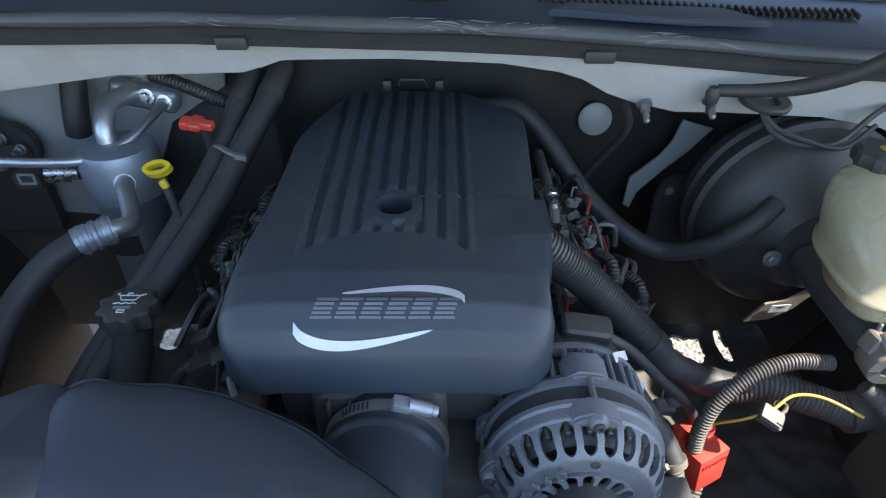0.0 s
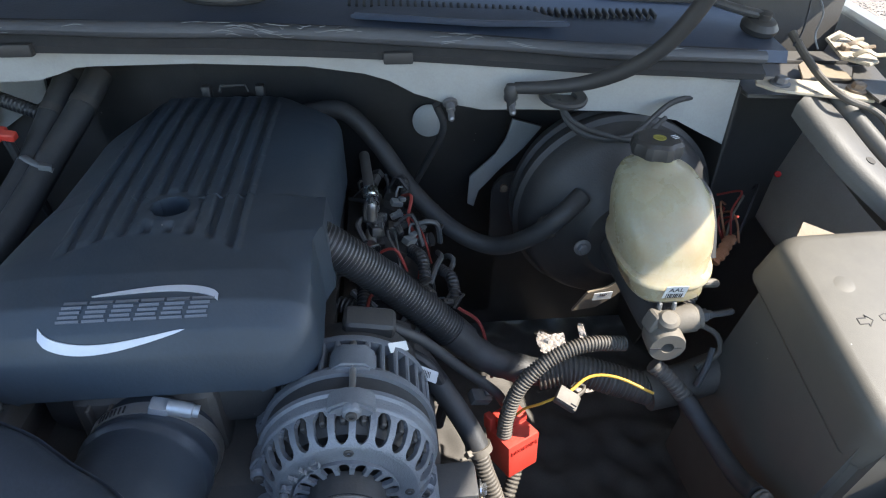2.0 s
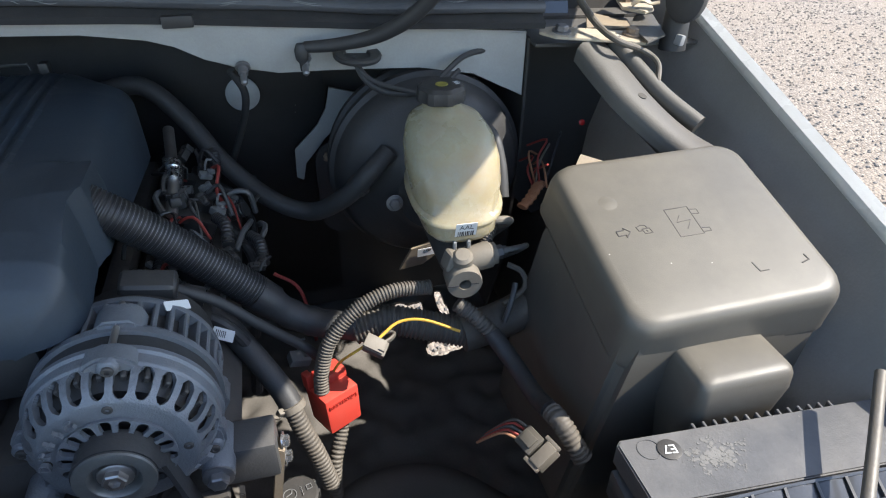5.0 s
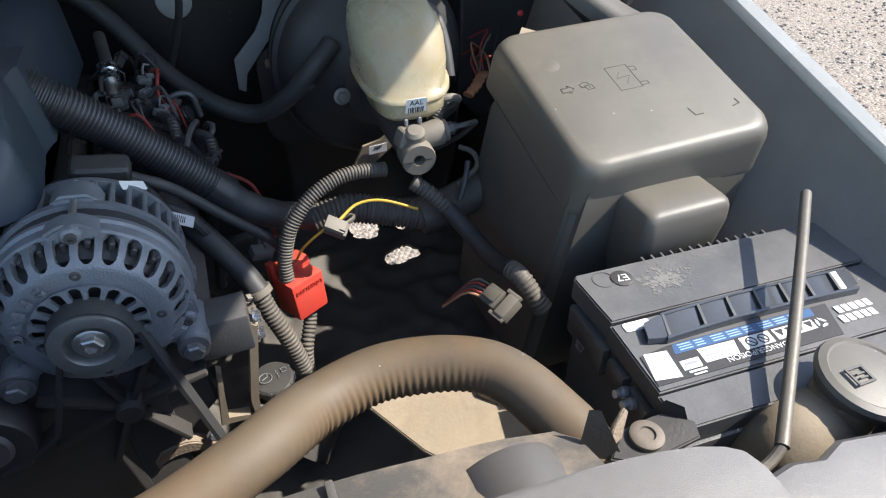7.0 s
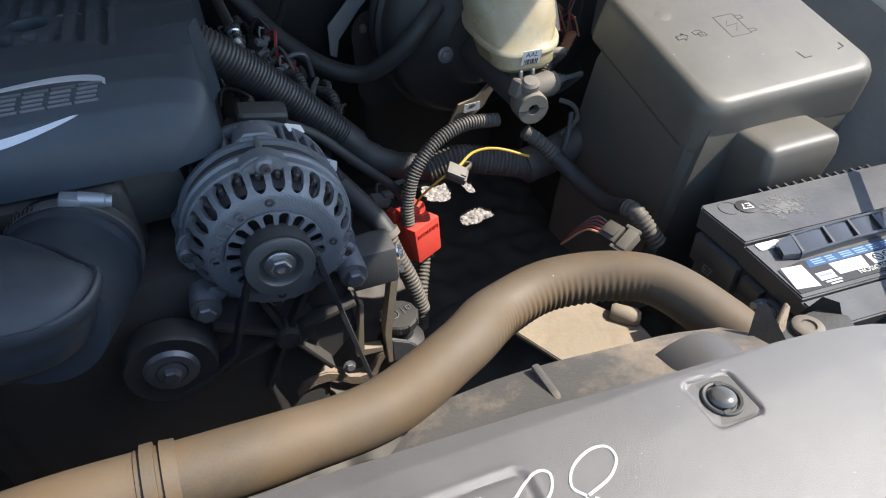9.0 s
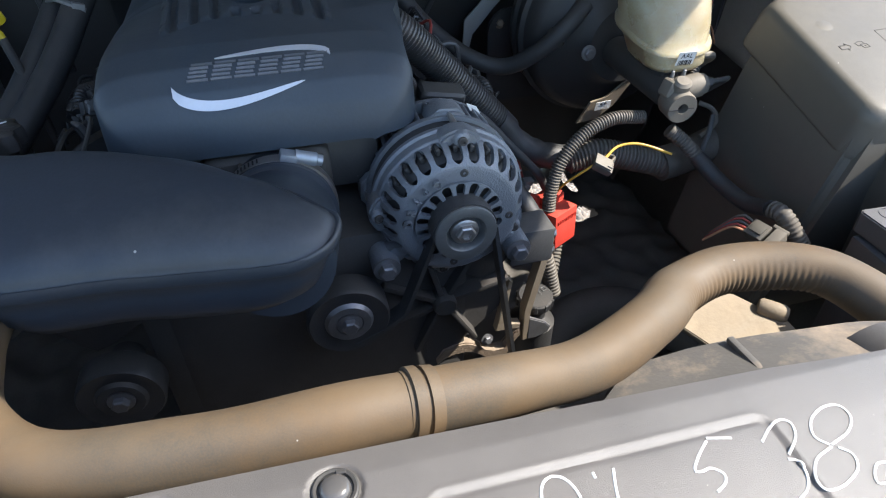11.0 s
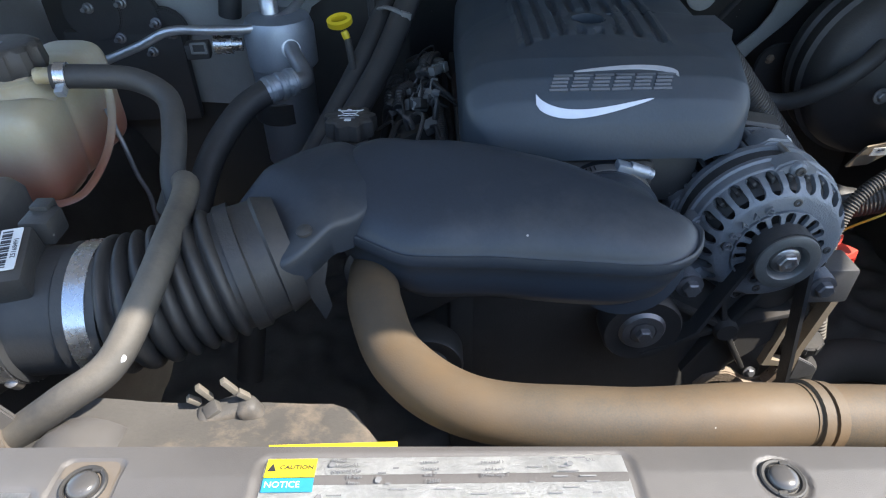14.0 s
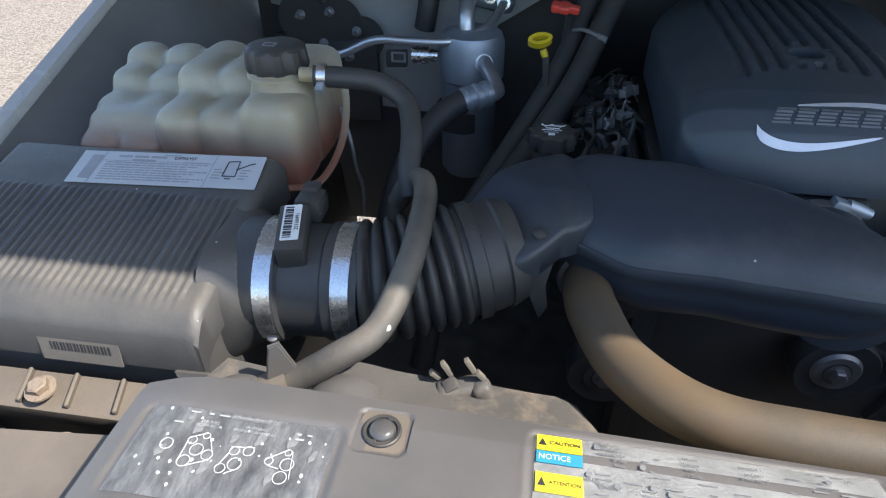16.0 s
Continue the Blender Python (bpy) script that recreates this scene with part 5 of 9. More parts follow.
def battery():
    t = thing("battery", (0.565, 0.12, 0.98), "black car battery with blue and white warning label", "battery")
    ax, ay = Vector((0.9982, -0.060, 0)), Vector((0.060, 0.9982, 0))
    turn = (0, 0, -3.44)

    def top(u, v, w):
        """u along the battery from its outer left edge, v back from the front edge, w over the lid."""
        return Vector((0.4400, 0.0300, 1.178)) + ax * u + ay * v + Vector((0, 0, w))
    bm = B()
    box(bm, top(0.120, 0.076, -0.100), (0.232, 0.146, 0.160), 0.005, turn)
    part("case", bm, "battery", t)
    bm = B()
    plate(bm, [(0.004, 0.1005), (0.236, 0.1000), (0.236, 0.153), (0.233, 0.156), (0.004, 0.156), (0.000, 0.152)], lambda u, v, w: top(u, v, w - 0.020), 0.0205, 0.0012)
    part("rear_lid", bm, "battery", t)
    bm = B()
    plate(bm, [(0.002, 0.0350), (0.236, 0.0345), (0.236, 0.0985), (0.002, 0.0990)], lambda u, v, w: top(u, v, w - 0.020), 0.0188, 0.0012)
    part("middle_lid", bm, "battery", t)
    bm = B()
    plate(bm, [(0.000, 0.009), (0.003, 0.006), (0.232, 0.006), (0.236, 0.009), (0.236, 0.0332), (0.000, 0.0337)], lambda u, v, w: top(u, v, w - 0.020), 0.0180, 0.0012)
    part("front_lid", bm, "battery", t)
    # stepped ends with finger grooves
    for v0, v1, drop in ((0.010, 0.060, 0.020), (0.066, 0.088, 0.016), (0.094, 0.148, 0.028)):
        bm = B()
        box(bm, top(0.002, (v0 + v1) / 2, -0.022 - drop / 2), (0.010, v1 - v0, drop), 0.0025, turn)
        part("end_step", bm, "battery", t)
    for k in range(14):
        bm = B()
        box(bm, top(0.066 + k * 0.0092, 0.1585, -0.005), (0.0026, 0.006, 0.009), 0.0006, turn, 1)
        part("rib", bm, "battery", t)
    # carrying handle folded flat: a glossy strap of thin-walled cells, gently bowed
    def strap(u, v, w):
        return top(0.045 + u + 0.35 * v, 0.0832 + v + 0.002 * (1 - ((u - 0.070) / 0.08) ** 2), w)
    cells = (-0.008, 0.0226, 0.0480, 0.0725, 0.0960, 0.1185, 0.1420)
    n = 24
    for name, v0, v1, w0, w1 in (("handle_front_rail", -0.0125, -0.0100, -0.001, 0.0055), ("handle_rear_rail", 0.0085, 0.0110, -0.001, 0.0055)):
        bm = B()
        rings = [[strap(-0.010 + 0.168 * i / n, v, w) for v, w in ((v0, w0), (v1, w0), (v1, w1 - 0.0006), (v1 - 0.0006, w1), (v0 + 0.0006, w1), (v0, w1 - 0.0006))] for i in range(n + 1)]
        part(name, skin(bm, rings), "window", t, "glossy black rail")
    for u in cells:
        bm = B()
        rings = [[strap(u + q, v, w) for q, w in ((-0.0011, 0.0), (0.0011, 0.0), (0.0011, 0.0052), (-0.0011, 0.0052))] for v in (-0.0105, 0.0, 0.009)]
        part("handle_divider", skin(bm, rings), "battery", t)
    for a, b in zip(cells, cells[1:]):
        bm = B()
        rings = [[strap(a + 0.0012 + (b - a - 0.0024) * i / 6, v, w + 0.0008 * math.sin(math.pi * i / 6)) for v, w in ((-0.0101, 0.0022), (0.0086, 0.0034), (0.0086, 0.0010), (-0.0101, 0.0008))] for i in range(7)]
        part("handle_window", skin(bm, rings), "window", t, "glossy grey panel")
    for u, wide, m in ((-0.017, 0.016, "window"), (0.1455, 0.0055, "paper"), (0.154, 0.011, "window")):
        bm = B()
        rings = [[strap(u + wide * (i / 5 - 0.5), v * (1 - 0.35 * abs(i / 5 - (1 if u < 0 else 0)) * (m == "window")), w) for v, w in ((-0.0125, 0.0), (-0.0115, 0.0045), (0.010, 0.0050), (0.011, 0.0))] for i in range(6)]
        part("handle_end", skin(bm, rings), m, t, "pale handle tab" if m == "paper" else "")
    # label: white blocks, a blue band and small print on black
    g = lambda u, v, w: top(u, v, w - 0.0009)
    lab = part("label_sheet", plate(B(), [(0.004, 0.0395), (0.156, 0.0395), (0.167, 0.0690), (0.030, 0.0690), (0.006, 0.0655)], g, 0.0004), "ink", t, "blue and white warning label")
    lift = lambda k: (lambda u, v, w: g(u, v, w + 0.00045 + 0.0001 * k))
    part("blue_band", plate(B(), [(0.030, 0.0600), (0.150, 0.0610), (0.152, 0.0685), (0.033, 0.0685)], lift(0), 0.0001), "navy", lab)
    part("print_line", bars(B(), lift(2), [(0.036 + 0.0135 * k, 0.036 + 0.0135 * k + 0.0105 - 0.003 * (k % 3 == 1), 0.0668 - 0.0022 * r, 0.0010) for k in range(8) for r in range(3)], 0.0001), "bluetext", lab)
    for q in ([(0.0045, 0.0440), (0.0240, 0.0415), (0.0265, 0.0650), (0.0090, 0.0665)], [(0.028, 0.0455), (0.0425, 0.0455), (0.0440, 0.0535), (0.0290, 0.0535)], [(0.0465, 0.0470), (0.0735, 0.0470), (0.0775, 0.0590), (0.0470, 0.0595)],
              [(0.0800, 0.0480), (0.1050, 0.0485), (0.1060, 0.0590), (0.0810, 0.0590)], [(0.1085, 0.0490), (0.1430, 0.0500), (0.1435, 0.0585), (0.1090, 0.0590)]):
        part("print_block", plate(B(), q, lift(0), 0.0001), "paper", lab)
    part("print_line", bars(B(), lift(2), [(0.049, 0.049 + w, 0.0572 - 0.0025 * r, 0.0009) for r, w in enumerate((0.024, 0.020, 0.023, 0.014))] + [(0.031, 0.041, 0.0500, 0.0022)], 0.0001), "greyink", lab)
    part("print_line", bars(B(), lift(2), [(0.030, 0.044, 0.0432, 0.0016), (0.032, 0.042, 0.0405, 0.0013)], 0.0001), "paper", lab)
    part("warning_words", words("DANGER/POISON", 0.0046, lambda a, b, w: lift(1)(0.0865 - a, 0.0448 - b, w), 0.0002), "paper", lab)
    for k in range(2):
        bm = B()
        c = lift(3)(0.0880 + 0.0100 * k, 0.0535, 0)
        lathe(bm, [(0.0042, 0), (0.0042, 0.0003), (0.0034, 0.0003), (0.0034, 0)], c, (0, 0, 1), 20, False)
        box(bm, c, (0.0010, 0.0068, 0.0003), 0.0001, (0, 0, 40), 1)
        part("sign_ring", bm, "ink", lab)
    for k in range(4):
        part("warning_triangle", plate(B(), [(-0.0036, 0.0030), (0.0036, 0.0030), (0.0, -0.0034)], lambda a, b, w, k=k: lift(2)(a + 0.1135 + 0.0085 * k, b + 0.0545, w), 0.0001), "ink", lab)
    for k in range(3):
        a = 2.0944 * k
        part("recycling_mark", plate(B(), [(0.149 + 0.0042 * math.cos(a + q) * m, 0.0535 + 0.0042 * math.sin(a + q) * m) for q, m in ((0.0, 1.15), (0.9, 1.0), (1.6, 1.15), (1.5, 0.55), (0.9, 0.5), (0.1, 0.55))], lift(1), 0.0002), "paper", lab)
    # the maker's mark is two rows of plain blocks
    part("maker_mark", bars(B(), lift(1), [(0.1690 + 0.0066 * k, 0.1742 + 0.0066 * k, 0.0605, 0.0068) for k in range(5)] + [(0.1650 + 0.0066 * k, 0.1702 + 0.0066 * k, 0.0515, 0.0068) for k in range(5)], 0.0001), "paper", t, "white printed blocks")
    bm = plate(B(), rounded(0.0215, 0.0085, 0.0020), lambda a, b, w: top(0.0205 + a, 0.0930 + b, w - 0.0009), 0.0005)
    part("small_sticker", bm, "paper", t, "small white sticker")
    bm = B()
    lathe(bm, [(0.0090, 0), (0.0090, 0.0008), (0.0082, 0.0011), (0, 0.0011)], top(0.0360, 0.1408, 0.0005), (0, 0, 1), 32)
    dot = part("date_dot", bm, "black", t, "round black date sticker")
    part("date_code", words("E7", 0.0078, lambda a, b, w: top(0.0360 - a, 0.1408 - b + 0.1 * a, w + 0.0017)), "paper", dot)
    bm = B()
    lathe(bm, [(0.0090, 0), (0.0090, 0.0005), (0.0082, 0.0005), (0.0082, 0)], top(0.0215, 0.1440, 0.0005), (0, 0, 1), 32, False)
    part("moulded_ring", bm, "battery", t)
    part("date_code", words("E7", 0.009, flat((0.4415, 0.150, 1.135), (0, -1, 0), (0, 0, 1)), 0.0005), "clip", t)
    rng = random.Random(2)
    bm = B()
    for k in range(260):
        a, q = rng.uniform(0, 6.28), rng.random() ** 0.7
        cu, cv = 0.030 * q * math.cos(a) * (1 + 0.25 * math.sin(3 * a)), 0.016 * q * math.sin(a) * (1 + 0.3 * math.sin(5 * a))
        s = rng.uniform(0.0005, 0.0030) * (1.2 - q)
        plate(bm, [(cu + s * rng.uniform(0.5, 1.4) * math.cos(m), cv + s * rng.uniform(0.5, 1.4) * math.sin(m)) for m in (0, 0.9, 1.8, 2.7, 3.6, 4.5, 5.4)], lambda u, v, w, k=k: top(0.0665 + u, 0.1300 + v, w + 0.0006 + 0.000001 * k), 0.00008)
    part("residue_stain", bm, "stainb", t, "pale dried residue")
    for v in (0.050, 0.060):
        bm = B()
        lathe(bm, [(0.0045, 0), (0.0045, 0.005), (0.0030, 0.006), (0.0030, 0.011), (0, 0.011)], top(-0.002, v, -0.028), (-1, 0, 0.2), 12)
        part("side_terminal", bm, "canister", t, "bright terminal stud")


battery()


def prop_rod():
    t = thing("prop_rod", (0.482, 0.002, 1.18), "grey steel prop rod lying back over the battery", "prop rod")
    part("rod", tube([(0.482, 0.002, 1.183), (0.53, 0.048, 1.195), (0.59, 0.106, 1.209), (0.648, 0.163, 1.222)], 0.0043, 14), "rod", t)
    part("pivot", tube([(0.455, -0.004, 1.176), (0.47, -0.002, 1.178), (0.482, 0.002, 1.183)], 0.0034, 10), "rod", t)
    w = thing("washer_filler", (0.56, 0.02, 1.05), "grey washer fluid filler cap on a tan neck", "washer filler")
    part("tank_shoulder", tube([(0.495, 0.018, 1.10), (0.505, 0.016, 1.150), (0.535, 0.018, 1.158), (0.57, 0.02, 1.12)], 0.024, 20), "tan", w)
    part("neck", tube([(0.56, 0.025, 1.06), (0.555, 0.02, 1.13), (0.553, 0.018, 1.185)], 0.022, 24), "tan", w)
    bm = B()
    lathe(bm, [(0.028, -0.004), (0.0285, 0.001), (0.0310, 0.002), (0.0318, 0.0045), (0.0305, 0.008), (0.026, 0.0095), (0.0245, 0.0085), (0.012, 0.0105), (0, 0.0105)], (0.560, 0.017, 1.1895), (0.05, -0.1, 1), 36)
    cap = part("cap", bm, "fuse", w)
    bm = bars(B(), flat((0.552, 0.016, 1.2010), (1, 0, -0.05), (0, 1, 0.1)), [(-0.009, 0.005, 0.006, 0.0016), (-0.009, -0.0074, 0.0, 0.0105), (0.0034, 0.005, 0.0, 0.0105), (-0.009, 0.005, -0.005, 0.0016), (-0.004, 0.0025, 0.0015, 0.0012), (-0.004, 0.0025, -0.0015, 0.0012)], 0.001)
    part("cap_symbol", bm, "black", cap)
    h = thing("hold_down_bracket", (0.39, 0.03, 1.15), "bent black steel bracket with a rusty tab at the hose end", "bracket")
    bm = plate(B(), [(0.378, 0.026), (0.394, 0.016), (0.432, 0.018), (0.436, 0.028), (0.426, 0.041), (0.394, 0.040)], lambda u, v, w: Vector((u, v, 1.191 + 0.06 * (u - 0.38) + w)), 0.004, 0.001)
    part("base_plate", bm, "black", h)
    for name, quad in (("left_wing", ((0.362, 0.036, 1.184), (0.386, 0.024, 1.192), (0.3815, 0.046, 1.212), (0.3755, 0.049, 1.212))), ("right_wing", ((0.412, 0.046, 1.188), (0.434, 0.026, 1.190), (0.431, 0.034, 1.206), (0.423, 0.041, 1.208)))):
        bm = B()
        bm.faces.new([bm.verts.new(q) for q in quad])
        bmesh.ops.solidify(bm, geom=bm.faces[:], thickness=0.003)
        part(name, bm, "black", h)
    bm = plate(B(), [(-0.005, 0), (0.003, 0), (0.005, 0.005), (0.014, 0.011), (0.012, 0.015), (0.001, 0.010), (-0.005, 0.006)], flat((0.388, 0.036, 1.194), (0.9, 0.3, 0.1), (0.1, 0.5, 0.8)), 0.003, 0.0008)
    part("tab", bm, "rust", h, "rusty steel tab")
    bm = B()
    lathe(bm, [(0.0100, 0), (0.0100, 0.0025), (0.0085, 0.0035), (0.0050, 0.0035), (0.0045, 0.0022), (0, 0.0022)], (0.404, 0.030, 1.1965), (0, 0, 1), 28)
    part("mount_pad", bm, "mud", h)


prop_rod()


def side_panels():
    t = thing("headlamp_panel", (0.6, -0.1, 1.1), "dusty grey plastic panel above the headlamp", "trim panel")
    rings = []
    for i in range(21):
        x = 0.40 + i * 0.019
        z = 1.212 - 0.10 * max(0, x - 0.46)
        e = -0.017 + 0.003 * math.sin(x * 55) - 0.006 * (i % 9 == 4)
        rings.append([Vector((x, y, zz)) for y, zz in ((-0.25, z - 0.04), (-0.12, z - 0.004), (-0.04, z), (e - 0.003, z - 0.001), (e, z - 0.004), (e + 0.002, z - 0.02), (e - 0.006, 1.05), (-0.25, 1.05))])
    part("moulding", skin(B(), rings), "panel", t)
    t = thing("headlamp_panel", (-0.64, -0.08, 1.1), "dusty dark plastic panel beside the air filter box", "trim panel")
    rings = []
    for i in range(21):
        x = -0.80 + i * 0.0165
        z = 1.222 + 0.02 * math.sin((x + 0.5) * 6)
        rings.append([Vector((x, y, zz)) for y, zz in ((-0.25, z - 0.05), (-0.10, z - 0.008), (-0.02, z), (0.004, z - 0.002), (0.010, z - 0.014), (0.010, 1.05), (-0.25, 1.05))])
    part("moulding", skin(B(), rings), "mud", t)
    t = thing("filter_tray", (-0.62, 0.05, 1.1), "dusty ribbed plastic tray under the air filter box", "tray")
    bm = B()
    box(bm, (-0.625, 0.053, 1.180), (0.27, 0.030, 0.02), 0.003, (14, 0, 0))
    part("ledge", bm, "mud", t)
    for k in range(6):
        bm = B()
        box(bm, (-0.70 + k * 0.036, 0.052, 1.190), (0.003, 0.026, 0.010), 0.001, (14, 0, 12), 1)
        part("rib", bm, "mud", t)
    for x, y in ((-0.610, 0.046), (-0.565, 0.004)):
        bolt("bolt", (x, y, 1.196), (0, -0.2, 1), 0.007, t, "rust")


side_panels()


def brakes():
    t = thing("brake_booster", (0.39, 0.62, 1.05), "round black brake booster on the firewall", "brake booster")
    c = Vector((0.408, 0.0, 1.203))
    bm = B()
    lathe(bm, [(0.100, 0.14), (0.112, 0.128), (0.119, 0.112), (0.119, 0.104), (0.1145, 0.100), (0.1145, 0.086), (0.121, 0.082), (0.121, 0.074), (0.1155, 0.070), (0.112, 0.055), (0.102, 0.042), (0.085, 0.036), (0.080, 0.028), (0.062, 0.022), (0.050, 0.006), (0.0, 0.004)],
          (c.x, 0.535, c.z), (0, 1, 0), 64)
    part("drum", bm, "black", t, smooth=40)
    bm = plate(B(), rounded(0.12, 0.14, 0.03), flat((0.336, 0.70, 1.140), (1, 0, 0), (0, 0, 1)), 0.006)
    part("mounting_plate", bm, "black", t)
    for x, y, z in ((0.352, 0.534, 1.200), (0.425, 0.534, 1.200)):
        bolt("bolt", (x, y, z), (0, -1, 0.1), 0.0065, t, "pulley")
    bolt("bolt", (0.292, 0.696, 1.190), (0, -1, 0.1), 0.0055, t, "rust")
    bm = plate(B(), rounded(0.024, 0.013, 0.001), flat((0.392, 0.546, 1.118), (1, 0.1, 0), (0, -0.2, 1)), 0.0006)
    lab = part("sticker", bm, "paper", t, "white code sticker")
    part("sticker_words", words("AED", 0.004, flat((0.392, 0.5448, 1.1205), (1, 0.1, 0), (0, -0.2, 1)), 0.0003), "ink", lab)
    bm = plate(B(), [(-0.034, -0.024), (-0.004, -0.022), (0.018, -0.004), (0.036, 0.030), (0.028, 0.034), (0.004, 0.013), (-0.020, 0.008)], flat((0.392, 0.5505, 1.118), (1, 0.1, 0), (0, -0.2, 1)), 0.003)
    part("bracket", bm, "tan", t, "tan steel bracket")

    m = thing("master_cylinder", (0.39, 0.46, 1.17), "cast brake master cylinder below its fluid reservoir", "master cylinder")
    # Cylinder body in a dark tone for shade; boss and plug stay beige.
    bm = B()
    lathe(bm, [(0.017, 0), (0.019, 0.01), (0.019, 0.13)], (0.392, 0.405, 1.198), (0, 1, 0), 28)
    box(bm, (0.395, 0.452, 1.213), (0.03, 0.07, 0.025), 0.005)
    part("casting", bm, "dark", m, "casting darkened for shade")
    bm = B()
    lathe(bm, [(0.0125, 0), (0.0135, 0.003), (0.0135, 0.026), (0.0115, 0.028), (0.0115, 0.032)], (0.396, 0.402, 1.203), (1, 0.05, 0.1), 24)
    lathe(bm, [(0.0085, 0), (0.010, 0.002), (0.010, 0.013), (0.007, 0.016), (0, 0.0165)], (0.391, 0.393, 1.206), (-0.1, -0.35, 1), 20)
    box(bm, (0.383, 0.398, 1.208), (0.018, 0.018, 0.020), 0.005, (0, 20, 10), 3)
    part("outlet_boss", bm, "beige", m, "dusty beige outlet boss")
    bm = B()
    lathe(bm, [(0.0038, 0), (0.0038, 0.0012), (0, 0.0014)], (0.3905, 0.3865, 1.2150), (-0.1, -0.75, 0.6), 14)
    part("screw", bm, "dark", m)
    bm = B()
    lathe(bm, [(0.0068, 0), (0.0068, 0.007), (0.0050, 0.008), (0.0045, 0.012)], (0.428, 0.4035, 1.2062), (1, 0.05, 0.1), 6)
    part("line_nut", bm, "gloomy", m)
    bm = B()
    lathe(bm, [(0.006, 0.012), (0.006, 0.0), (0.0165, 0.0), (0.0175, 0.003), (0.0175, 0.022), (0.014, 0.03)], (0.390, 0.378, 1.192), (0.05, 0.95, 0.05), 36)
    plug = part("end_plug", bm, "beige", m, "dusty round end plug with a slit")
    for k in (-1, 1):
        bm = B()
        box(bm, (0.390 + 0.0118 * k, 0.3778, 1.1920), (0.0112, 0.0010, 0.0010), 0.0, (0, 4, 0))
        part("slit", bm, "ink", plug)
    bm = B()
    lathe(bm, [(0.0, 0.0), (0.0062, 0.0)], (0.390, 0.3885, 1.192), (0.05, 0.95, 0.05), 24)
    part("bore", bm, "dark", m)
    for pts in (((0.438, 0.404, 1.207), (0.455, 0.404, 1.208), (0.464, 0.412, 1.203), (0.458, 0.440, 1.175), (0.44, 0.48, 1.14)), ((0.430, 0.440, 1.218), (0.452, 0.440, 1.216), (0.458, 0.452, 1.205), (0.445, 0.48, 1.17)), ((0.452, 0.402, 1.165), (0.445, 0.392, 1.150), (0.436, 0.385, 1.130))):
        part("brake_line", tube(pts, 0.0030, 8), "gloomy", m)
    part("pale_hose", tube([(0.425, 0.428, 1.228), (0.442, 0.424, 1.230), (0.452, 0.432, 1.222), (0.446, 0.452, 1.205), (0.430, 0.462, 1.190)], 0.0042, 10), "beige", m, "olive beige hose")
    part("short_loom", ribbed([(0.417, 0.414, 1.204), (0.428, 0.424, 1.216), (0.438, 0.440, 1.224), (0.440, 0.46, 1.225)], 0.0060, 0.0030, 0.0010, 12), "dusty_loom", m)
    for x in (0.386, 0.400):
        bm = B()
        box(bm, (x, 0.404, 1.2185), (0.0035, 0.004, 0.014), 0.0008, None, 1)
        part("reservoir_leg", bm, "clip", m, "pale plastic leg")

    r = thing("brake_fluid_reservoir", (0.396, 0.46, 1.215), "yellowed translucent brake fluid reservoir with black cap", "fluid reservoir")

    def ring(x, y, z, w, d, e=0.45, tilt=0.0):
        return [Vector((x + w / 2 * math.copysign(abs(math.cos(a)) ** (e * 1.4), math.cos(a)), y + d / 2 * math.copysign(abs(math.sin(a)) ** (e * 1.4), math.sin(a)),
                        z + tilt * math.sin(a) * d / 2)) for a in (2 * math.pi * k / 40 for k in range(40))]
    rings = [ring(0.398, 0.440, 1.222, 0.060, 0.066), ring(0.398, 0.443, 1.228, 0.072, 0.080), ring(0.398, 0.455, 1.246, 0.080, 0.100, 0.5, 0.15), ring(0.3985, 0.459, 1.2495, 0.092, 0.112, 0.5, 0.18), ring(0.3985, 0.460, 1.2535, 0.092, 0.112, 0.5, 0.18),
             ring(0.399, 0.462, 1.256, 0.087, 0.107, 0.55, 0.2), ring(0.400, 0.467, 1.272, 0.092, 0.110, 0.58, 0.2), ring(0.400, 0.473, 1.290, 0.092, 0.106, 0.58, 0.2), ring(0.400, 0.479, 1.304, 0.086, 0.098, 0.6, 0.16), ring(0.399, 0.487, 1.314, 0.074, 0.080, 0.62, 0.1), ring(0.398, 0.496, 1.320, 0.054, 0.056, 0.68, 0.05), ring(0.398, 0.502, 1.323, 0.040, 0.040, 0.7), ring(0.398, 0.504, 1.328, 0.036, 0.036, 0.7)]
    part("vessel", skin(B(), rings), "tank", r, smooth=60)
    bm = B()
    n = 48
    prof = [(0.0, 0.013), (0.019, 0.013), (0.0225, 0.010), (0.0238, 0.003), (0.0225, -0.002)]
    rgs = []
    for rr, h in prof:
        rgs.append([Vector((0.398, 0.505, 1.332)) + Vector((math.cos(2 * math.pi * k / n) * (rr + (0.0018 if rr > 0.015 and k % 6 < 3 else 0)), math.sin(2 * math.pi * k / n) * (rr + (0.0018 if rr > 0.015 and k % 6 < 3 else 0)), h)) for k in range(n)])
    cap = part("cap", skin(B(), [[p + Vector((1e-5 * math.cos(k), 1e-5 * math.sin(k), 0)) for k, p in enumerate(q)] for q in rgs]), "black", r, "black lobed cap")
    bm = B()
    lathe(bm, [(0.0062, 0), (0.0062, 0.0006), (0.0035, 0.0006), (0.0035, 0.0003), (0.0034, 0.0003)], (0.398, 0.503, 1.3453), (0, 0, 1), 24)
    part("cap_symbol", bm, "oldyellow", cap, "faded yellow ring symbol")
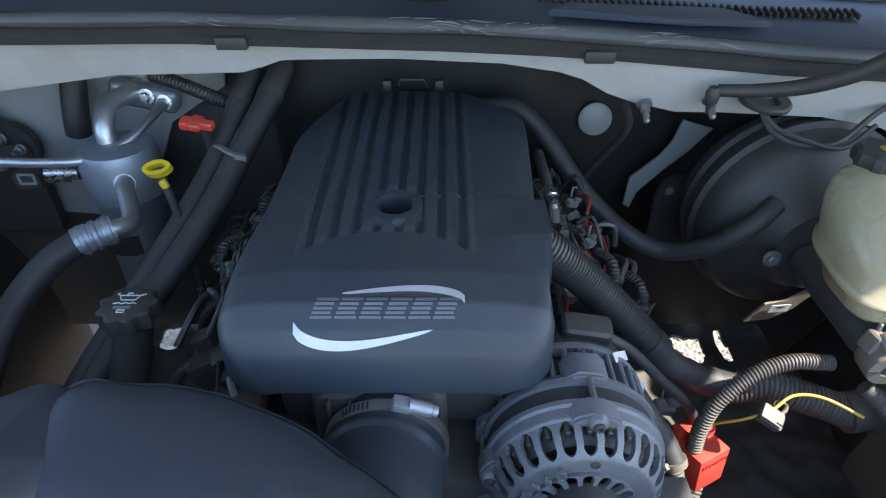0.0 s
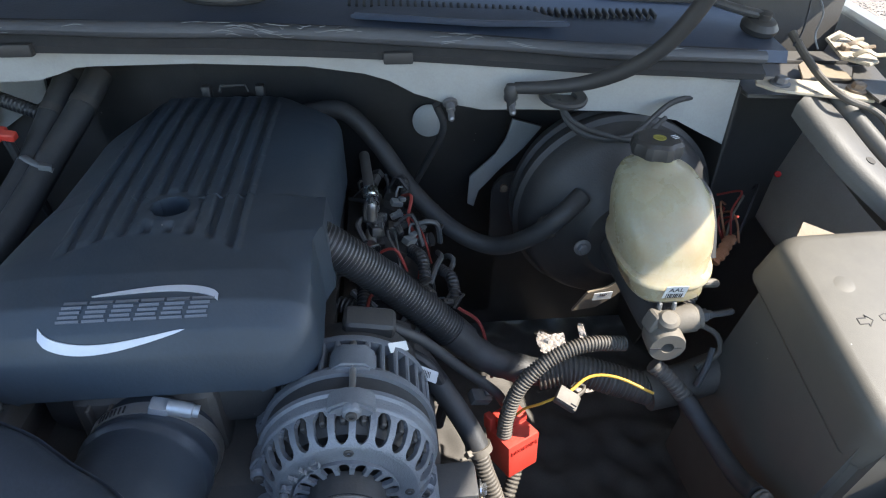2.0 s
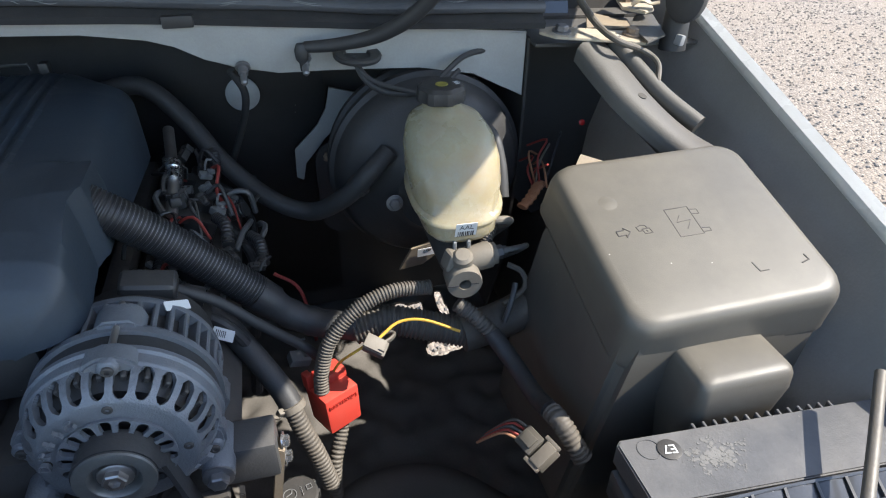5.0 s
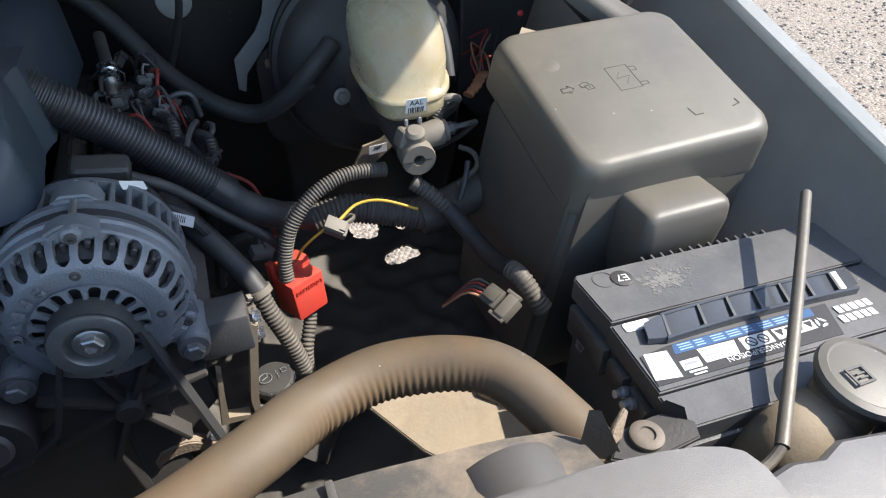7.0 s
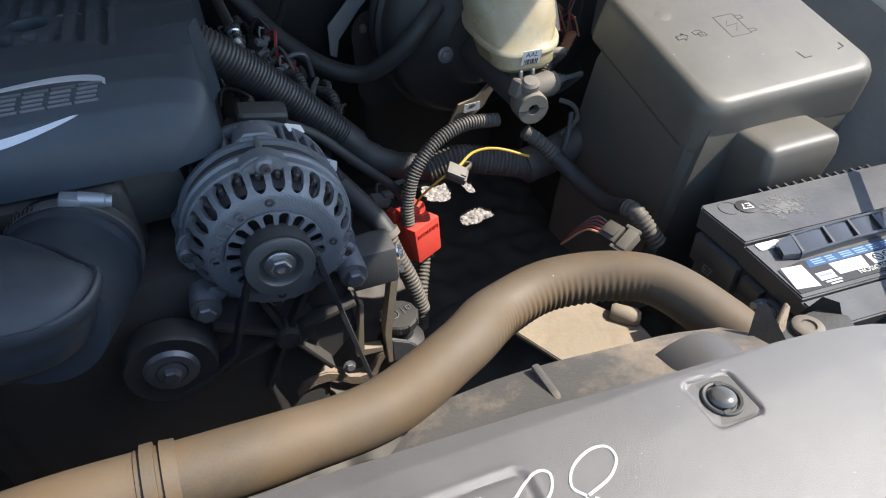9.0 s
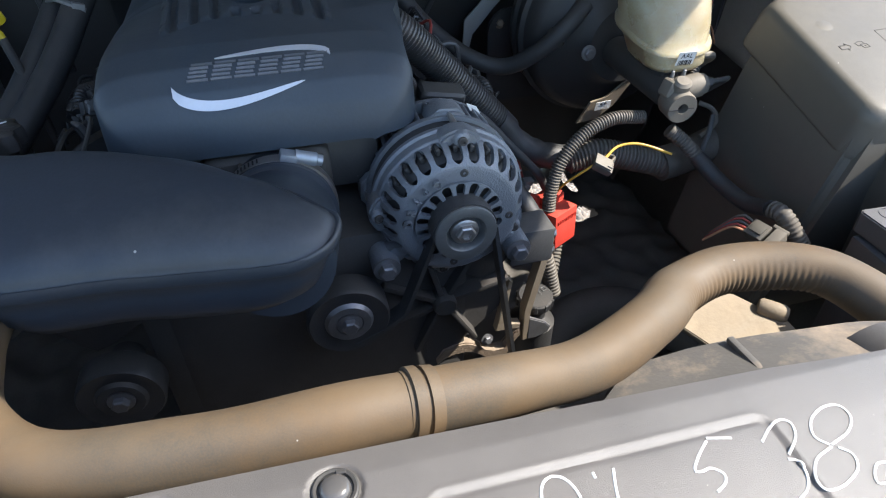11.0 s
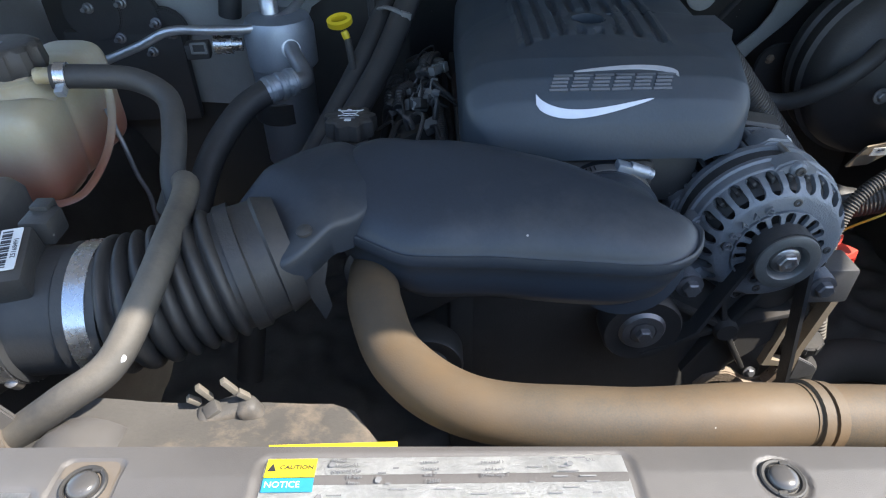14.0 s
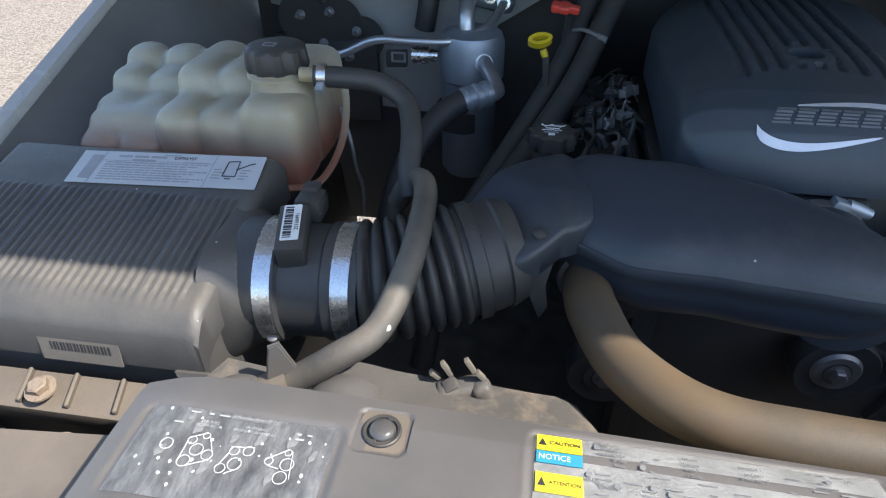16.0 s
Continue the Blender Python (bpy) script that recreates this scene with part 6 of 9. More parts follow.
    part("cap_print", bars(B(), flat((0.414, 0.503, 1.3453), (1, 0.3, 0), (-0.3, 1, 0)), [(-0.003, 0.003, 0.004, 0.001), (-0.003, 0.003, 0.001, 0.001), (-0.003, 0.002, -0.002, 0.001)]), "paper", cap)
    f = flat((0.3965, 0.4025, 1.2385), (1, 0.0, -0.02), (0, -0.25, 1))
    lab = part("label_sheet", plate(B(), rounded(0.021, 0.017, 0.001), f, 0.0006), "paper", r, "white barcode label")
    part("label_words", words("AAL", 0.0056, lambda a, b, w: f(a, b + 0.0035, w + 0.0007), 0.0002), "ink", lab)
    part("barcode", bars(B(), lambda a, b, w: f(a, b - 0.0045, w + 0.0007), [(-0.008 + 0.0018 * k, -0.0072 + 0.0018 * k + 0.0003 * (k % 3), 0, 0.006) for k in range(9)], 0.0002), "ink", lab)
    part("moulded_pipe", tube([(0.430, 0.52, 1.30), (0.447, 0.49, 1.295), (0.452, 0.47, 1.27), (0.450, 0.45, 1.24)], 0.0065, 12), "rubber", t)


brakes()


def loom(name, pts, r, mat="loom", label="black corrugated wiring loom", pitch=0.0045, depth=0.0010, cat="wiring loom"):
    ob = part(name, ribbed(pts, r, pitch, depth), mat)
    return tagged(ob, label, cat)


def hose(name, pts, r, mat="rubber", label="black rubber hose", cat="hose"):
    return tagged(part(name, tube(pts, r, 16), mat), label, cat)


def right_cables():
    t = thing("breather_hose", (0.15, 0.42, 1.17), "thick black corrugated hose leaving the engine cover", "hose")
    part("corrugation", ribbed([(0.076, 0.424, 1.302), (0.095, 0.424, 1.286), (0.128, 0.430, 1.252), (0.165, 0.432, 1.212), (0.196, 0.432, 1.178)], 0.0172, 0.0037, 0.0013, 24), "loom", t)
    part("cuff", tube([(0.193, 0.432, 1.180), (0.200, 0.432, 1.172), (0.207, 0.432, 1.164)], 0.0180, 20), "loom", t)
    part("tail", tube([(0.205, 0.432, 1.166), (0.225, 0.432, 1.145), (0.255, 0.430, 1.128), (0.30, 0.425, 1.118)], lambda f: 0.0150 + 0.0006 * math.sin(f * 31), 20), "rubber", t, "tape-wrapped tail")
    v = thing("vacuum_hose", (0.18, 0.63, 1.17), "thick black vacuum hose running to the brake booster", "hose")
    bm = B()
    lathe(bm, [(0.0120, 0), (0.0132, 0.001), (0.0132, 0.008), (0.0120, 0.009)], (0.312, 0.5545, 1.2135), (0.62, -0.32, 0.70), 20)
    part("clamp", bm, "dark", v)
    part("hose", tube([(0.020, 0.712, 1.285), (0.055, 0.712, 1.296), (0.092, 0.704, 1.296), (0.130, 0.682, 1.262), (0.168, 0.645, 1.217), (0.215, 0.608, 1.183), (0.260, 0.585, 1.172), (0.297, 0.558, 1.200), (0.326, 0.548, 1.232), (0.352, 0.560, 1.252)], 0.0110, 16), "rubber", v)
    loom("coil_loom", [(0.13, 0.60, 1.165), (0.155, 0.585, 1.178), (0.187, 0.575, 1.192)], 0.0085, label="short black corrugated loom with an open end")
    loom("battery_cable_conduit", [(0.243, 0.374, 1.088), (0.246, 0.380, 1.112), (0.258, 0.388, 1.142), (0.285, 0.397, 1.166), (0.322, 0.404, 1.177), (0.363, 0.408, 1.172)], 0.0078, "dusty_loom", "grey corrugated conduit arching from the red terminal cover", 0.0033, 0.0013)
    loom("main_loom", [(0.285, 0.425, 1.118), (0.32, 0.422, 1.125), (0.36, 0.412, 1.118), (0.405, 0.400, 1.108)], 0.0165, "dusty_loom", "dusty thick corrugated wiring loom", 0.0044, 0.0015)
    hose("loom_sleeve", [(0.395, 0.402, 1.108), (0.43, 0.405, 1.112), (0.47, 0.412, 1.120), (0.51, 0.42, 1.13)], 0.0205, "dusty_loom", "dusty tape-wrapped loom sleeve beside the fuse box", "wiring loom")
    loom("branch_loom", [(0.384, 0.385, 1.165), (0.400, 0.376, 1.152), (0.416, 0.366, 1.135)], 0.0085, "dusty_loom", "dusty corrugated loom below the master cylinder")
    hose("branch_loom", [(0.416, 0.366, 1.135), (0.430, 0.335, 1.118), (0.436, 0.295, 1.115), (0.436, 0.263, 1.129)], 0.0090, "rubber", "black taped loom running to a connector", "wiring loom")
    loom("branch_loom", [(0.436, 0.262, 1.130), (0.439, 0.248, 1.131), (0.446, 0.235, 1.118), (0.454, 0.226, 1.104)], 0.0095, "dusty_loom", "dusty corrugated loom end beside the battery")
    hose("ground_cable", [(0.15, 0.425, 1.175), (0.175, 0.40, 1.15), (0.203, 0.368, 1.118), (0.214, 0.352, 1.10)], 0.0112, "rubber", "black cable hose beside the alternator", "cable")
    loom("ground_cable", [(0.213, 0.353, 1.102), (0.220, 0.345, 1.075), (0.230, 0.337, 1.045), (0.240, 0.33, 1.0)], 0.0092, "dusty_loom", "dusty corrugated cable sleeve with a pale tie")
    loom("starter_cable", [(0.262, 0.385, 1.055), (0.258, 0.372, 1.03), (0.246, 0.352, 1.0), (0.243, 0.345, 0.95)], 0.0075, "dusty_loom", "dusty corrugated cable below the red terminal cover")
    hose("thin_cable", [(0.135, 0.392, 1.225), (0.165, 0.392, 1.205), (0.20, 0.395, 1.165), (0.235, 0.40, 1.125), (0.25, 0.40, 1.10)], 0.0050, "rubber", "thin black cable from the alternator cap", "cable")
    loom("alternator_loom", [(0.085, 0.455, 1.20), (0.12, 0.440, 1.195), (0.155, 0.42, 1.17), (0.185, 0.39, 1.13)], 0.0095, "loom", "black corrugated loom behind the alternator")
    k = thing("cable_tie", (0.214, 0.352, 1.095), "pale plastic cable tie round a loom", "cable tie")
    bm = B()
    lathe(bm, [(0.0114, -0.0035), (0.0128, -0.0035), (0.0128, 0.0035), (0.0114, 0.0035)], (0.2140, 0.3520, 1.1000), (0.30, -0.38, -0.87), 28)
    part("band", bm, "beige", k)
    bm = B()
    box(bm, (0.2045, 0.3440, 1.1020), (0.009, 0.006, 0.007), 0.001, (20, 20, 30))
    box(bm, (0.1990, 0.3400, 1.1010), (0.010, 0.003, 0.004), 0.0008, (20, 30, 30), 1)
    part("buckle", bm, "beige", k)

    b = thing("terminal_cover", (0.262, 0.385, 1.045), "red plastic battery terminal cover", "terminal cover")
    yaw = 28
    rot = Matrix.Translation((0.254, 0.380, 1.066)) @ Matrix.Rotation(radians(yaw), 4, "Z") @ Matrix.Rotation(radians(-6), 4, "X")
    bm = B()
    box(bm, (0, 0, 0), (0.037, 0.036, 0.044), 0.0025, None, 2, 1.06)
    bmesh.ops.transform(bm, matrix=rot, verts=bm.verts)
    part("shell", bm, "red", b)
    bm = B()
    box(bm, (0.006, 0.012, 0.026), (0.030, 0.022, 0.012), 0.003)
    box(bm, (-0.016, 0.016, 0.028), (0.008, 0.012, 0.018), 0.002)
    bmesh.ops.transform(bm, matrix=rot, verts=bm.verts)
    part("hinge_tab", bm, "red", b)
    fr = lambda u, v, w: rot @ Vector((u, -0.0186 - w - 0.0006, v + 0.012))
    part("raised_words", words("BATTERY(+)", 0.0044, fr, 0.0007), "redraised", b)

    f = thing("inline_fuse", (0.299, 0.369, 1.13), "beige inline fuse holder on a yellow wire", "fuse holder")
    bm = B()
    box(bm, (0.299, 0.369, 1.141), (0.022, 0.016, 0.009), 0.0018, (20, 25, -25))
    holder = part("holder", bm, "dusty_loom", f)
    bm = B()
    box(bm, (0.2985, 0.3675, 1.1465), (0.0205, 0.0145, 0.0035), 0.0010, (20, 25, -25))
    part("holder_lid", bm, "beige", holder)
    part("strap", tube([(0.308, 0.371, 1.142), (0.316, 0.377, 1.141), (0.320, 0.384, 1.140), (0.313, 0.387, 1.141), (0.306, 0.380, 1.143)], 0.0020, 8, 0.003, 1.4), "dusty_loom", holder)
    bm = B()
    box(bm, (0.3025, 0.3605, 1.1425), (0.006, 0.0012, 0.004), 0.0004, (20, 25, -25), 1)
    part("latch", bm, "ink", holder)
    part("wire", tube([(0.257, 0.392, 1.095), (0.264, 0.386, 1.112), (0.276, 0.374, 1.132), (0.290, 0.371, 1.143)], 0.0014, 8), "wire_y", f)
    part("wire", tube([(0.304, 0.376, 1.145), (0.325, 0.386, 1.152), (0.350, 0.382, 1.153), (0.383, 0.368, 1.143)], 0.0015, 8), "wire_y", f)

    c = thing("connector", (0.405, 0.236, 1.10), "grey multi-pin connector with red wires", "connector")
    rot = Matrix.Translation((0.4135, 0.2370, 1.1180)) @ Matrix.Diagonal((0.74, 0.74, 0.74, 1)) @ Matrix.Rotation(radians(-72), 4, "Z") @ Matrix.Rotation(radians(28), 4, "X")
    bm = B()
    box(bm, (-0.010, 0, 0), (0.026, 0.026, 0.016), 0.002)
    box(bm, (-0.010, 0, 0.009), (0.018, 0.014, 0.004), 0.001)
    bmesh.ops.transform(bm, matrix=rot, verts=bm.verts)
    part("plug", bm, "fuse", c)
    bm = B()
    box(bm, (0.015, 0, 0.0), (0.016, 0.030, 0.018), 0.002)
    for s in (-1, 1):
        box(bm, (0.012, s * 0.017, 0.004), (0.022, 0.005, 0.006), 0.001)
    bmesh.ops.transform(bm, matrix=rot, verts=bm.verts)
    part("socket", bm, "beige", c)
    for k in range(5):
        p = rot @ Vector((-0.023, -0.009 + 0.0045 * k, 0.002))
        part("wire", tube([p, p + Vector((-0.012, 0.008, 0.002 + 0.001 * k)), p + Vector((-0.03, 0.02, -0.02))], 0.0012, 6), ("tape", "wire_r", "gloomy", "wire_r", "dusty_loom")[k], c)

    p = thing("power_steering_reservoir", (0.207, 0.31, 0.93), "black power steering fluid reservoir with printed cap", "fluid reservoir")
    bm = B()
    lathe(bm, [(0.024, 0), (0.026, 0.01), (0.026, 0.06), (0.015, 0.07), (0.015, 0.09)], (0.207, 0.312, 0.925), (0, 0, 1), 28)
    part("vessel", bm, "black", p)
    bm = B()
    lathe(bm, [(0.019, 0), (0.020, 0.002), (0.020, 0.011), (0.018, 0.013), (0, 0.0135)], (0.207, 0.311, 1.012), (0, -0.1, 1), 32)
    cap = part("cap", bm, "black", p)
    ff = flat((0.207, 0.311, 1.0262), (1, 0.25, 0), (-0.25, 1, 0))
    bm = B()
    sweep(bm, [ff(-0.007 + 0.0062 * math.cos(a), 0.0062 * math.sin(a), 0.0002) for a in (math.pi * k / 10 for k in range(21))], 0.00045, 5)
    sweep(bm, [ff(-0.011, -0.001, 0.0002), ff(-0.005, 0.001, 0.0002), ff(-0.004, 0.004, 0.0002)], 0.00055, 5)
    sweep(bm, [ff(0.004 + 0.0012 * (k % 2), -0.006 + 0.0018 * k, 0.0002) for k in range(7)], 0.00035, 5)
    sweep(bm, [ff(u, v, 0.0002) for u, v in ((0.0095, -0.002), (0.0145, -0.002), (0.0145, 0.003), (0.0095, 0.003), (0.0095, -0.002))], 0.0004, 5)
    part("cap_symbol", bm, "clip", cap, "pale printed symbols")
    for k in range(10):
        a = 2 * math.pi * k / 10
        bm = B()
        box(bm, (0.207 + 0.0200 * math.cos(a), 0.311 + 0.0200 * math.sin(a), 1.018), (0.0030, 0.0050, 0.010), 0.0010, (0, 0, math.degrees(a)), 1)
        part("grip_rib", bm, "black", cap)
    loose = thing("loose_wiring", (0.535, 0.545, 1.17), "frayed red and orange taped wires beside the fuse box", "wiring")
    rng = random.Random(8)
    for k in range(7):
        a = Vector((0.538, 0.552, 1.186)) + Vector((rng.uniform(-0.006, 0.006), rng.uniform(-0.012, 0.012), rng.uniform(-0.008, 0.008)))
        b = Vector((0.560 + rng.uniform(-0.03, 0.018), 0.590, 1.196 + 0.007 * k))
        part("wire", tube([a, a.lerp(b, 0.4) + Vector((rng.uniform(-0.01, 0.01), 0, 0.010)), b, b + Vector((rng.uniform(-0.02, 0.02), 0.02, -0.015))], 0.0014, 6), ("wire_r", "tape", "wire_r", "tape", "beige", "wire_r", "ink")[k], loose)
    wrap = [(0.502, 0.520, 1.181), (0.516, 0.530, 1.185), (0.530, 0.545, 1.190), (0.543, 0.560, 1.187)]
    part("tape_wrap", tube(wrap, lambda f: 0.0066 + 0.0008 * math.sin(f * 40) + 0.0006 * math.sin(f * 143), 14, 0.0008, 0.5), "tape", loose, "orange cloth tape")
    for pts in ([(0.455, 0.435, 1.165), (0.468, 0.425, 1.160), (0.466, 0.410, 1.15), (0.44, 0.40, 1.14)],):
        part("bare_wire", tube(pts, 0.003, 8), "beige", loose)


right_cables()


def apron():
    t = thing("fender_brace", (0.62, 0.5, 1.2), "dusty grey pressed steel brace inside the fender", "body brace")
    rings = []
    line = curve([(0.594, 0.580, 1.356), (0.606, 0.545, 1.338), (0.622, 0.500, 1.314), (0.650, 0.450, 1.288), (0.690, 0.40, 1.268)], 0.01)
    for i, p in enumerate(line):
        w = 0.022 + 0.002 * math.sin(i * 0.35)
        rings.append([p + Vector((-w * 1.12, -w * 0.6, -0.020)), p + Vector((-w * 1.08, -w * 0.58, -0.014)), p + Vector((-w, -w * 0.55, -0.007)), p + Vector((-w * 0.8, -w * 0.5, -0.002)), p + Vector((-w * 0.4, -w * 0.25, 0.001)), p + Vector((w * 0.5, w * 0.3, 0.0)), p + Vector((w * 0.8, w * 0.5, -0.004)), p + Vector((w, w * 0.6, -0.012)), p + Vector((w * 1.1, w * 0.6, -0.060))])
    part("rail", skin(B(), rings), "brace", t, smooth=60)
    bm = B()
    lathe(bm, [(0.0, 0), (0.005, 0), (0.005, 0.001)], (0.622, 0.500, 1.3145), (0.2, -0.3, 1), 16)
    part("hole", bm, "under", t)
    part("tube_rail", tube([(0.626, 0.585, 1.348), (0.640, 0.558, 1.330), (0.658, 0.515, 1.306), (0.682, 0.474, 1.286)], 0.0105, 14), "brace", t)
    p = thing("hinge_plate", (0.6, 0.59, 1.35), "tan dusty steel plate bolted at the cowl corner", "bracket")
    bm = plate(B(), [(0.534, 0.590), (0.548, 0.575), (0.654, 0.562), (0.662, 0.576), (0.668, 0.603), (0.560, 0.613), (0.541, 0.606)], lambda u, v, w: Vector((u, v, 1.3590 - 0.085 * (u - 0.56) + 0.05 * (v - 0.59) + w)), 0.003, 0.0006)
    part("plate", bm, "sunlitcream", p, "hinge strip paled to cream for sunlight")
    for x, y, z, m in ((0.5614, 0.591, 1.3615, "pulley"), (0.6486, 0.586, 1.3545, "rust")):
        bm = B()
        lathe(bm, [(0.0105, 0), (0.0105, 0.0015), (0.009, 0.002)], (x, y, z), (0.05, -0.1, 1), 24)
        part("washer", bm, m, p)
        bolt("bolt", (x, y, z + 0.001), (0.05, -0.1, 1), 0.0072, p, m)
    bm = plate(B(), [(0.648, 0.549), (0.684, 0.572), (0.719, 0.660), (0.690, 0.655), (0.662, 0.615)], lambda u, v, w: Vector((u, v, 1.3545 + w)), 0.003, 0.0006)
    part("upper_plate", bm, "brace", p)
    bm = plate(B(), [(0.608, 0.622), (0.664, 0.617), (0.672, 0.640), (0.648, 0.684), (0.630, 0.668)], lambda u, v, w: Vector((u, v, 1.3535 + w)), 0.003, 0.0006)
    part("rusty_sheet", bm, "tan", p, "dusty rust-stained sheet")
    part("cable", tube([(0.590, 0.640, 1.402), (0.595, 0.612, 1.385), (0.600, 0.578, 1.370), (0.612, 0.550, 1.360), (0.648, 0.556, 1.346), (0.661, 0.541, 1.335), (0.654, 0.523, 1.318)], lambda f: 0.0046 - 0.0016 * f, 10), "dusty_loom", p)
    bm = plate(B(), [(-0.02, -0.02), (0.05, -0.02), (0.0, 0.006)], flat((0.525, 0.435, 1.280), (1, 0, 0), (0, 1, 0.6)), 0.003)
    part("gusset", bm, "tan", p, "tan dusty gusset")
    d = thing("hood_rest", (0.705, 0.57, 1.34), "black rubber hood rest disc on a stem", "rubber bumper")
    bm = B()
    lathe(bm, [(0.0, 0.0), (0.019, 0.0), (0.022, 0.002), (0.023, 0.006), (0.023, 0.014), (0.019, 0.016)], (0.695, 0.567, 1.400), (0.80, 0.60, -0.05), 40)
    o = part("disc", bm, "rubber", d)
    o.scale.z = 1.35
    part("stem", tube([(0.705, 0.585, 1.335), (0.706, 0.588, 1.37), (0.708, 0.590, 1.43), (0.712, 0.592, 1.455)], lambda f: 0.016 - 0.004 * f, 14), "rubber", d)
    bm = B()
    box(bm, (0.703, 0.570, 1.350), (0.008, 0.010, 0.012), 0.002, (0, 12, 20))
    part("foot", bm, "shadepaint", d)
    m = thing("marker_bulb", (0.623, 0.63, 1.22), "small red lens deep beside the booster", "lamp")
    bm = B()
    lathe(bm, [(0.004, 0), (0.004, 0.003), (0, 0.004)], (0.623, 0.628, 1.232), (-0.3, -1, 0.4), 14)
    part("lens", bm, "lens", m)


apron()


def frame_bits():
    t = thing("frame_rail", (0.34, 0.16, 1.0), "tan dusty steel frame plate below the radiator hose", "frame")
    bm = plate(B(), [(-0.055, 0.035), (-0.01, 0.045), (0.03, 0.030), (0.062, -0.01), (0.07, -0.07), (0.02, -0.07), (-0.02, -0.025)], flat((0.325, 0.165, 1.083), (1, 0, 0), (0, 1, 0.15)), 0.006, 0.001)
    part("plate", bm, "tan", t)
    bm = B()
    lathe(bm, [(0.007, 0), (0.0088, 0.003), (0.0088, 0.022), (0.0065, 0.026), (0, 0.027)], (0.368, 0.174, 1.092), (0.75, -0.65, -0.05), 24)
    part("horn_boss", bm, "tan", t)
    b = thing("accessory_bracket", (0.15, 0.27, 1.0), "rusty steel accessory bracket below the alternator", "bracket")
    face = lambda u, v, w: Vector((u, 0.283 + w, v))
    bm = B()
    box(bm, (0.180, 0.290, 1.1250), (0.044, 0.034, 0.040), 0.004)
    part("cast_block", bm, "gloomy", b, "grey cast block")
    bm = plate(B(), [(0.200, 1.128), (0.207, 1.122), (0.203, 1.098), (0.190, 1.028), (0.190, 0.985), (0.184, 0.985), (0.184, 1.030), (0.196, 1.100)], face, 0.014, 0.0008)
    part("edge_strip", bm, "tan", b, "sunlit dusty bracket edge")
    bm = plate(B(), [(0.163, 1.080), (0.167, 1.077), (0.160, 1.016), (0.180, 1.013), (0.180, 1.006), (0.152, 1.008)], face, 0.010, 0.0008)
    part("inner_strip", bm, "tan", b, "sunlit dusty bracket edge")
    bm = plate(B(), [(0.190, 1.018), (0.210, 1.006), (0.217, 0.998), (0.214, 0.990), (0.200, 0.985), (0.190, 0.985)], face, 0.005, 0.001)
    part("foot_plate", bm, "pulley", b)
    low = [(0.086, 0.983), (0.094, 0.995), (0.106, 0.999), (0.119, 0.999), (0.127, 0.996), (0.133, 0.990), (0.141, 0.981), (0.152, 0.976), (0.165, 0.977), (0.171, 0.986), (0.173, 1.000), (0.181, 1.006)]
    bm = plate(B(), low + [(u + 0.001, v - 0.012) for u, v in low[::-1]], face, 0.012, 0.0015)
    part("cast_edge", bm, "rust", b, "rusty cast edge")
    bolt("bolt", (0.143, 0.284, 0.998), (0.1, -1, 0.3), 0.0045, b, "pulley")
    for z in (1.125, 1.105):
        bolt("bolt", (0.205, 0.292, z), (1, -0.1, 0), 0.0055, b, "bright")
    bm = plate(B(), [(-0.10, 0.06), (0.055, 0.06), (0.06, -0.05), (0.02, -0.09), (-0.06, -0.09), (-0.10, -0.03)], flat((0.098, 0.296, 1.09), (1, 0, 0), (0, 0, 1)), 0.008, 0.003)
    part("casting", bm, "dark", b)
    hub = Vector((0.092, 0.282, 1.075))
    for a in (15, 62, 105, 150, 200, 245, 300):
        ar = radians(a)
        bm = B()
        box(bm, hub + Vector((0.036 * math.cos(ar), 0, 0.036 * math.sin(ar))), (0.064, 0.020, 0.0055), 0.0015, (0, -a, 0), 2)
        part("casting_rib", bm, "dark", b)
    bm = B()
    lathe(bm, [(0.010, 0), (0.012, 0.003), (0.012, 0.02)], (hub.x, 0.266, hub.z), (0, 1, 0), 20)
    part("casting_boss", bm, "dark", b)
    for (x, z, r, nm, lab) in ((-0.003, 1.103, 0.037, "idler_pulley", "black ribbed idler pulley with steel centre"), (-0.203, 1.064, 0.036, "crank_pulley", "dusty dark drive pulley low in the shade")):
        t = thing(nm, (x, 0.25, z - r), lab, "pulley")
        bm = B()
        lathe(bm, [(r - 0.010, 0.002), (r - 0.002, 0), (r, 0.003), (r, 0.024), (r - 0.003, 0.027)], (x, 0.243, z), (0, 1, 0), 48)
        part("rim", bm, "black", t)
        bm = B()
        lathe(bm, [(0.011, 0.004), (0.0125, 0.001), (0.019, 0.001), (0.0205, 0.003), (r - 0.009, 0.012)], (x, 0.2405, z), (0, 1, 0), 40)
        part("face", bm, "pulley" if x > -0.1 else "dark", t)
        bolt("bolt", (x, 0.243, z), (0, -1, 0), 0.0075, t)
        bm = B()
        lathe(bm, [(0.014, 0), (0.014, 0.04)], (x, 0.26, z), (0, 1, 0), 20)
        part("hub", bm, "dark", t)
    t = thing("drive_belt", (0.1, 0.25, 1.0), "black rubber drive belt on the alternator pulley", "belt")
    bm = B()
    path = [Vector((0.160, 0.251, 1.00)), Vector((0.129, 0.251, 1.182))] + [Vector((0.100 + 0.0262 * math.cos(a), 0.2455, 1.187 + 0.0262 * math.sin(a))) for a in [math.pi * k / 14 for k in range(0, 15)]] + [Vector((0.076, 0.251, 1.178)), Vector((0.048, 0.251, 1.10)), Vector((0.028, 0.251, 1.085)), Vector((0.0, 0.251, 1.138 - 0.066))]
    rings = []
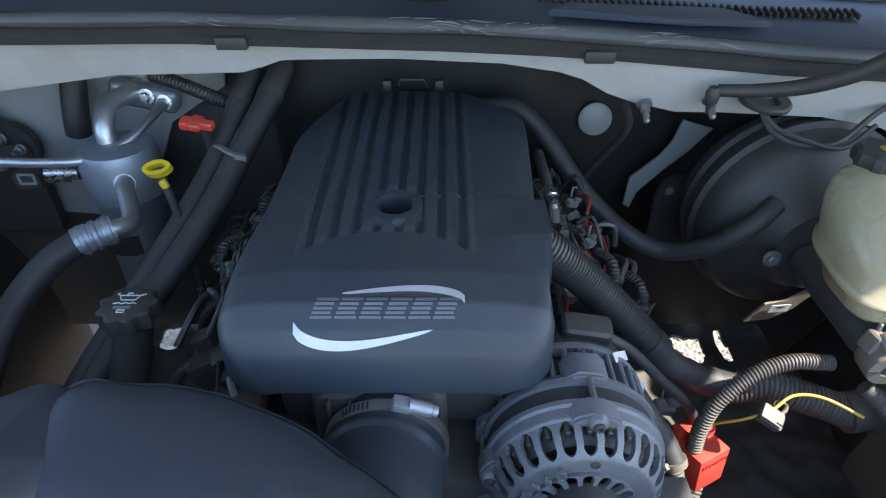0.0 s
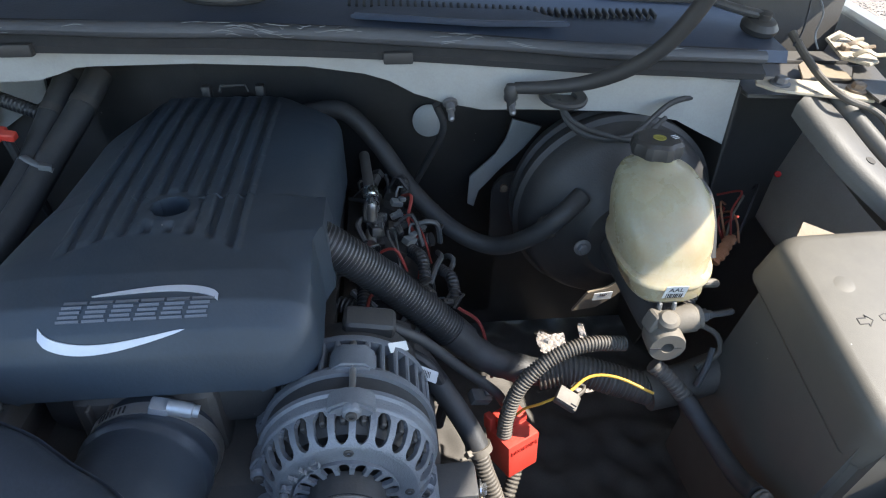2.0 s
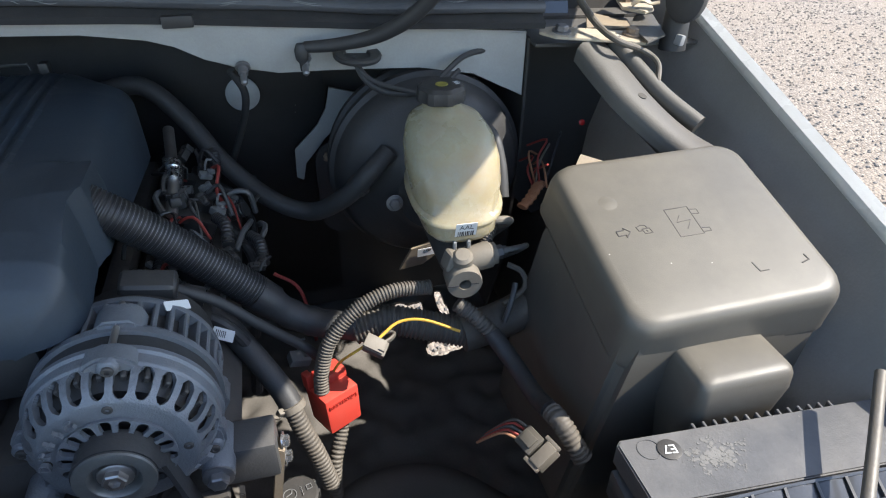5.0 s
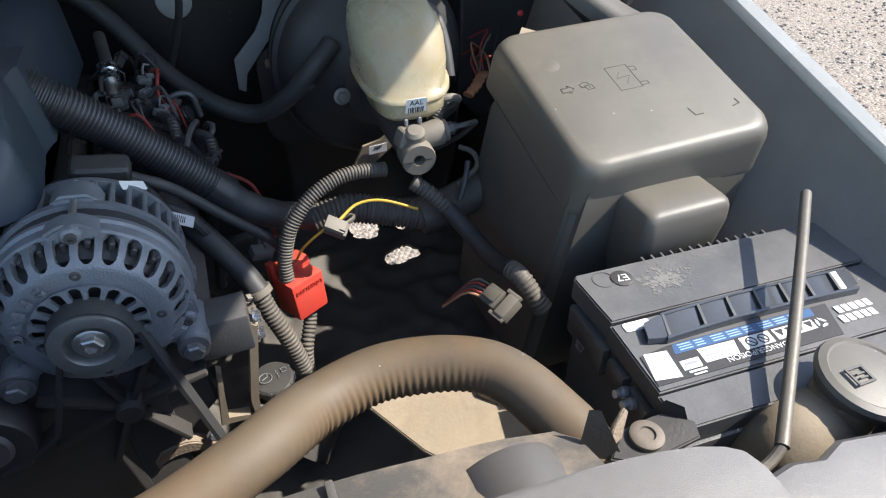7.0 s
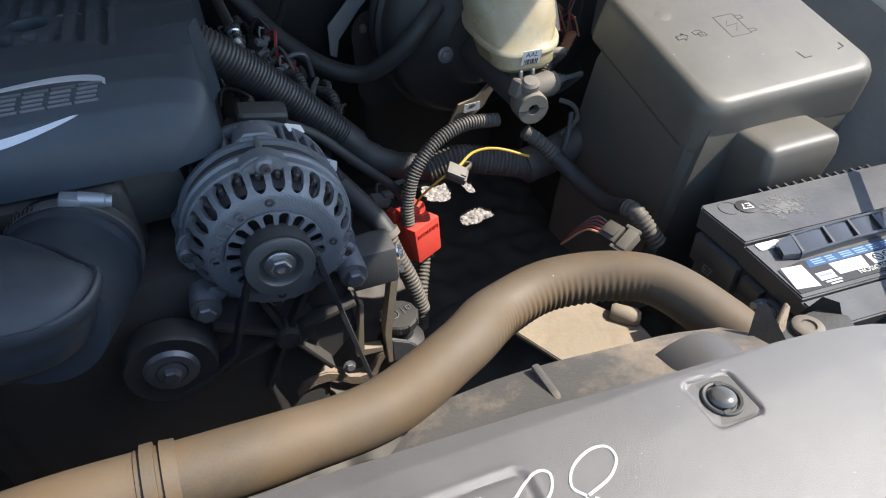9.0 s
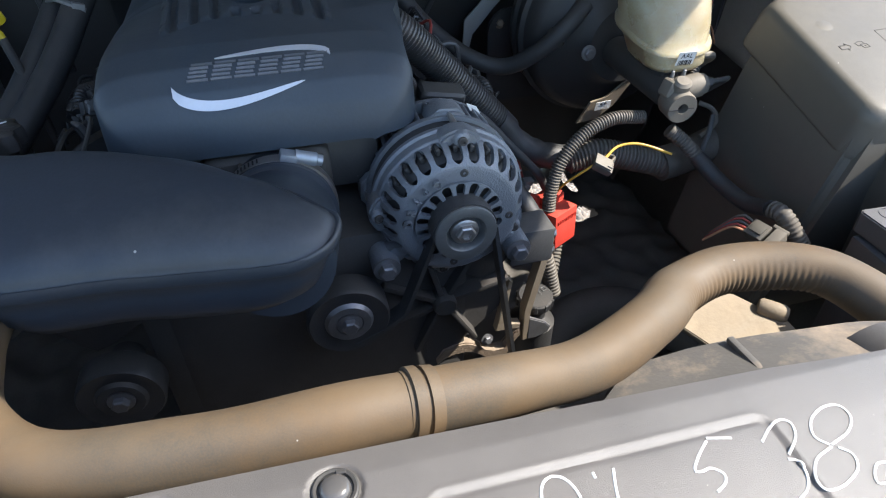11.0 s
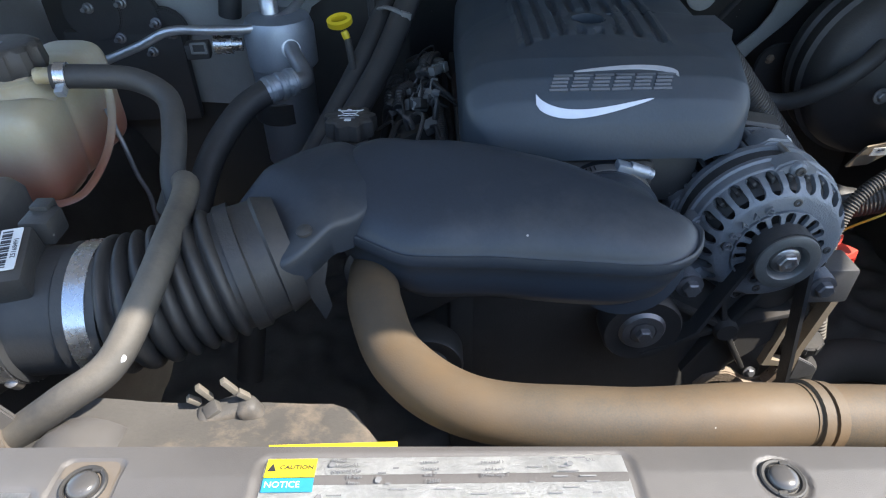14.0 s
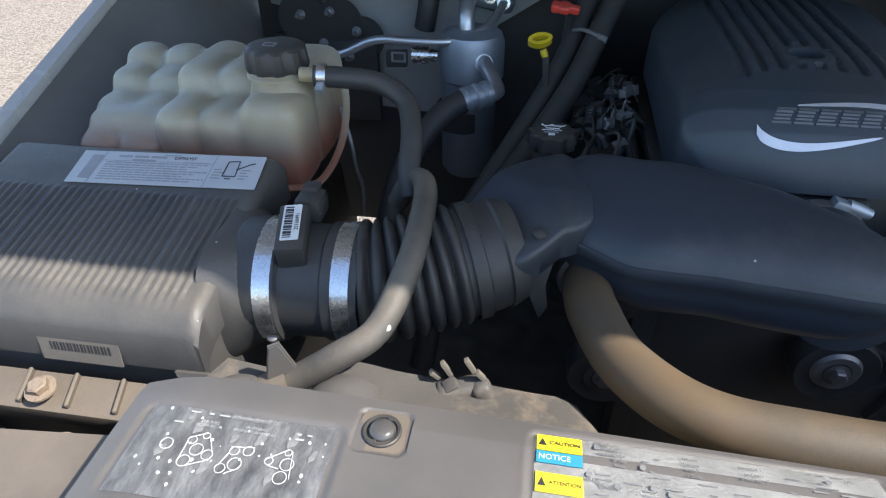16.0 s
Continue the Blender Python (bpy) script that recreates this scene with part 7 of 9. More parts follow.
    for i, p in enumerate(path):
        d = (path[min(i + 1, len(path) - 1)] - path[max(i - 1, 0)]).normalized()
        nrm = Vector((-d.z, 0, d.x))
        rings.append([p + Vector((0, -0.0085, 0)) + nrm * 0.0018, p + Vector((0, 0.0085, 0)) + nrm * 0.0018, p + Vector((0, 0.0085, 0)) - nrm * 0.0018, p + Vector((0, -0.0085, 0)) - nrm * 0.0018])
    part("belt", skin(bm, rings), "rubber", t)


frame_bits()


# ---- the left of the bay: air filter, coolant tank, air conditioning, hoses ----
def airbox():
    t = thing("air_filter_box", (-0.62, 0.16, 1.05), "black ribbed plastic air filter box, its front edge sunlit and dusty", "air filter box")

    def top(x, y):
        return 1.250 + (y - 0.085) * 0.205
    bm = B()
    xs = [-0.745 + 0.0018 * i for i in range(138)]
    ys = [0.070, 0.074, 0.080, 0.088, 0.094, 0.100, 0.12, 0.15, 0.17, 0.186, 0.189, 0.193, 0.21, 0.238, 0.244, 0.248]
    g = []
    for y in ys:
        row = []
        for x in xs:
            z = top(x, y)
            if y < 0.088:
                z -= (0.088 - y) ** 2 * 40
            if y > 0.238:
                z -= (y - 0.238) ** 2 * 90
            e = min(x + 0.745, -0.4986 - x)
            if e < 0.008:
                z -= (0.008 - e) ** 2 * 90
            if 0.092 < y < 0.188 and -0.735 < x < -0.515 and (int((x + 0.735) / 0.00365) % 2):
                z += 0.0018
            row.append(bm.verts.new((x, y, z)))
        g.append(row)
    for j in range(len(ys) - 1):
        for i in range(len(xs) - 1):
            bm.faces.new((g[j][i], g[j][i + 1], g[j + 1][i + 1], g[j + 1][i]))
    loop = g[0] + [r[-1] for r in g[1:]] + g[-1][-2::-1] + [r[0] for r in g[-2:0:-1]]
    low = [bm.verts.new((v.co.x, v.co.y, min(v.co.z - 0.03, 1.226 + (v.co.y - 0.07) * 0.08))) for v in loop]
    k = len(loop)
    for i in range(k):
        bm.faces.new((loop[i], loop[(i + 1) % k], low[(i + 1) % k], low[i]))
    part("lid", bm, "shroud_black", t, "black lid with moulded ribs", smooth=40)
    bm = B()
    box(bm, (-0.622, 0.160, 1.15), (0.240, 0.168, 0.15), 0.008)
    part("body", bm, "shroud_black", t)
    bm = B()
    rings = []
    for x, w, h, e in ((-0.512, 0.056, 0.052, 0.5), (-0.502, 0.055, 0.051, 0.6), (-0.492, 0.050, 0.049, 0.85), (-0.484, 0.047, 0.047, 1.0), (-0.478, 0.046, 0.046, 1.0)):
        rings.append([Vector((x, 0.158 + w * math.copysign(abs(math.cos(a)) ** e, math.cos(a)), 1.218 + h * math.copysign(abs(math.sin(a)) ** e, math.sin(a)))) for a in (2 * math.pi * k / 40 for k in range(40))])
    part("outlet_boss", skin(B(), rings), "shroud_black", t, smooth=50)
    f = flat((-0.602, 0.2155, top(0, 0.2155) + 0.0012), (1, 0.045, 0.009), (-0.05, 1, 0.205))
    lab = part("emission_label", plate(B(), [(-0.066, -0.0200), (0.096, -0.0200), (0.094, 0.0205), (-0.068, 0.0205)], f, 0.0005), "dimpaper", t, "white printed emission label")
    g2 = lambda a, b, w: f(a * 0.78 + 0.0205, b, w + 0.0006)
    part("label_words", words("CATALYST", 0.0038, lambda a, b, w: g2(a + 0.006, b + 0.014, w), 0.0002), "ink", lab)
    rng = random.Random(17)
    lines = [(-0.070, -0.055, 0.0145, 0.0026), (-0.052, -0.036, 0.0145, 0.0026), (-0.033, -0.015, 0.0145, 0.0026), (-0.052, -0.026, 0.0100, 0.0022), (-0.087, -0.0862, 0.0, 0.040), (0.040, 0.0406, 0.0, 0.040), (-0.0862, 0.040, 0.0085, 0.0005)]
    for r in range(8):
        x = -0.080
        while x < 0.036 - (r % 3) * 0.012:
            w = rng.uniform(0.003, 0.011)
            lines.append((x, min(x + w, 0.038), 0.0062 - r * 0.0030, 0.0013))
            x += w + 0.0013
    lines += [(0.006, 0.034, 0.0090, 0.0010), (-0.020, 0.000, 0.0175, 0.0012)]
    for r in range(4):
        lines.append((0.044, 0.052 + 0.003 * (r % 2), 0.002 - r * 0.0035, 0.0012))
        lines.append((0.074, 0.084 - 0.003 * (r % 2), 0.002 - r * 0.0035, 0.0012))
    part("print_line", bars(B(), g2, lines, 0.0002), "greyink", lab)
    part("print_block", bars(B(), g2, [(-0.100, -0.088, 0.0, 0.030)], 0.0002), "greyink", lab)
    bm = B()
    for pts in (((0.056, -0.006), (0.056, 0.012), (0.068, 0.013), (0.070, -0.006), (0.056, -0.006)), ((0.060, -0.009), (0.066, -0.009)), ((0.068, 0.002), (0.080, 0.009), (0.086, 0.011))):
        sweep(bm, [g2(a, b, 0.0002) for a, b in pts], 0.0005, 5)
    part("label_diagram", bm, "ink", lab)
    f = flat((-0.590, 0.0695, 1.213), (1, 0, 0), (0, 0.12, 1))
    lab = part("part_label", plate(B(), rounded(0.062, 0.020, 0.001), f, 0.0006), "dustlabel", t, "dusty barcode label")
    part("barcode", bars(B(), lambda a, b, w: f(a, b, w + 0.0007), [(-0.022 + 0.0026 * k, -0.0208 + 0.0026 * k + 0.0005 * (k % 2), 0.003, 0.007) for k in range(18)], 0.0002), "ink", lab)
    part("corner_flange", plate(B(), [(-0.02, 0.0), (0.05, 0.002), (0.055, -0.02), (-0.01, -0.022)], flat((-0.50, 0.070, 1.205), (1, 0, 0), (0, 0.3, 1)), 0.003), "shroud", t)


M["shroud_black"] = surface("filter_box_plastic", (0.042, 0.044, 0.048), 0.5, scale=12, dust=(0.27, 0.235, 0.19), amount=0.45, speck=0.7)
airbox()


def intake_tube():
    t = thing("airflow_sensor", (-0.46, 0.155, 1.16), "black airflow sensor tube with bright clamps and barcode", "airflow sensor")
    ax = Vector((1, 0.06, 0.0)).normalized()
    o = Vector((-0.500, 0.158, 1.222))

    def along(d):
        return o + ax * d
    bm = B()
    lathe(bm, [(0.046, 0), (0.048, 0.004), (0.048, 0.034), (0.044, 0.036), (0.044, 0.066), (0.046, 0.068), (0.046, 0.094)], o, ax, 48)
    part("tube", bm, "rubber", t)
    for d, w in ((0.026, 0.013), (0.082, 0.013)):
        bm = B()
        r = 0.0488 if d < 0.05 else 0.0468
        lathe(bm, [(r - 0.0012, -w / 2), (r, -w / 2), (r, w / 2), (r - 0.0012, w / 2)], along(d), ax, 48)
        c = part("clamp_band", bm, "bright", t, "bright steel clamp band")
        bm = B()
        lathe(bm, [(0.0045, 0), (0.0045, 0.010), (0.003, 0.011)], along(d) + Vector((0.002, -0.036, -0.032)), (0.1, -0.5, 0.8), 12)
        part("clamp_screw", bm, "steel", c)
    bm = B()
    box(bm, along(0.045) + Vector((0, -0.010, 0.047)), (0.021, 0.044, 0.022), 0.003, (14, 0, 12))
    part("sensor_head", bm, "black", t)
    bm = B()
    box(bm, along(0.045) + Vector((0.002, 0.026, 0.052)), (0.020, 0.022, 0.018), 0.003)
    box(bm, along(0.045) + Vector((0.0, 0.036, 0.060)), (0.012, 0.012, 0.008), 0.001)
    part("plug", bm, "black", t)
    f = flat(along(0.045) + Vector((0.0, -0.010, 0.0590)), (-0.21, 1, 0.25), (-1, 0, 0))
    lab = part("barcode_label", plate(B(), rounded(0.034, 0.013, 0.001), f, 0.0005), "paper", t, "white barcode label")
    part("barcode", bars(B(), lambda a, b, w: f(a, b, w + 0.0006), [(-0.015 + 0.0018 * k, -0.0143 + 0.0018 * k + 0.0004 * (k % 3), 0.002, 0.006) for k in range(17)], 0.0002), "ink", lab)
    part("label_number", words("25168491", 0.0030, lambda a, b, w: f(a, b - 0.0042, w + 0.0006), 0.0002), "ink", lab)
    b = thing("intake_bellows", (-0.37, 0.17, 1.16), "black rubber bellows between sensor and intake duct", "air hose")
    line = curve([(-0.412, 0.164, 1.222), (-0.392, 0.168, 1.223), (-0.365, 0.178, 1.226), (-0.338, 0.189, 1.230)], 0.0009)
    m = len(line) - 1

    def r(f):
        return 0.0405 + 0.0078 * abs(math.sin(f * math.pi * 7)) ** 0.7
    part("bellows", sweep(B(), line, r, 48), "bellows", b, smooth=60)
    cuff = [Vector(p) for p in ((-0.342, 0.187, 1.229), (-0.336, 0.190, 1.230), (-0.335, 0.1905, 1.230), (-0.326, 0.194, 1.2315), (-0.325, 0.1945, 1.2315), (-0.312, 0.200, 1.234), (-0.311, 0.2005, 1.234), (-0.298, 0.206, 1.236))]
    rr = (0.044, 0.044, 0.047, 0.047, 0.044, 0.043, 0.045, 0.040)
    part("cuff", sweep(B(), cuff, lambda f: rr[int(round(f * 7))], 48), "bellows", b)


intake_tube()


def coolant_tank():
    t = thing("coolant_tank", (-0.6, 0.34, 1.15), "yellowed translucent coolant tank half full of orange coolant", "coolant tank")
    bm = B()
    cols = [(-0.704, 0.043), (-0.661, 0.046), (-0.617, 0.047), (-0.573, 0.048), (-0.525, 0.060)]
    for i, (x, w) in enumerate(cols):
        rows = ((0.300, 0.046, 1.272), (0.335, 0.042, 1.292), (0.370, 0.042, 1.308), (0.404, 0.044, 1.320)) if i < 2 else ((0.312, 0.062, 1.300 if i < 4 else 1.313), (0.365, 0.066, 1.322), (0.408, 0.05, 1.322))
        for y, d, z in rows:
            box(bm, (x, y, (z + 1.222) / 2), (w - 0.001, d + 0.004, z - 1.222), 0.0225, None, 6)
    box(bm, (-0.610, 0.352, 1.254), (0.220, 0.120, 0.066), 0.02, None, 4)
    ob = part("vessel", bm, "coolant", t, smooth=80)
    mod = ob.modifiers.new("blend", "REMESH")
    mod.mode, mod.voxel_size, mod.use_smooth_shade = "VOXEL", 0.0035, True
    joined = bpy.data.meshes.new_from_object(ob.evaluated_get(bpy.context.evaluated_depsgraph_get()))
    ob.modifiers.clear()
    bm = B()
    bm.from_mesh(joined)
    for _ in range(5):
        bmesh.ops.smooth_vert(bm, verts=bm.verts[:], factor=0.5, use_axis_x=True, use_axis_y=True, use_axis_z=True)
    bm.to_mesh(joined)
    bm.free()
    joined.materials.clear()
    joined.materials.append(M["coolant"])
    ob.data = joined
    for q in joined.polygons:
        q.use_smooth = True
    bm = tube([(-0.484, 0.385, 1.300), (-0.478, 0.365, 1.275), (-0.476, 0.335, 1.254), (-0.480, 0.300, 1.240), (-0.492, 0.282, 1.234), (-0.525, 0.276, 1.232), (-0.56, 0.276, 1.232)], 0.0036, 10, 0.005, 0.3, (0, 0, 1))
    part("seam_flange", bm, "coolant", t)
    bm = B()
    lathe(bm, [(0.030, -0.016), (0.0265, -0.006), (0.0258, 0.002), (0.0285, 0.003), (0.0285, 0.005), (0.025, 0.007), (0.024, 0.012)], (-0.527, 0.330, 1.320), (0.0, -0.05, 1), 32)
    part("neck", bm, "coolant", t)
    n = 60
    rgs = []
    for rr, h in ((0.0001, 0.0235), (0.020, 0.0235), (0.024, 0.0225), (0.0255, 0.020), (0.0272, 0.006), (0.026, 0.002)):
        rgs.append([Vector((-0.527, 0.330, 1.326)) + Vector((math.cos(2 * math.pi * k / n) * (rr + (0.0022 if rr > 0.025 and k % 6 < 3 else 0)), math.sin(2 * math.pi * k / n) * (rr + (0.0022 if rr > 0.025 and k % 6 < 3 else 0)), h)) for k in range(n)])
    cap = part("cap", skin(B(), rgs), "black", t, "black knurled pressure cap")
    part("cap_symbol", bars(B(), flat((-0.530, 0.326, 1.3497), (1, 0, 0), (0, 1, 0)), [(-0.006, 0.006, 0.004, 0.0012), (-0.006, 0.006, -0.004, 0.0012), (-0.006, -0.0048, 0, 0.009), (0.0048, 0.006, 0, 0.009)], 0.0004), "greyink", cap)
    bm = B()
    lathe(bm, [(0.0065, 0), (0.0065, 0.02), (0.0080, 0.021), (0.0080, 0.03)], (-0.502, 0.318, 1.327), (1, 0.15, -0.05), 20)
    part("outlet", bm, "tank", t)
    hose("overflow_tube", [(-0.486, 0.372, 1.275), (-0.476, 0.362, 1.243), (-0.472, 0.360, 1.213), (-0.467, 0.360, 1.190), (-0.468, 0.358, 1.155)], 0.0022, "pulley", "thin grey overflow tube hanging behind the bellows", "tube")
    c = thing("hose_clamp", (-0.480, 0.318, 1.31), "bright worm-drive clamp on the coolant tank outlet", "hose clamp")
    bm = B()
    lathe(bm, [(0.0095, -0.004), (0.0104, -0.004), (0.0104, 0.004), (0.0095, 0.004)], (-0.482, 0.320, 1.326), (1, 0.15, -0.05), 28)
    part("band", bm, "bright", c)
    bm = B()
    box(bm, (-0.482, 0.311, 1.318), (0.007, 0.010, 0.007), 0.001, (30, 0, 0))
    part("screw_housing", bm, "canister", c)
    hose("surge_hose", [(-0.490, 0.318, 1.326), (-0.465, 0.325, 1.323), (-0.435, 0.335, 1.316), (-0.408, 0.325, 1.304), (-0.397, 0.295, 1.288), (-0.393, 0.262, 1.268), (-0.39, 0.25, 1.25)], 0.0095, label="black rubber coolant hose from the tank")
    t = hose("return_hose", [(-0.405, 0.262, 1.235), (-0.392, 0.262, 1.258), (-0.378, 0.246, 1.268), (-0.370, 0.215, 1.272), (-0.366, 0.170, 1.272), (-0.368, 0.125, 1.262), (-0.380, 0.090, 1.243), (-0.403, 0.072, 1.233), (-0.432, 0.062, 1.216)], 0.0096, "hose_dark", "black rubber hose looping over the bellows, dusty at its end")
    bm = B()
    lathe(bm, [(0.0028, 0), (0.0024, 0.0012), (0, 0.0016)], (-0.3725, 0.0885, 1.2480), (0.1, -0.7, 0.7), 12)
    part("paint_dot", bm, "paper", t, "white paint dot")


M["hose_dark"] = surface("hose_rubber_dusty", (0.040, 0.039, 0.038), 0.6, scale=20, dust=(0.32, 0.27, 0.205), amount=0.5)
coolant_tank()


def air_conditioning():
    t = thing("ac_accumulator", (-0.40, 0.67, 1.05), "aluminium air conditioning accumulator canister with pipes", "accumulator")
    bm = B()
    lathe(bm, [(0.034, -0.14), (0.040, -0.13), (0.040, 0.0), (0.0405, 0.002), (0.0405, 0.05), (0.039, 0.058), (0.032, 0.066), (0.0, 0.069)], (-0.392, 0.672, 1.195), (0, 0, 1), 48)
    part("canister", bm, "canister", t, smooth=40)
    bm = B()
    lathe(bm, [(0.0435, 0.0), (0.0455, 0.002), (0.0455, 0.050), (0.041, 0.062), (0.030, 0.066), (0, 0.067)], (-0.388, 0.668, 1.205), (0, 0, 1), 40)
    part("head_block", bm, "canister", t, "rounded aluminium head")
    bm = B()
    lathe(bm, [(0.041, -0.03), (0.0425, -0.028), (0.0425, 0.0), (0.041, 0.002)], (-0.398, 0.672, 1.16), (0, 0, 1), 40)
    part("strap", bm, "black", t)
    part("upper_pipe", tube([(-0.395, 0.668, 1.255), (-0.398, 0.675, 1.285), (-0.398, 0.70, 1.305), (-0.392, 0.73, 1.303), (-0.390, 0.765, 1.300)], 0.0115, 18), "pipe", t)
    part("side_pipe", tube([(-0.62, 0.640, 1.22), (-0.56, 0.635, 1.243), (-0.515, 0.632, 1.262), (-0.46, 0.632, 1.262), (-0.41, 0.640, 1.262), (-0.375, 0.668, 1.270), (-0.357, 0.705, 1.283), (-0.352, 0.74, 1.288), (-0.352, 0.77, 1.29)], 0.0058, 14), "pipe", t)
    bm = B()
    box(bm, (-0.378, 0.752, 1.294), (0.085, 0.016, 0.032), 0.012, (0, 12, 0), 4)
    part("flange", bm, "canister", t)
    for x, z in ((-0.391, 1.300), (-0.372, 1.296), (-0.352, 1.288)):
        bolt("bolt", (x, 0.744, z), (0, -1, 0.2), 0.0065, t, "bright")
    bm = B()
    lathe(bm, [(0.017, 0), (0.017, 0.006), (0.012, 0.008), (0.012, 0.018)], (-0.372, 0.640, 1.235), (0.35, -1, 0.25), 28)
    part("port", bm, "pipe", t)
    part("lower_pipe", tube([(-0.367, 0.628, 1.240), (-0.362, 0.612, 1.238), (-0.350, 0.590, 1.228), (-0.343, 0.570, 1.222), (-0.352, 0.553, 1.225), (-0.370, 0.540, 1.224)], 0.0100, 16), "pipe", t)
    bm = B()
    q = [(-0.352, 0.552, 1.2265), (-0.362, 0.545, 1.2255), (-0.3621, 0.5449, 1.2255), (-0.372, 0.539, 1.2245), (-0.3721, 0.5389, 1.2245), (-0.384, 0.531, 1.222)]
    rr = (0.0155, 0.0155, 0.0142, 0.0142, 0.0155, 0.0155)
    part("crimp", sweep(bm, [Vector(p) for p in q], lambda f: rr[int(round(f * 5))], 24), "canister", t, "crimped aluminium ferrule")
    for k in range(3):
        p = Vector(q[0]).lerp(Vector(q[-1]), 0.14 + 0.34 * k)
        bm = B()
        lathe(bm, [(0.0150, -0.0035), (0.0166, -0.002), (0.0166, 0.002), (0.0150, 0.0035)], p, Vector(q[-1]) - Vector(q[0]), 24)
        part("crimp_ring", bm, "canister", t)
    part("rubber_hose", tube([(-0.380, 0.534, 1.223), (-0.41, 0.505, 1.208), (-0.44, 0.455, 1.17), (-0.455, 0.40, 1.11), (-0.455, 0.36, 1.04)], 0.0148, 20), "rubber", t)
    bm = B()
    lathe(bm, [(0.0085, 0), (0.0085, 0.012), (0.012, 0.013), (0.012, 0.036), (0.008, 0.037)], (-0.435, 0.657, 1.236), (-1, -0.1, 0.03), 24)
    part("pressure_switch", bm, "bright", t, "bright steel pressure switch")
    bm = B()
    box(bm, (-0.492, 0.650, 1.232), (0.030, 0.022, 0.020), 0.003, (0, 0, 8))
    part("switch_plug", bm, "black", t)
    bm = B()
    for dz in (0.006, -0.006):
        box(bm, (-0.487, 0.637, 1.238 + dz), (0.020, 0.003, 0.003), 0.0008, None, 1)
    for dx in (0.009, -0.009):
        box(bm, (-0.487 + dx, 0.637, 1.238), (0.003, 0.003, 0.014), 0.0008, None, 1)
    part("switch_clip", bm, "clip", t, "pale plug clip")

    h = thing("heater_housing", (-0.55, 0.74, 1.1), "black heater housing with studs on the white firewall", "heater housing")
    for q, (x, z, r) in enumerate(((-0.66, 1.255, 0.040), (-0.605, 1.250, 0.036), (-0.57, 1.225, 0.034))):
        bm = plate(B(), [(r * math.cos(2 * math.pi * k / 20), r * math.sin(2 * math.pi * k / 20)) for k in range(20)], flat((x, 0.752 + 0.003 * q, z), (1, 0, 0), (0, 0, 1)), 0.012, 0.002)
        part("plate", bm, "black", h)
    bm = B()
    box(bm, (-0.63, 0.752, 1.16), (0.17, 0.02, 0.14), 0.01)
    part("lower_case", bm, "black", h)
    for x, z in ((-0.662, 1.262), (-0.615, 1.268), (-0.575, 1.240), (-0.555, 1.225), (-0.590, 1.20), (-0.63, 1.22)):
        bm = B()
        lathe(bm, [(0.0075, 0), (0.0075, 0.002), (0.0055, 0.003), (0.0055, 0.008), (0.003, 0.009), (0.003, 0.018)], (x, 0.740, z), (0, -1, 0.1), 14)
        part("stud", bm, "pulley", h)
    hose("drain_elbow", [(-0.455, 0.760, 1.345), (-0.458, 0.745, 1.315), (-0.462, 0.735, 1.28), (-0.468, 0.735, 1.25)], 0.0155, label="black rubber elbow hose on the firewall")
    loom("wiper_loom", [(-0.345, 0.715, 1.335), (-0.31, 0.705, 1.328), (-0.275, 0.695, 1.318), (-0.24, 0.69, 1.305)], 0.0085, label="black corrugated loom with a bright end collar")
    bm = B()
    lathe(bm, [(0.0098, 0), (0.0098, 0.006)], (-0.350, 0.715, 1.336), (1, -0.2, -0.15), 20)
    tagged(part("collar", bm, "clip"), "pale collar on a loom end", "collar")

    # heater hoses over the rocker cover
    a = hose("heater_hose", [(-0.188, 0.720, 1.345), (-0.200, 0.680, 1.320), (-0.222, 0.622, 1.284), (-0.248, 0.560, 1.243), (-0.280, 0.500, 1.206), (-0.328, 0.430, 1.152), (-0.382, 0.355, 1.07), (-0.40, 0.31, 0.98)], 0.0145, label="thick black heater hose running forward from the firewall")
    b = hose("heater_hose", [(-0.225, 0.720, 1.340), (-0.236, 0.680, 1.312), (-0.254, 0.625, 1.270), (-0.283, 0.560, 1.226), (-0.320, 0.490, 1.180), (-0.372, 0.41, 1.11), (-0.41, 0.34, 1.02)], 0.0130, label="black heater hose beside its twin")
    for h, at, axis, r in ((a, (-0.1985, 0.684, 1.3225), (-0.20, -0.80, -0.50), 0.0154), (b, (-0.2348, 0.684, 1.3145), (-0.20, -0.80, -0.50), 0.0139)):
        bm = B()
        lathe(bm, [(r - 0.001, -0.005), (r, -0.0045), (r, 0.0045), (r - 0.001, 0.005)], at, axis, 28)
        part("clamp", bm, "dark", h, "dark spring clamp")
    c = thing("hose_tie", (-0.233, 0.611, 1.27), "pale plastic tie joining two hoses", "hose clip")
    part("band", tube([(-0.252, 0.628, 1.286), (-0.243, 0.615, 1.291), (-0.230, 0.604, 1.290), (-0.214, 0.606, 1.280)], 0.0045, 8, 0.004, 0.5), "clip", c)
    bm = B()
    box(bm, (-0.219, 0.602, 1.286), (0.012, 0.008, 0.006), 0.001, (0, 20, 20))
    part("buckle", bm, "clip", c)

    r = thing("service_cap", (-0.262, 0.625, 1.30), "red plastic service cap clip", "plastic clip")
    bm = B()
    box(bm, (-0.266, 0.625, 1.314), (0.036, 0.011, 0.009), 0.003, (12, 8, -6), 3)
    box(bm, (-0.267, 0.625, 1.314), (0.014, 0.022, 0.009), 0.004, (12, 8, -6), 3)
    box(bm, (-0.278, 0.624, 1.315), (0.010, 0.016, 0.010), 0.003, (12, 8, -6), 3)
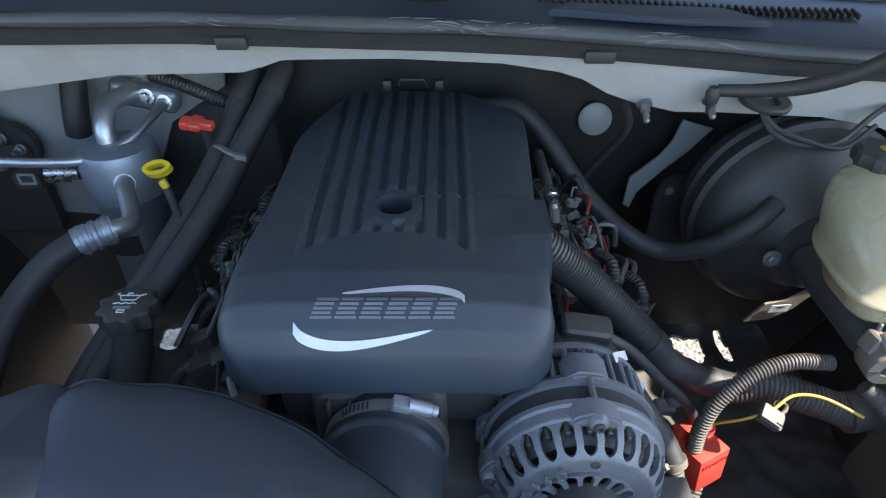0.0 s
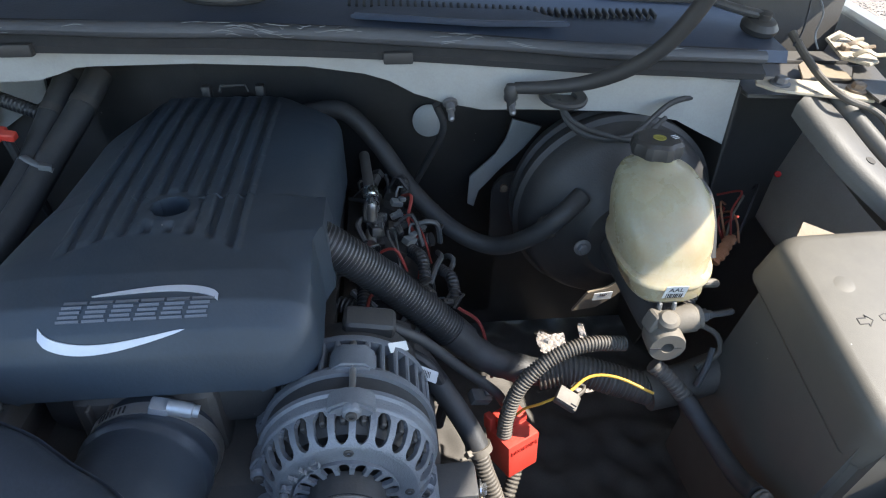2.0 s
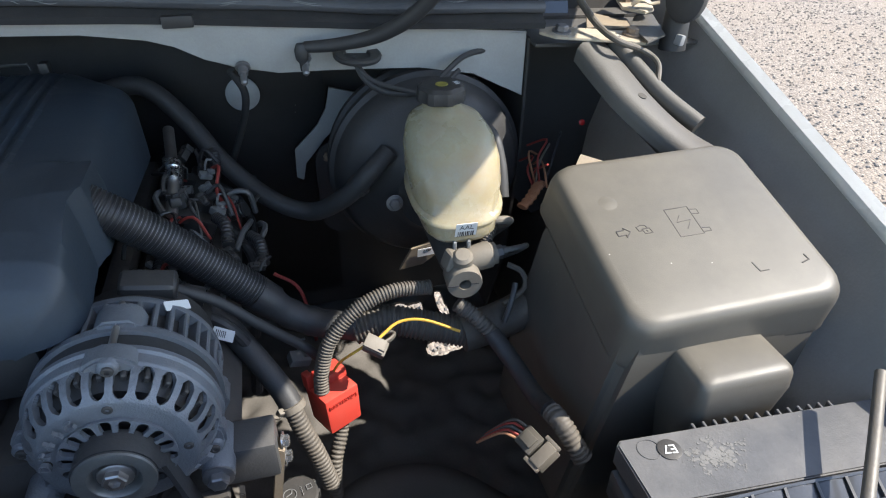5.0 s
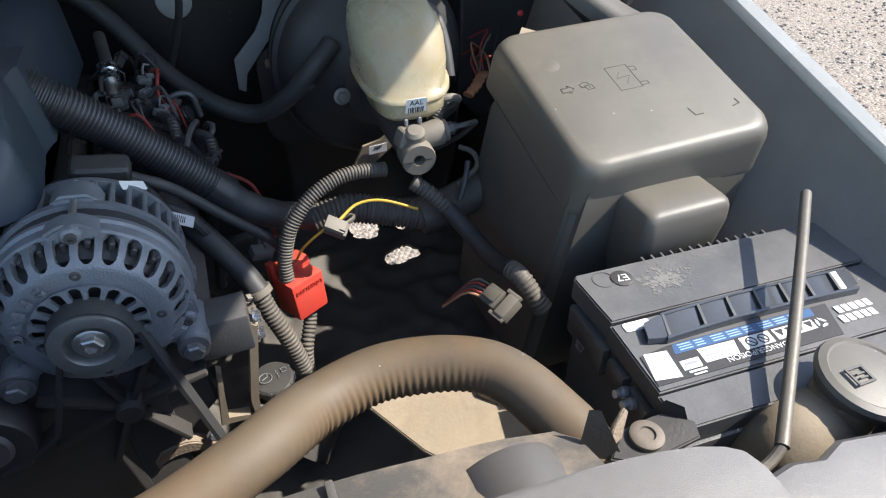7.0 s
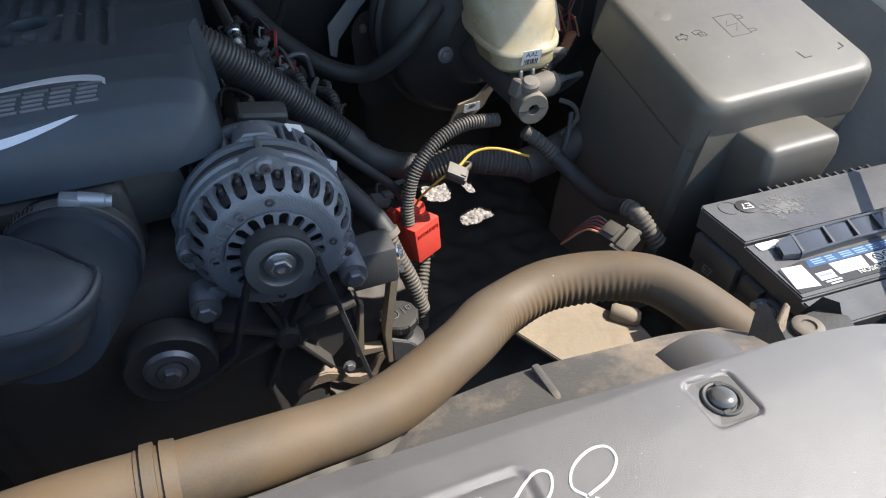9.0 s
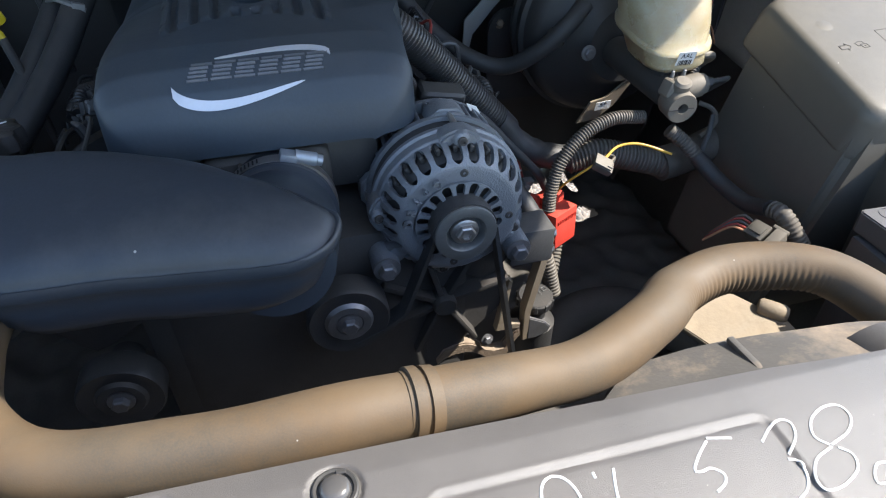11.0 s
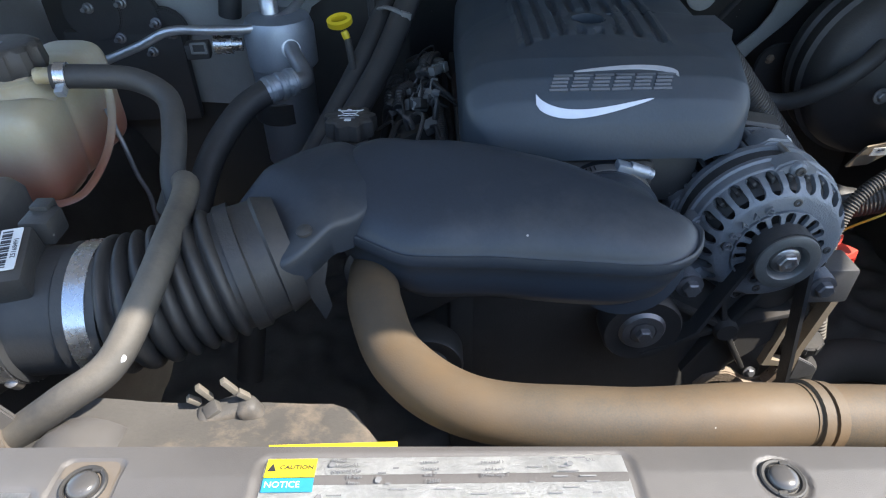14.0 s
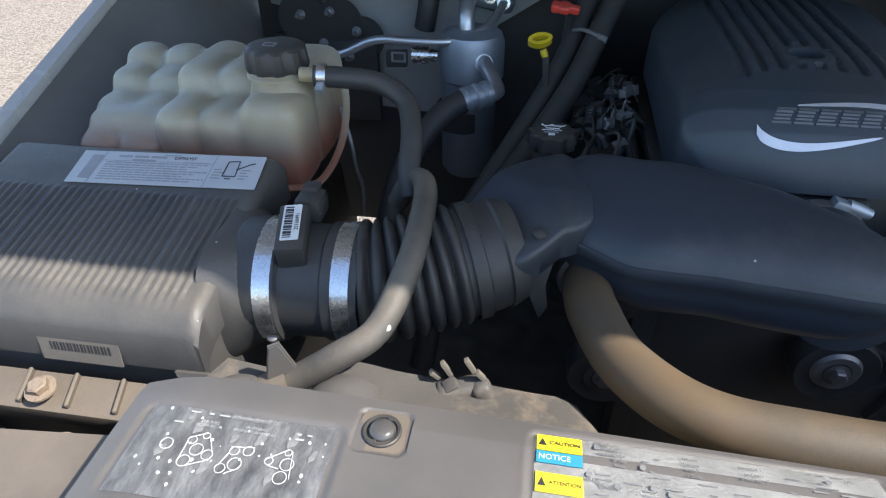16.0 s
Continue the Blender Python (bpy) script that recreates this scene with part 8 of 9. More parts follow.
    part("clip", bm, "red", r)
    part("stem", tube([(-0.262, 0.628, 1.315), (-0.262, 0.635, 1.28), (-0.262, 0.65, 1.20)], 0.005, 8), "black", r)
    d = thing("oil_dipstick", (-0.296, 0.567, 1.20), "yellow oil dipstick handle on its tube", "dipstick")
    rings = []
    for k in range(33):
        a = 2 * math.pi * k / 32
        c0 = Vector((-0.294, 0.567, 1.290))
        e1, e2 = Vector((1, 0.1, 0.12)), Vector((-0.05, 0.75, 0.55)).normalized()
        p = c0 + e1 * 0.0120 * math.cos(a) + e2 * 0.0060 * math.sin(a)
        out = (p - c0).normalized()
        up = Vector((0, -0.55, 0.8))
        rings.append([p + out * 0.0025 + up * 0.0045, p - out * 0.0025 + up * 0.0045, p - out * 0.0025 - up * 0.0045, p + out * 0.0025 - up * 0.0045])
    part("ring_handle", skin(B(), rings, True, False), "yellow", d)
    bm = B()
    lathe(bm, [(0.004, 0), (0.0045, 0.004), (0.004, 0.009)], (-0.286, 0.558, 1.273), (-0.4, 0.1, 1), 16)
    part("stopper", bm, "yellow", d)
    part("guide_tube", tube([(-0.286, 0.558, 1.274), (-0.280, 0.556, 1.22), (-0.27, 0.54, 1.15), (-0.25, 0.52, 1.05)], 0.0042, 10), "dark", d)

    o = thing("oil_filler", (-0.272, 0.406, 1.13), "black lobed oil filler cap with printed symbol", "oil cap")
    n = 60
    rgs = []
    for rr, h in ((0.0001, 0.016), (0.021, 0.016), (0.0235, 0.0145), (0.0245, 0.010), (0.0245, 0.0), (0.020, -0.004)):
        rgs.append([Vector((-0.272, 0.406, 1.232)) + Vector((math.cos(2 * math.pi * k / n), math.sin(2 * math.pi * k / n), 0)) * (rr + (0.0022 * math.sin(2 * math.pi * k / n * 9) if rr > 0.02 else 0)) + Vector((0, 0, h)) for k in range(n)])
    cap = part("cap", skin(B(), rgs), "black", o)
    ff = flat((-0.272, 0.406, 1.2483), (1, 0, 0), (0, 1, 0))
    bm = B()
    for pts in (((-0.009, 0.009), (-0.006, 0.003), (0.006, 0.003), (0.009, 0.009), (-0.003, 0.009), (-0.009, 0.009)), ((0.009, 0.009), (0.013, 0.011)), ((-0.009, 0.009), (-0.012, 0.011), (-0.010, 0.012)), ((-0.003, 0.009), (-0.003, 0.012), (0.001, 0.012)),
                ((-0.011, -0.002), (-0.0065, -0.0005), (-0.0045, -0.002), (0.0, -0.0005), (0.002, -0.002), (0.006, -0.0005), (0.009, -0.002)), ((-0.004, -0.010), (0.002, -0.010), (0.002, -0.013), (-0.004, -0.013), (-0.004, -0.010))):
        sweep(bm, [ff(a, b, 0.0002) for a, b in pts], 0.0006, 5)
    part("cap_symbol", bm, "paper", cap)
    part("cap_print", bars(B(), ff, [(-0.009, 0.006, -0.0055, 0.001), (-0.009, 0.006, -0.0075, 0.001)], 0.0003), "greyink", cap)
    part("neck", tube([(-0.272, 0.406, 1.232), (-0.280, 0.395, 1.19), (-0.30, 0.37, 1.12)], 0.017, 20), "black", o)


air_conditioning()


def engine_clutter():
    """Coils, plugs, connectors and wires along both rocker covers."""
    for side, xs in ((-1, -0.205), (1, 0.135)):
        for k in range(4):
            y = 0.40 + k * 0.085
            c = thing("ignition_coil", (xs, y, 1.14), "black ignition coil with wires beside the engine cover", "ignition coil", "coils along the engine")
            bm = B()
            box(bm, (xs, y, 1.182), (0.034, 0.044, 0.036), 0.004, (0, side * 25, 0))
            box(bm, (xs + side * 0.008, y + 0.006, 1.204), (0.020, 0.018, 0.016), 0.003, (0, side * 25, 0))
            part("coil_body", bm, "black", c)
            bm = B()
            box(bm, (xs - side * 0.012, y - 0.018, 1.205), (0.016, 0.014, 0.012), 0.002, (15, side * 20, 20))
            part("plug", bm, "clip" if k in (1,) else "black", c)
            part("lead", tube([(xs + side * 0.01, y, 1.19), (xs + side * 0.035, y - 0.01, 1.175), (xs + side * 0.05, y - 0.005, 1.13), (xs + side * 0.045, y, 1.08)], 0.0055, 10), "rubber", c)
            part("wire", tube([(xs - side * 0.012, y - 0.024, 1.207), (xs - side * 0.018, y - 0.04, 1.215), (xs - side * 0.022, y - 0.062, 1.208)], 0.0018, 6), "wire_r" if side > 0 else "ink", c)
        loom("injector_loom", [(xs - side * 0.022, 0.36, 1.195), (xs - side * 0.024, 0.45, 1.205), (xs - side * 0.020, 0.55, 1.208), (xs - side * 0.022, 0.66, 1.215)], 0.0075, label="black corrugated injector loom along the engine")
    # pale clips and connectors that catch the light
    for k, (x, y, z, a, s) in enumerate(((-0.205, 0.487, 1.222, 35, 1.0), (-0.192, 0.500, 1.228, -20, 0.7), (0.148, 0.610, 1.222, 20, 0.7), (0.160, 0.555, 1.205, 50, 0.8), (0.185, 0.470, 1.165, -35, 1.0), (0.205, 0.440, 1.140, -35, 0.6), (-0.175, 0.335, 1.17, 10, 0.9), (0.225, 0.42, 1.095, 15, 1.1))):
        c = thing("wire_connector", (x, y, z - 0.01), "pale grey wire connector in the engine wiring", "connector", "connectors in the wiring")
        bm = B()
        box(bm, (x, y, z), (0.020 * s, 0.013 * s, 0.010 * s), 0.0015, (15, 20, a))
        box(bm, (x + 0.010 * s * math.cos(radians(a)), y + 0.010 * s * math.sin(radians(a)), z + 0.003), (0.012 * s, 0.008 * s, 0.007 * s), 0.001, (15, 10, a))
        part("shell", bm, "clip", c)
        part("clip_loop", tube([(x, y + 0.006, z + 0.004), (x + 0.002, y + 0.014, z + 0.012), (x + 0.008, y + 0.018, z + 0.010)], 0.0014, 6), "clip", c)
    for pts, r in ((((0.118, 0.455, 1.195), (0.100, 0.463, 1.208), (0.106, 0.470, 1.200), (0.122, 0.462, 1.188)), 0.003), (((0.148, 0.448, 1.180), (0.158, 0.455, 1.192), (0.166, 0.450, 1.182), (0.160, 0.44, 1.168)), 0.003),
                   (((-0.165, 0.33, 1.215), (-0.172, 0.345, 1.22), (-0.17, 0.36, 1.20)), 0.003)):
        tagged(part("spring_clamp", tube(pts, r, 8), "clip"), "pale spring hose clamp below the cover", "hose clamp")
    # harnesses: tangled wires, plugs and clips along both banks
    rng = random.Random(21)
    for side, x0, x1, y0, y1, z0, fall, lab in ((1, 0.100, 0.205, 0.43, 0.67, 1.246, 0.55, "tangled black and red engine harness with plugs"), (-1, -0.182, -0.236, 0.44, 0.62, 1.236, 0.55, "tangled black engine harness with plugs")):
        h = thing("engine_harness", ((x0 + x1) / 2, (y0 + y1) / 2, 1.16), lab, "wiring")

        def place():
            x = x0 + (x1 - x0) * rng.random()
            return Vector((x, rng.uniform(y0, y1), z0 - fall * abs(x - x0) + rng.uniform(-0.012, 0.004)))
        for k in range(26):
            a = place()
            b = a + Vector((rng.uniform(-0.03, 0.03), rng.uniform(-0.07, 0.07), 0))
            b.z = z0 - fall * abs(b.x - x0) - 0.01
            m = (a + b) / 2 + Vector((rng.uniform(-0.012, 0.012), 0, rng.uniform(0.004, 0.016)))
            part("wire", tube([a, a.lerp(m, 0.5) + Vector((0, 0, 0.004)), m, b], rng.choice((0.0012, 0.0016, 0.0022, 0.0032)), 7), "wire_r" if side > 0 and k in (3, 17) else ("rubber", "gloomy", "loom")[k % 3], h)
        for k in range(11):
            a = place()
            e = (rng.uniform(-30, 30), rng.uniform(-30, 30), rng.uniform(0, 180))
            q = Euler([radians(v) for v in e]).to_matrix()
            s = rng.uniform(0.5, 0.9)
            bm = B()
            box(bm, a, (0.022 * s, 0.013 * s, 0.012 * s), 0.0018, e)
            box(bm, a + q @ Vector((0.013, 0, 0.0)) * s, (0.010 * s, 0.016 * s, 0.015 * s), 0.0018, e)
            box(bm, a + q @ Vector((0, 0, 0.007)) * s, (0.012 * s, 0.005 * s, 0.004 * s), 0.0008, e, 1)
            part("plug", bm, "clip" if k == 7 else ("black", "gloomy", "black")[k % 3], h)
        for k in range(3):
            a = place() + Vector((0, 0, 0.006))
            part("sleeve", ribbed([a, a + Vector((0.010 * side, -0.022, 0.003)), a + Vector((0.012 * side, -0.045, -0.008))], 0.0065, 0.004, 0.0009, 12), "loom", h)
    hose("lower_hose", [(0.22, 0.30, 0.90), (0.27, 0.34, 0.94), (0.35, 0.34, 0.94), (0.43, 0.30, 0.90)], 0.026, "under", "large dark hose low in the bay")
    hose("fuel_line", [(0.112, 0.66, 1.26), (0.118, 0.60, 1.245), (0.120, 0.565, 1.235), (0.118, 0.53, 1.22)], 0.0062, "steel", "steel fuel line with a quick connector", "fuel line")
    bm = B()
    lathe(bm, [(0.0085, 0), (0.0085, 0.012), (0.007, 0.013), (0.007, 0.022), (0.0085, 0.023), (0.0085, 0.03)], (0.119, 0.60, 1.246), (0.05, -0.9, -0.25), 18)
    tagged(part("fuel_coupler", bm, "bright"), "bright fuel line coupler", "coupler")
    for pts, m in ((((0.155, 0.62, 1.225), (0.165, 0.60, 1.235), (0.160, 0.58, 1.215), (0.17, 0.56, 1.205)), "wire_r"), (((0.150, 0.58, 1.215), (0.165, 0.575, 1.225), (0.175, 0.55, 1.20)), "gloomy"), (((0.165, 0.545, 1.20), (0.172, 0.53, 1.205), (0.168, 0.51, 1.185)), "wire_r"),
                   (((0.21, 0.50, 1.15), (0.235, 0.49, 1.13), (0.245, 0.46, 1.08)), "wire_r"), (((0.14, 0.64, 1.225), (0.15, 0.63, 1.245), (0.162, 0.625, 1.23)), "ink")):
        tagged(part("loose_wire", tube(pts, 0.002, 6), m), "thin loose engine wire", "wire")
    hose("brake_pipe", [(0.195, 0.625, 1.335), (0.205, 0.64, 1.30), (0.19, 0.68, 1.24), (0.165, 0.70, 1.18)], 0.0042, "rubber", "thin black cable hanging from the cowl stud", "cable")
    hose("coolant_pipe", [(0.08, 0.40, 1.19), (0.105, 0.39, 1.195), (0.13, 0.40, 1.18), (0.14, 0.43, 1.15)], 0.013, "rubber", "black bypass hose behind the alternator")


engine_clutter()


def cowl_items():
    w = thing("wiper_hose", (0.0, 0.665, 1.425), "coiled black washer hoses on the cowl", "washer hose")
    part("hose", tube([(-0.075, 0.690, 1.440), (-0.05, 0.668, 1.438), (-0.015, 0.655, 1.438), (0.015, 0.660, 1.440), (0.026, 0.682, 1.444), (0.02, 0.71, 1.446)], 0.0052, 10), "rubber", w)
    part("hose", tube([(-0.020, 0.700, 1.444), (-0.020, 0.672, 1.444), (0.0, 0.664, 1.444), (0.012, 0.676, 1.446), (0.008, 0.70, 1.448)], 0.0045, 10), "rubber", w)
    bm = B()
    lathe(bm, [(0.014, 0), (0.014, 0.006), (0.010, 0.008), (0.010, 0.004), (0.004, 0.004), (0.004, 0.012), (0, 0.013)], (-0.004, 0.688, 1.436), (0, -0.2, 1), 24)
    part("pivot", bm, "black", w)
    bm = B()
    box(bm, (-0.045, 0.682, 1.437), (0.026, 0.014, 0.008), 0.003, (0, 0, -20), 3)
    part("tan_clip", bm, "tan", w, "tan dusty clip")
    p = thing("wiper_pivot", (0.566, 0.66, 1.40), "black wiper arm pivot at the cowl end", "wiper pivot")
    bm = B()
    lathe(bm, [(0.020, 0), (0.021, 0.006), (0.016, 0.012), (0.008, 0.014), (0.008, 0.020), (0, 0.021)], (0.566, 0.668, 1.398), (0.05, -0.25, 1), 28)
    part("spindle", bm, "black", p)
    part("arm", tube([(0.566, 0.668, 1.414), (0.535, 0.678, 1.420), (0.49, 0.700, 1.432)], 0.009, 10, 0.01, 0.55), "gloomy", p)
    for k, pts in enumerate((((0.612, 0.66, 1.44), (0.604, 0.645, 1.425), (0.596, 0.632, 1.405), (0.586, 0.625, 1.392)), ((0.618, 0.66, 1.44), (0.622, 0.645, 1.422), (0.612, 0.632, 1.402), (0.616, 0.625, 1.388)))):
        part("thin_wire", tube(pts, 0.0010, 6), ("ink", "clip")[k], p)
    c = thing("hood_cable", (0.3, 0.62, 1.36), "thick black cable looping over the cowl seal", "cable")
    part("cable", tube([(0.275, 0.598, 1.362), (0.31, 0.587, 1.366), (0.35, 0.570, 1.378), (0.385, 0.545, 1.405), (0.410, 0.525, 1.445), (0.428, 0.505, 1.51), (0.438, 0.48, 1.61)], lambda f: 0.0062 + 0.0018 * min(1, f * 4), 12), "rubber", c)
    bm = B()
    lathe(bm, [(0.003, 0), (0.0035, 0.008), (0.0065, 0.012), (0.0075, 0.022), (0.005, 0.028)], (0.271, 0.597, 1.338), (0, 0, 1), 16)
    part("end_boot", bm, "rubber", c)
    g = thing("grommet_wiring", (0.33, 0.62, 1.30), "thin twisted wires hanging from the cowl grommet", "wiring")
    part("wire", tube([(0.326, 0.606, 1.345), (0.335, 0.59, 1.325), (0.36, 0.58, 1.312), (0.40, 0.575, 1.315), (0.45, 0.60, 1.34), (0.50, 0.62, 1.34)], 0.0032, 8), "rubber", g)
    part("wire", tube([(0.326, 0.606, 1.345), (0.338, 0.588, 1.328), (0.366, 0.577, 1.318), (0.405, 0.57, 1.312), (0.44, 0.585, 1.33)], 0.0026, 8), "rubber", g)


cowl_items()


def front_items():
    b = thing("shroud_clip", (-0.325, 0.09, 1.19), "dusty twin-pronged plastic clip on the shroud", "clip")
    for dx, dz, a in ((-0.010, 0.003, -25), (0.006, 0.008, -25), (-0.018, -0.004, -40), (0.013, 0.000, -35)):
        bm = B()
        box(bm, (-0.324 + dx, 0.090, 1.212 + dz), (0.0034, 0.0045, 0.0135 if dz > 0 else 0.009), 0.0006, (0, a, 20))
        part("prong", bm, "beige", b)
    bm = B()
    box(bm, (-0.324, 0.088, 1.196), (0.034, 0.016, 0.018), 0.006, (0, -8, 15), 4)
    box(bm, (-0.309, 0.088, 1.199), (0.014, 0.014, 0.018), 0.006, (0, -20, 15), 4)
    box(bm, (-0.330, 0.086, 1.203), (0.010, 0.010, 0.008), 0.002, (10, -30, 25), 2)
    part("base", bm, "shroud", b)
    s = thing("radiator_bracket", (-0.425, 0.05, 1.20), "tan dusty radiator bracket with a pointed tab", "bracket")
    bm = plate(B(), [(-0.012, 0.0), (0.018, 0.0), (0.014, 0.018), (0.003, 0.044), (-0.004, 0.042)], flat((-0.438, 0.060, 1.206), (0.9, 0.3, 0), (0, 0.1, 1)), 0.004, 0.001)
    part("tab", bm, "panel", s)
    bm = plate(B(), [(-0.05, -0.02), (0.05, -0.025), (0.052, 0.012), (-0.03, 0.022)], flat((-0.455, 0.058, 1.207), (1, 0, 0), (0, 1, 0.1)), 0.004, 0.001)
    part("foot", bm, "shroud", s)
    bm = B()
    lathe(bm, [(0.022, 0), (0.022, 0.004), (0.015, 0.009), (0, 0.010)], (-0.462, 0.040, 1.213), (0, -0.1, 1), 28)
    part("mount_pad", bm, "panel", s)
    part("radiator_tube", tube([(-0.46, 0.052, 1.205), (-0.432, 0.062, 1.215)], 0.0122, 14), "mud", s)

    # printed sheets on the support cover
    def sheet(name, x0, x1, y0, y1, mat, label):
        bm = B()
        nx, ny = 24, 8
        g = [[bm.verts.new((x0 + (x1 - x0) * i / nx, y0 + (y1 - y0) * j / ny, cover_z(x0 + (x1 - x0) * i / nx, y0 + (y1 - y0) * j / ny) - 0.0009)) for i in range(nx + 1)] for j in range(ny + 1)]
        for j in range(ny):
            for i in range(nx):
                bm.faces.new((g[j][i], g[j][i + 1], g[j + 1][i + 1], g[j + 1][i]))
        bmesh.ops.solidify(bm, geom=bm.faces[:], thickness=0.0005)
        return tagged(part(name, bm, mat), label, "label")

    def on(u, v, w):
        return Vector((u, v, cover_z(u, v) - 0.0003 + w))
    a = sheet("caution_label", -0.2750, -0.1050, -0.061, 0.0165, "oldpaper", "weathered white service label with yellow caution block")
    def spot(u, v, w):
        return on(u - 0.0045, v + 0.0065, w)
    for y, txt in ((0.0035, "CAUTION"), (-0.0205, "ATTENTION")):
        part("yellow_block", plate(B(), [(-0.2695, y - 0.0055), (-0.2465, y - 0.0055), (-0.2465, y + 0.0055), (-0.2695, y + 0.0055)], spot, 0.0004), "caution", a)
        part("block_words", words(txt, 0.0025 if len(txt) < 8 else 0.0020, lambda p, q, w, y=y: spot(p - 0.2552, q + y, w + 0.0005), 0.0002), "ink", a)
        part("warning_triangle", plate(B(), [(-0.2685, y - 0.0022), (-0.2645, y - 0.0022), (-0.2665, y + 0.0026)], lambda p, q, w: spot(p, q, w + 0.0005), 0.0002), "ink", a)
    part("blue_block", plate(B(), [(-0.2695, -0.0095), (-0.2465, -0.0095), (-0.2465, -0.0025), (-0.2695, -0.0025)], spot, 0.0004), "blue", a)
    part("block_words", words("NOTICE", 0.0032, lambda p, q, w: spot(p - 0.2605, q - 0.0060, w + 0.0005), 0.0002), "paper", a)
    rng = random.Random(11)
    lines = []
    for r in range(16):
        y = 0.0083 - r * 0.0028
        x = -0.240
        while x < -0.118:
            w = rng.uniform(0.003, 0.014)
            if rng.random() < 0.72 and not (y > -0.007 and any(abs(x - c) < 0.016 for c in (-0.234, -0.193, -0.164))):
                lines.append((x, min(x + w * 0.7, -0.115), y, 0.0008))
            x += w + rng.uniform(0.001, 0.012)
    part("print_line", bars(B(), lambda p, q, w: spot(p, q, w + 0.0001), lines, 0.0001), "faded", a)
    for x, y, txt in ((-0.2425, -0.0155, "DIESEL"), (-0.2335, -0.0185, "ENGINE"), (-0.236, 0.0075, "FRIGE"), (-0.232, 0.0045, "serviced L"), (-0.232, 0.0010, "quipped) Te"), (-0.228, -0.0022, "(If Equ"), (-0.228, -0.0055, "from"), (-0.193, 0.0060, "service"), (-0.193, 0.0018, "Service"), (-0.193, -0.0015, "and P"), (-0.192, -0.0050, "/ 2500"), (-0.164, 0.0055, "personal i"), (-0.163, 0.0012, "and serv"), (-0.163, -0.0020, "(PAG oil). T"), (-0.117, 0.006, "SAL")):
        part("print_word", words(txt, 0.0020, lambda p, q, w, x=x, y=y: spot(p + x, q + y, w + 0.0006), 0.0002), "faded", a)
    for x, y in ((-0.2435, -0.0125), (-0.230, -0.017), (-0.213, -0.015), (-0.205, -0.017), (-0.127, 0.004), (-0.239, 0.005), (-0.217, -0.004)):
        part("worn_spot", plate(B(), [(0.0017 * math.cos(k) * (1 + 0.3 * math.sin(2 * k)) + x, 0.0017 * math.sin(k) + y) for k in (0, 1, 2, 3, 4, 5, 5.8)], lambda p, q, w: spot(p, q, w + 0.0005), 0.0002), "faded", a)
    y = tagged(part("yellow_strip", plate(B(), [(-0.2885, 0.0420), (-0.2165, 0.0420), (-0.2165, 0.0535), (-0.2885, 0.0535)], lambda u, v, w: Vector((u, v, 1.2085 + w)), 0.003), "caution"), "yellow caution strip behind the support cover", "label")
    part("strip_words", words("CAUTION   ATTENTION", 0.0030, lambda p, q, w: Vector((p * 1.1 - 0.2525, q + 0.0480, 1.2117 + w)), 0.0002), "ink", y)

    d = sheet("belt_label", -0.479, -0.3755, -0.053, -0.001, "drippaper", "peeling silver belt routing label")
    bm = B()
    for cx, cy, r in ((-0.447, -0.021, 0.0028), (-0.441, -0.0175, 0.0022), (-0.4425, -0.026, 0.0042), (-0.446, -0.033, 0.0040), (-0.436, -0.028, 0.0035), (-0.4235, -0.0235, 0.0030), (-0.4165, -0.0225, 0.0034), (-0.4205, -0.0305, 0.0042), (-0.4265, -0.034, 0.0032), (-0.4045, -0.026, 0.0026), (-0.3965, -0.020, 0.0022), (-0.395, -0.0265, 0.0042), (-0.396, -0.034, 0.0042), (-0.459, -0.025, 0.0040)):
        sweep(bm, [on(cx + 0.8 * r * math.cos(k * math.pi / 8), cy + 0.8 * r * math.sin(k * math.pi / 8), 0.0004) for k in range(17)], 0.0002, 5)
    for p, q in (((-0.449, -0.020), (-0.441, -0.0155)), ((-0.449, -0.022), (-0.449, -0.034)), ((-0.439, -0.0175), (-0.433, -0.028)), ((-0.445, -0.036), (-0.434, -0.0305)), ((-0.426, -0.0215), (-0.414, -0.0200)), ((-0.428, -0.032), (-0.4255, -0.0245)), ((-0.4235, -0.0365), (-0.4175, -0.0325)), ((-0.4065, -0.0255), (-0.397, -0.0183)), ((-0.4045, -0.0285), (-0.3985, -0.0295)), ((-0.3945, -0.019), (-0.3915, -0.034))):
        sweep(bm, [on(*p, 0.0004), on(*q, 0.0004)], 0.00022, 5)
    part("belt_diagram", bm, "paper", d, "white line diagram")
    lines = []
    for txt, x, y, h in (("ACHEMINEMENT DE", -0.420, -0.0042, 0.0021), ("ENGINES", -0.443, -0.0092, 0.0018), ("MOTEURS V8", -0.443, -0.0115, 0.0018), ("V8 HYBRID", -0.418, -0.0092, 0.0018), ("MOTEUR V8 HYBRID", -0.418, -0.0115, 0.0018)):
        part("print_word", words(txt, h, lambda p, q, w, x=x, y=y: on(p + x, q + y, w + 0.0004), 0.0002), "wornprint", d)
    for r, (u0, u1) in enumerate(((-0.456, -0.438), (-0.462, -0.456), (-0.396, -0.389), (-0.396, -0.390))):
        x = u0
        while x < u1:
            w = rng.uniform(0.003, 0.009)
            lines.append((x, x + w * 0.6, -0.004 if r == 0 else -0.0085 - 0.003 * (r % 2), 0.0011))
            x += w + 0.0015
    part("print_line", bars(B(), lambda p, q, w: on(p, q, w + 0.0003), lines, 0.0002), "wornprint", d)
